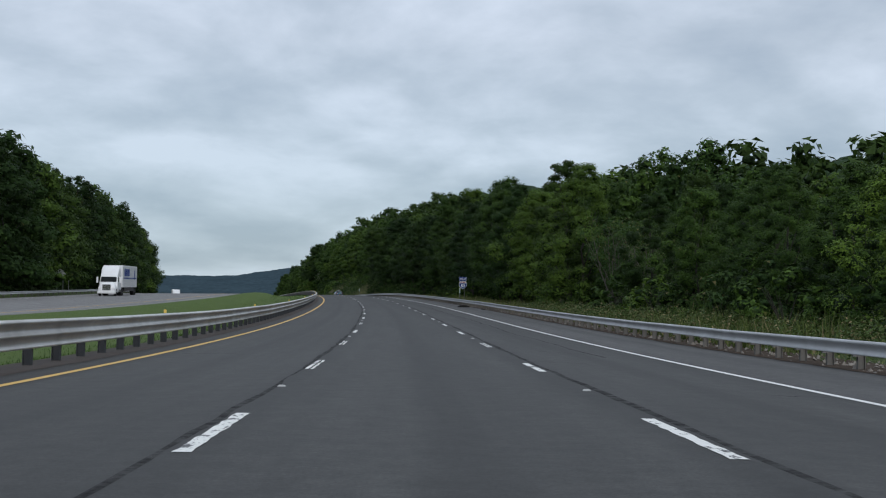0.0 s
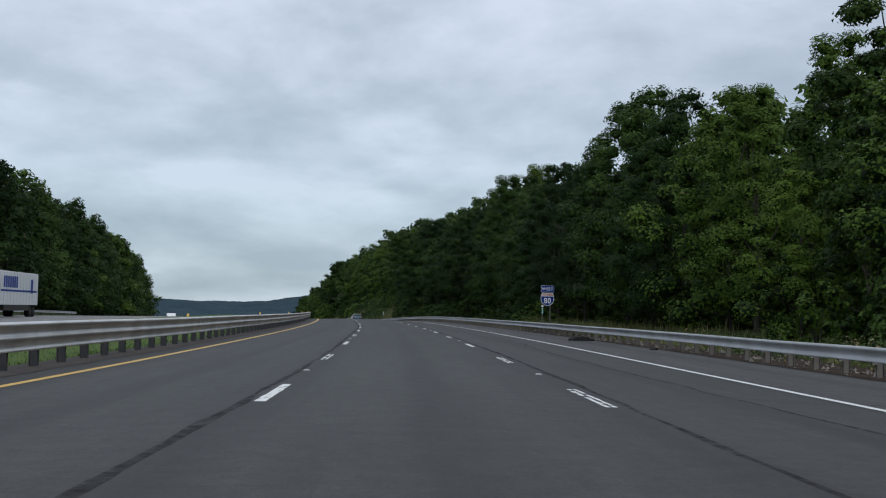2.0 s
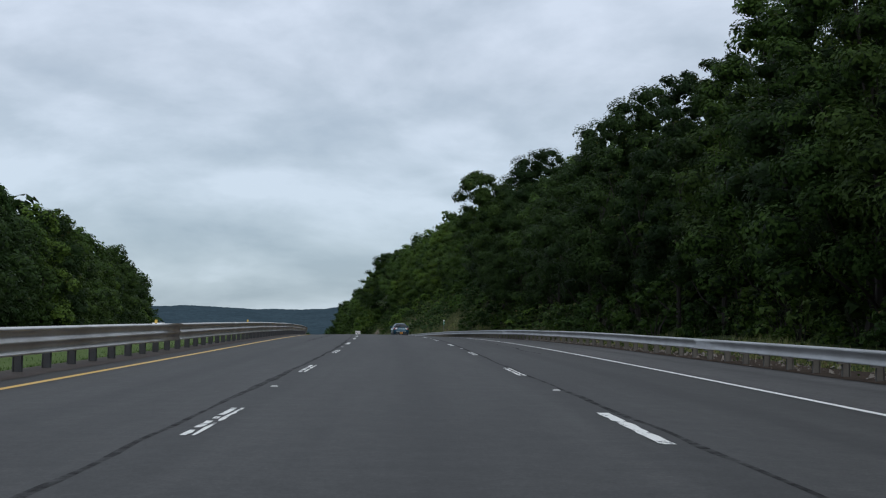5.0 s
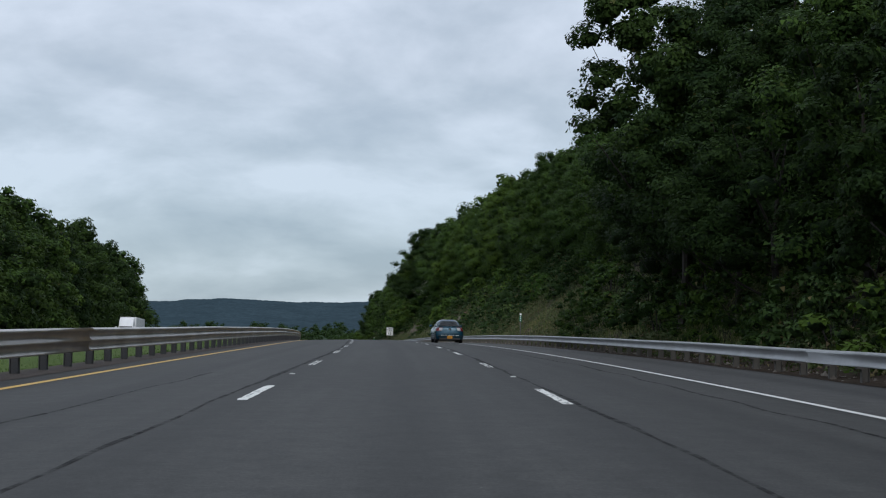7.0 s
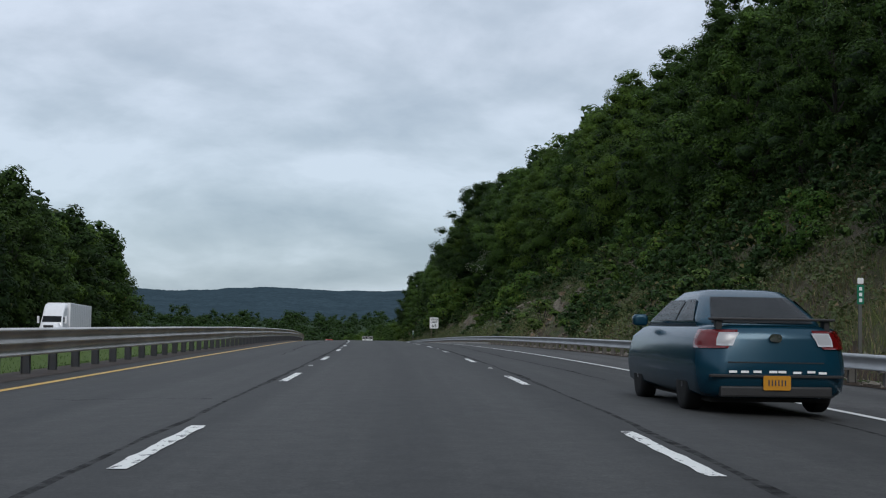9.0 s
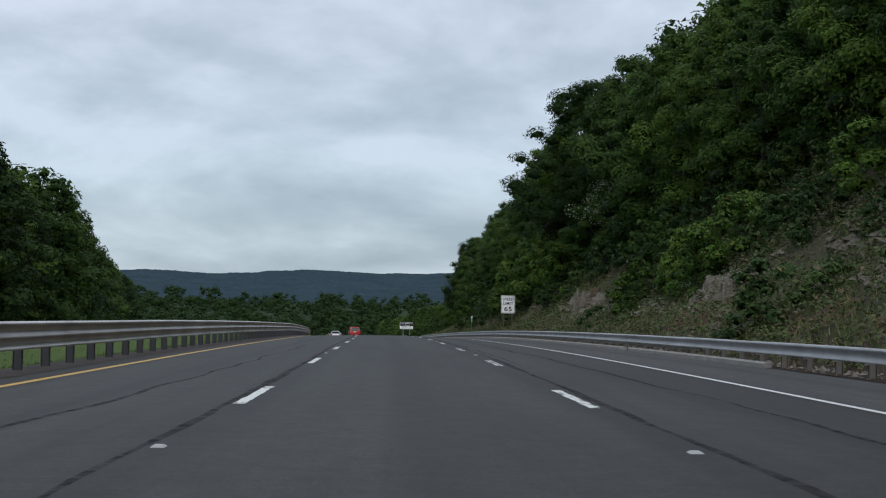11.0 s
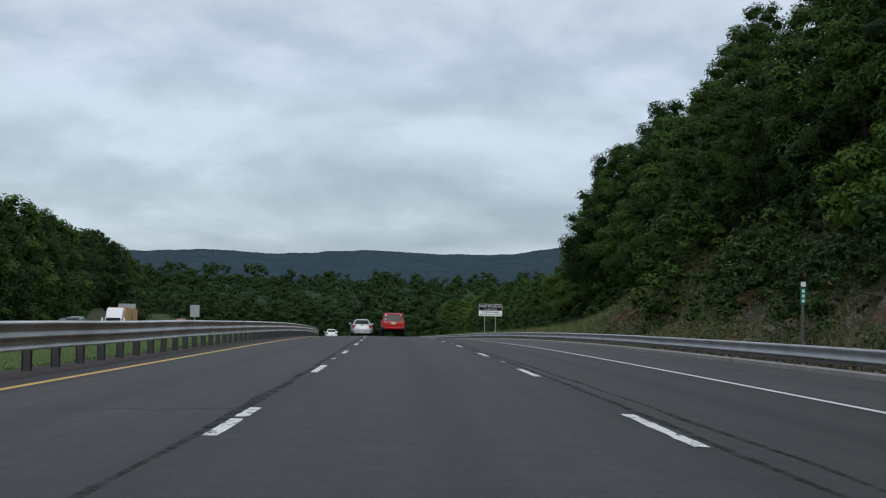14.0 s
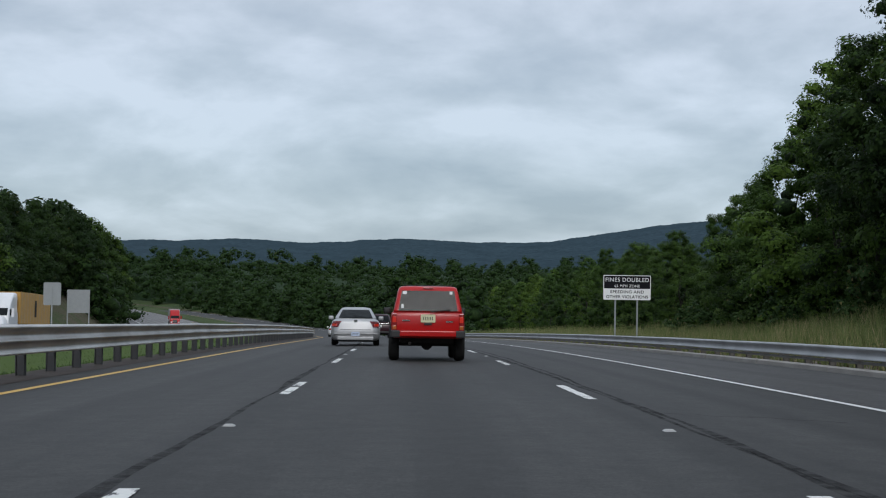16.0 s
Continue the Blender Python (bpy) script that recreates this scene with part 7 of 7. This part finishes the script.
def truck(label, cab_paint, box_paint, length, marks, group="lorries on the opposite carriageway"):
    """A long-nosed tractor with a box trailer. y = 0 is the front bumper, the trailer runs towards +y."""
    e = thing("semi_truck", Matrix.Identity(4), label, "lorry", group)
    hood = [(0.45, 1.10, 0.02, 2.6, 0.35), (0.60, 1.16, 0.0, 2.6, 0.38), (1.10, 1.12, 0.05, 2.6, 0.45), (1.55, 0.98, 0.28, 2.6, 0.5), (1.75, 0.85, 0.75, 2.6, 0.5)]
    cab = [(0.55, 1.15, 1.7, 5.2, 0.15), (1.0, 1.20, 1.65, 5.2, 0.18), (1.75, 1.20, 1.62, 5.2, 0.2), (2.55, 1.12, 2.15, 5.2, 0.25), (2.75, 1.12, 2.3, 5.2, 0.3), (3.45, 1.14, 2.9, 5.2, 0.35), (3.85, 1.10, 3.5, 5.2, 0.35), (3.95, 0.95, 3.8, 5.1, 0.35)]
    h = part("hood", shell(hood), cab_paint, e, "", True)
    c = part("cab", shell(cab), cab_paint, e, "", True)
    part("windscreen", pane_back(cab, 1.85, 2.52, 0.16, 0.14, 0.02), GLASS, e)
    g = part("grille", boxes((-0.52, 0.52, -0.02, 0.10, 0.75, 1.50), bevel=0.03), PLASTIC, e, "dark grille with chrome bars")
    for k in range(5):
        part("grille_bar", boxes((-0.50, 0.50, -0.035, -0.018, 0.82 + k * 0.14, 0.86 + k * 0.14)), CHROME, g)
    part("bumper", boxes((-1.18, 1.18, -0.10, 0.25, 0.32, 0.62), bevel=0.06), cab_paint, e)
    for side in (-1, 1):
        part("headlight", boxes((side * 0.86 - 0.2, side * 0.86 + 0.2, 0.02, 0.35, 0.78, 1.08), bevel=0.05), CLEAR_LENS, e)
        part("side_window", pane_side(cab, 1.85, 2.45, 2.0, 2.95, 2.3, 2.95, side, 0.014), GLASS, e)
        part("wing_mirror", moved(boxes((-0.12, 0.12, -0.05, 0.06, -0.4, 0.4), bevel=0.03), side * 1.48, 1.9, 2.1), cab_paint, e)
        part("mirror_arm", rod((side * 1.15, 1.95, 2.3), (side * 1.45, 1.9, 2.3), 0.025, None, 6), PLASTIC, e)
        wheel(e, side * 1.0, 1.15, 0.5, 0.3)
        for y in (5.0, 6.3, length - 2.6, length - 1.3):
            wheel(e, side * 0.98, y, 0.5, 0.5)
        part("fuel_tank", rod((side * 0.95, 2.8, 0.72), (side * 0.95, 4.2, 0.72), 0.30, None, 14), CHROME, e)
    part("frame", boxes((-0.45, 0.45, 1.0, length - 0.4, 0.75, 1.0)), UNDER, e)
    t = part("trailer", boxes((-1.28, 1.28, 5.6, length, 1.12, 4.08), bevel=0.04), box_paint, e, "tall box trailer")
    for k in range(int((length - 6.2) / 1.2)):
        for side in (-1, 1):
            part("seam", boxes((side * 1.282 - 0.006, side * 1.282 + 0.006, 6.2 + k * 1.2, 6.23 + k * 1.2, 1.2, 4.0)), SIGN_BACK, t)
    part("skirt", boxes((-1.27, 1.27, 7.6, length - 3.4, 0.62, 1.1)), UNDER, e)
    if marks == "bars":
        for side in (-1, 1):
            for k in range(7):
                part("bar", boxes((side * 1.296 - 0.004, side * 1.296 + 0.004, 7.3 + k * 0.75, 7.85 + k * 0.75, 2.65, 3.65)), SIGN_BLUE, t, "blue plain bar on the trailer")
            part("stripe", boxes((side * 1.296 - 0.004, side * 1.296 + 0.004, 6.4, length - 0.6, 2.30, 2.46)), SIGN_BLUE, t, "blue stripe along the trailer")
            part("bar", boxes((side * 1.296 - 0.004, side * 1.296 + 0.004, length - 3.0, length - 2.2, 2.2, 3.5)), SIGN_BLUE, t)
    elif marks == "tall":
        for side in (-1, 1):
            part("bar", boxes((side * 1.296 - 0.004, side * 1.296 + 0.004, length * 0.62, length * 0.62 + 0.8, 1.8, 3.4)), SIGN_BLACK, t, "dark plain bar on the container")
    return e


wagon = boxy_wagon()
place_car(wagon, 571.9, 0.17, 0.6)
wagon.matrix_basis = wagon.matrix_basis @ Matrix.Diagonal((0.955, 1.0, 1.03, 1.0))
silver = sedan("silver saloon car with red tail lights", SILVER_PAINT, 1.86, 1.46, 5.0, {"deck": 1.00, "cabin": (0.62, 4.0), "lamp": (0.70, 0.60, 0.69, 0.92), "wheel": 0.33, "lower": SILVER_PAINT, "strip": SILVER_PAINT, "badge": 0.93, "plate": (0, 0.44, PLATE_BLUE, PLATE_INK)})
place_car(silver, 592.3, -1.98, 1.0)
blue_car = sedan("dark blue saloon car with a boot spoiler", TEAL_PAINT, 1.76, 1.46, 4.55, {"deck": 1.02, "cabin": (0.50, 3.75), "lamp": (0.62, 0.52, 0.76, 0.97), "inner": (0.56, 0.50), "wheel": 0.32, "strip": PLASTIC, "badge": 0.88, "plate": (0, 0.38, PLATE_GOLD, PLATE_INK), "spoiler": True})
place_car(blue_car, 320.5, 4.1, 1.0)
white_car = sedan("small white saloon car far ahead", WHITE_CAR, 1.76, 1.45, 4.5, {"deck": 1.0, "cabin": (0.5, 3.75), "lamp": (0.68, 0.60, 0.70, 0.90), "wheel": 0.32, "strip": WHITE_CAR, "badge": 0.9, "plate": (0, 0.5, PLATE_WHITE, PLATE_INK)})
place_car(white_car, 682.0, -4.0, 1.0)
suv = tall_wagon()
place_car(suv, 643.0, -0.75, 0.5)


def oncoming(e, s, l):
    e.matrix_basis = along(s, l, land(s, l) + 0.01, 180) @ Matrix.Identity(4)


def oncoming_truck(e, s, l):
    m = along(s, l, land(s, l) + 0.01)
    e.matrix_basis = m


oncoming_truck(truck("white lorry with a white box trailer and blue bars", WHITE_CAR, WHITE_CAR, 20.5, "bars"), 180.0, -33.6)
oncoming_truck(truck("white lorry pulling a mustard yellow container", WHITE_CAR, MUSTARD, 18.5, "tall"), 664.0, -34.6)
oncoming_truck(truck("white lorry with a plain white trailer", WHITE_CAR, WHITE_CAR, 19.5, ""), 455.0, -33.6)
oncoming_truck(truck("red lorry with a plain grey trailer", RED_PAINT, SIGN_BACK, 19.5, ""), 880.0, -30.0)
for s, l in ((590.0, -25.6), (603.0, -29.0)):
    dark = sedan("dark grey saloon car on the opposite carriageway", DARK_CAR, 1.82, 1.45, 4.7, {"deck": 1.0, "cabin": (0.6, 3.9), "lamp": (0.68, 0.60, 0.70, 0.92), "wheel": 0.33, "strip": DARK_CAR, "badge": 0.9, "plate": (0, 0.5, PLATE_WHITE, PLATE_INK), "group": "cars on the opposite carriageway"})
    oncoming(dark, s, l)
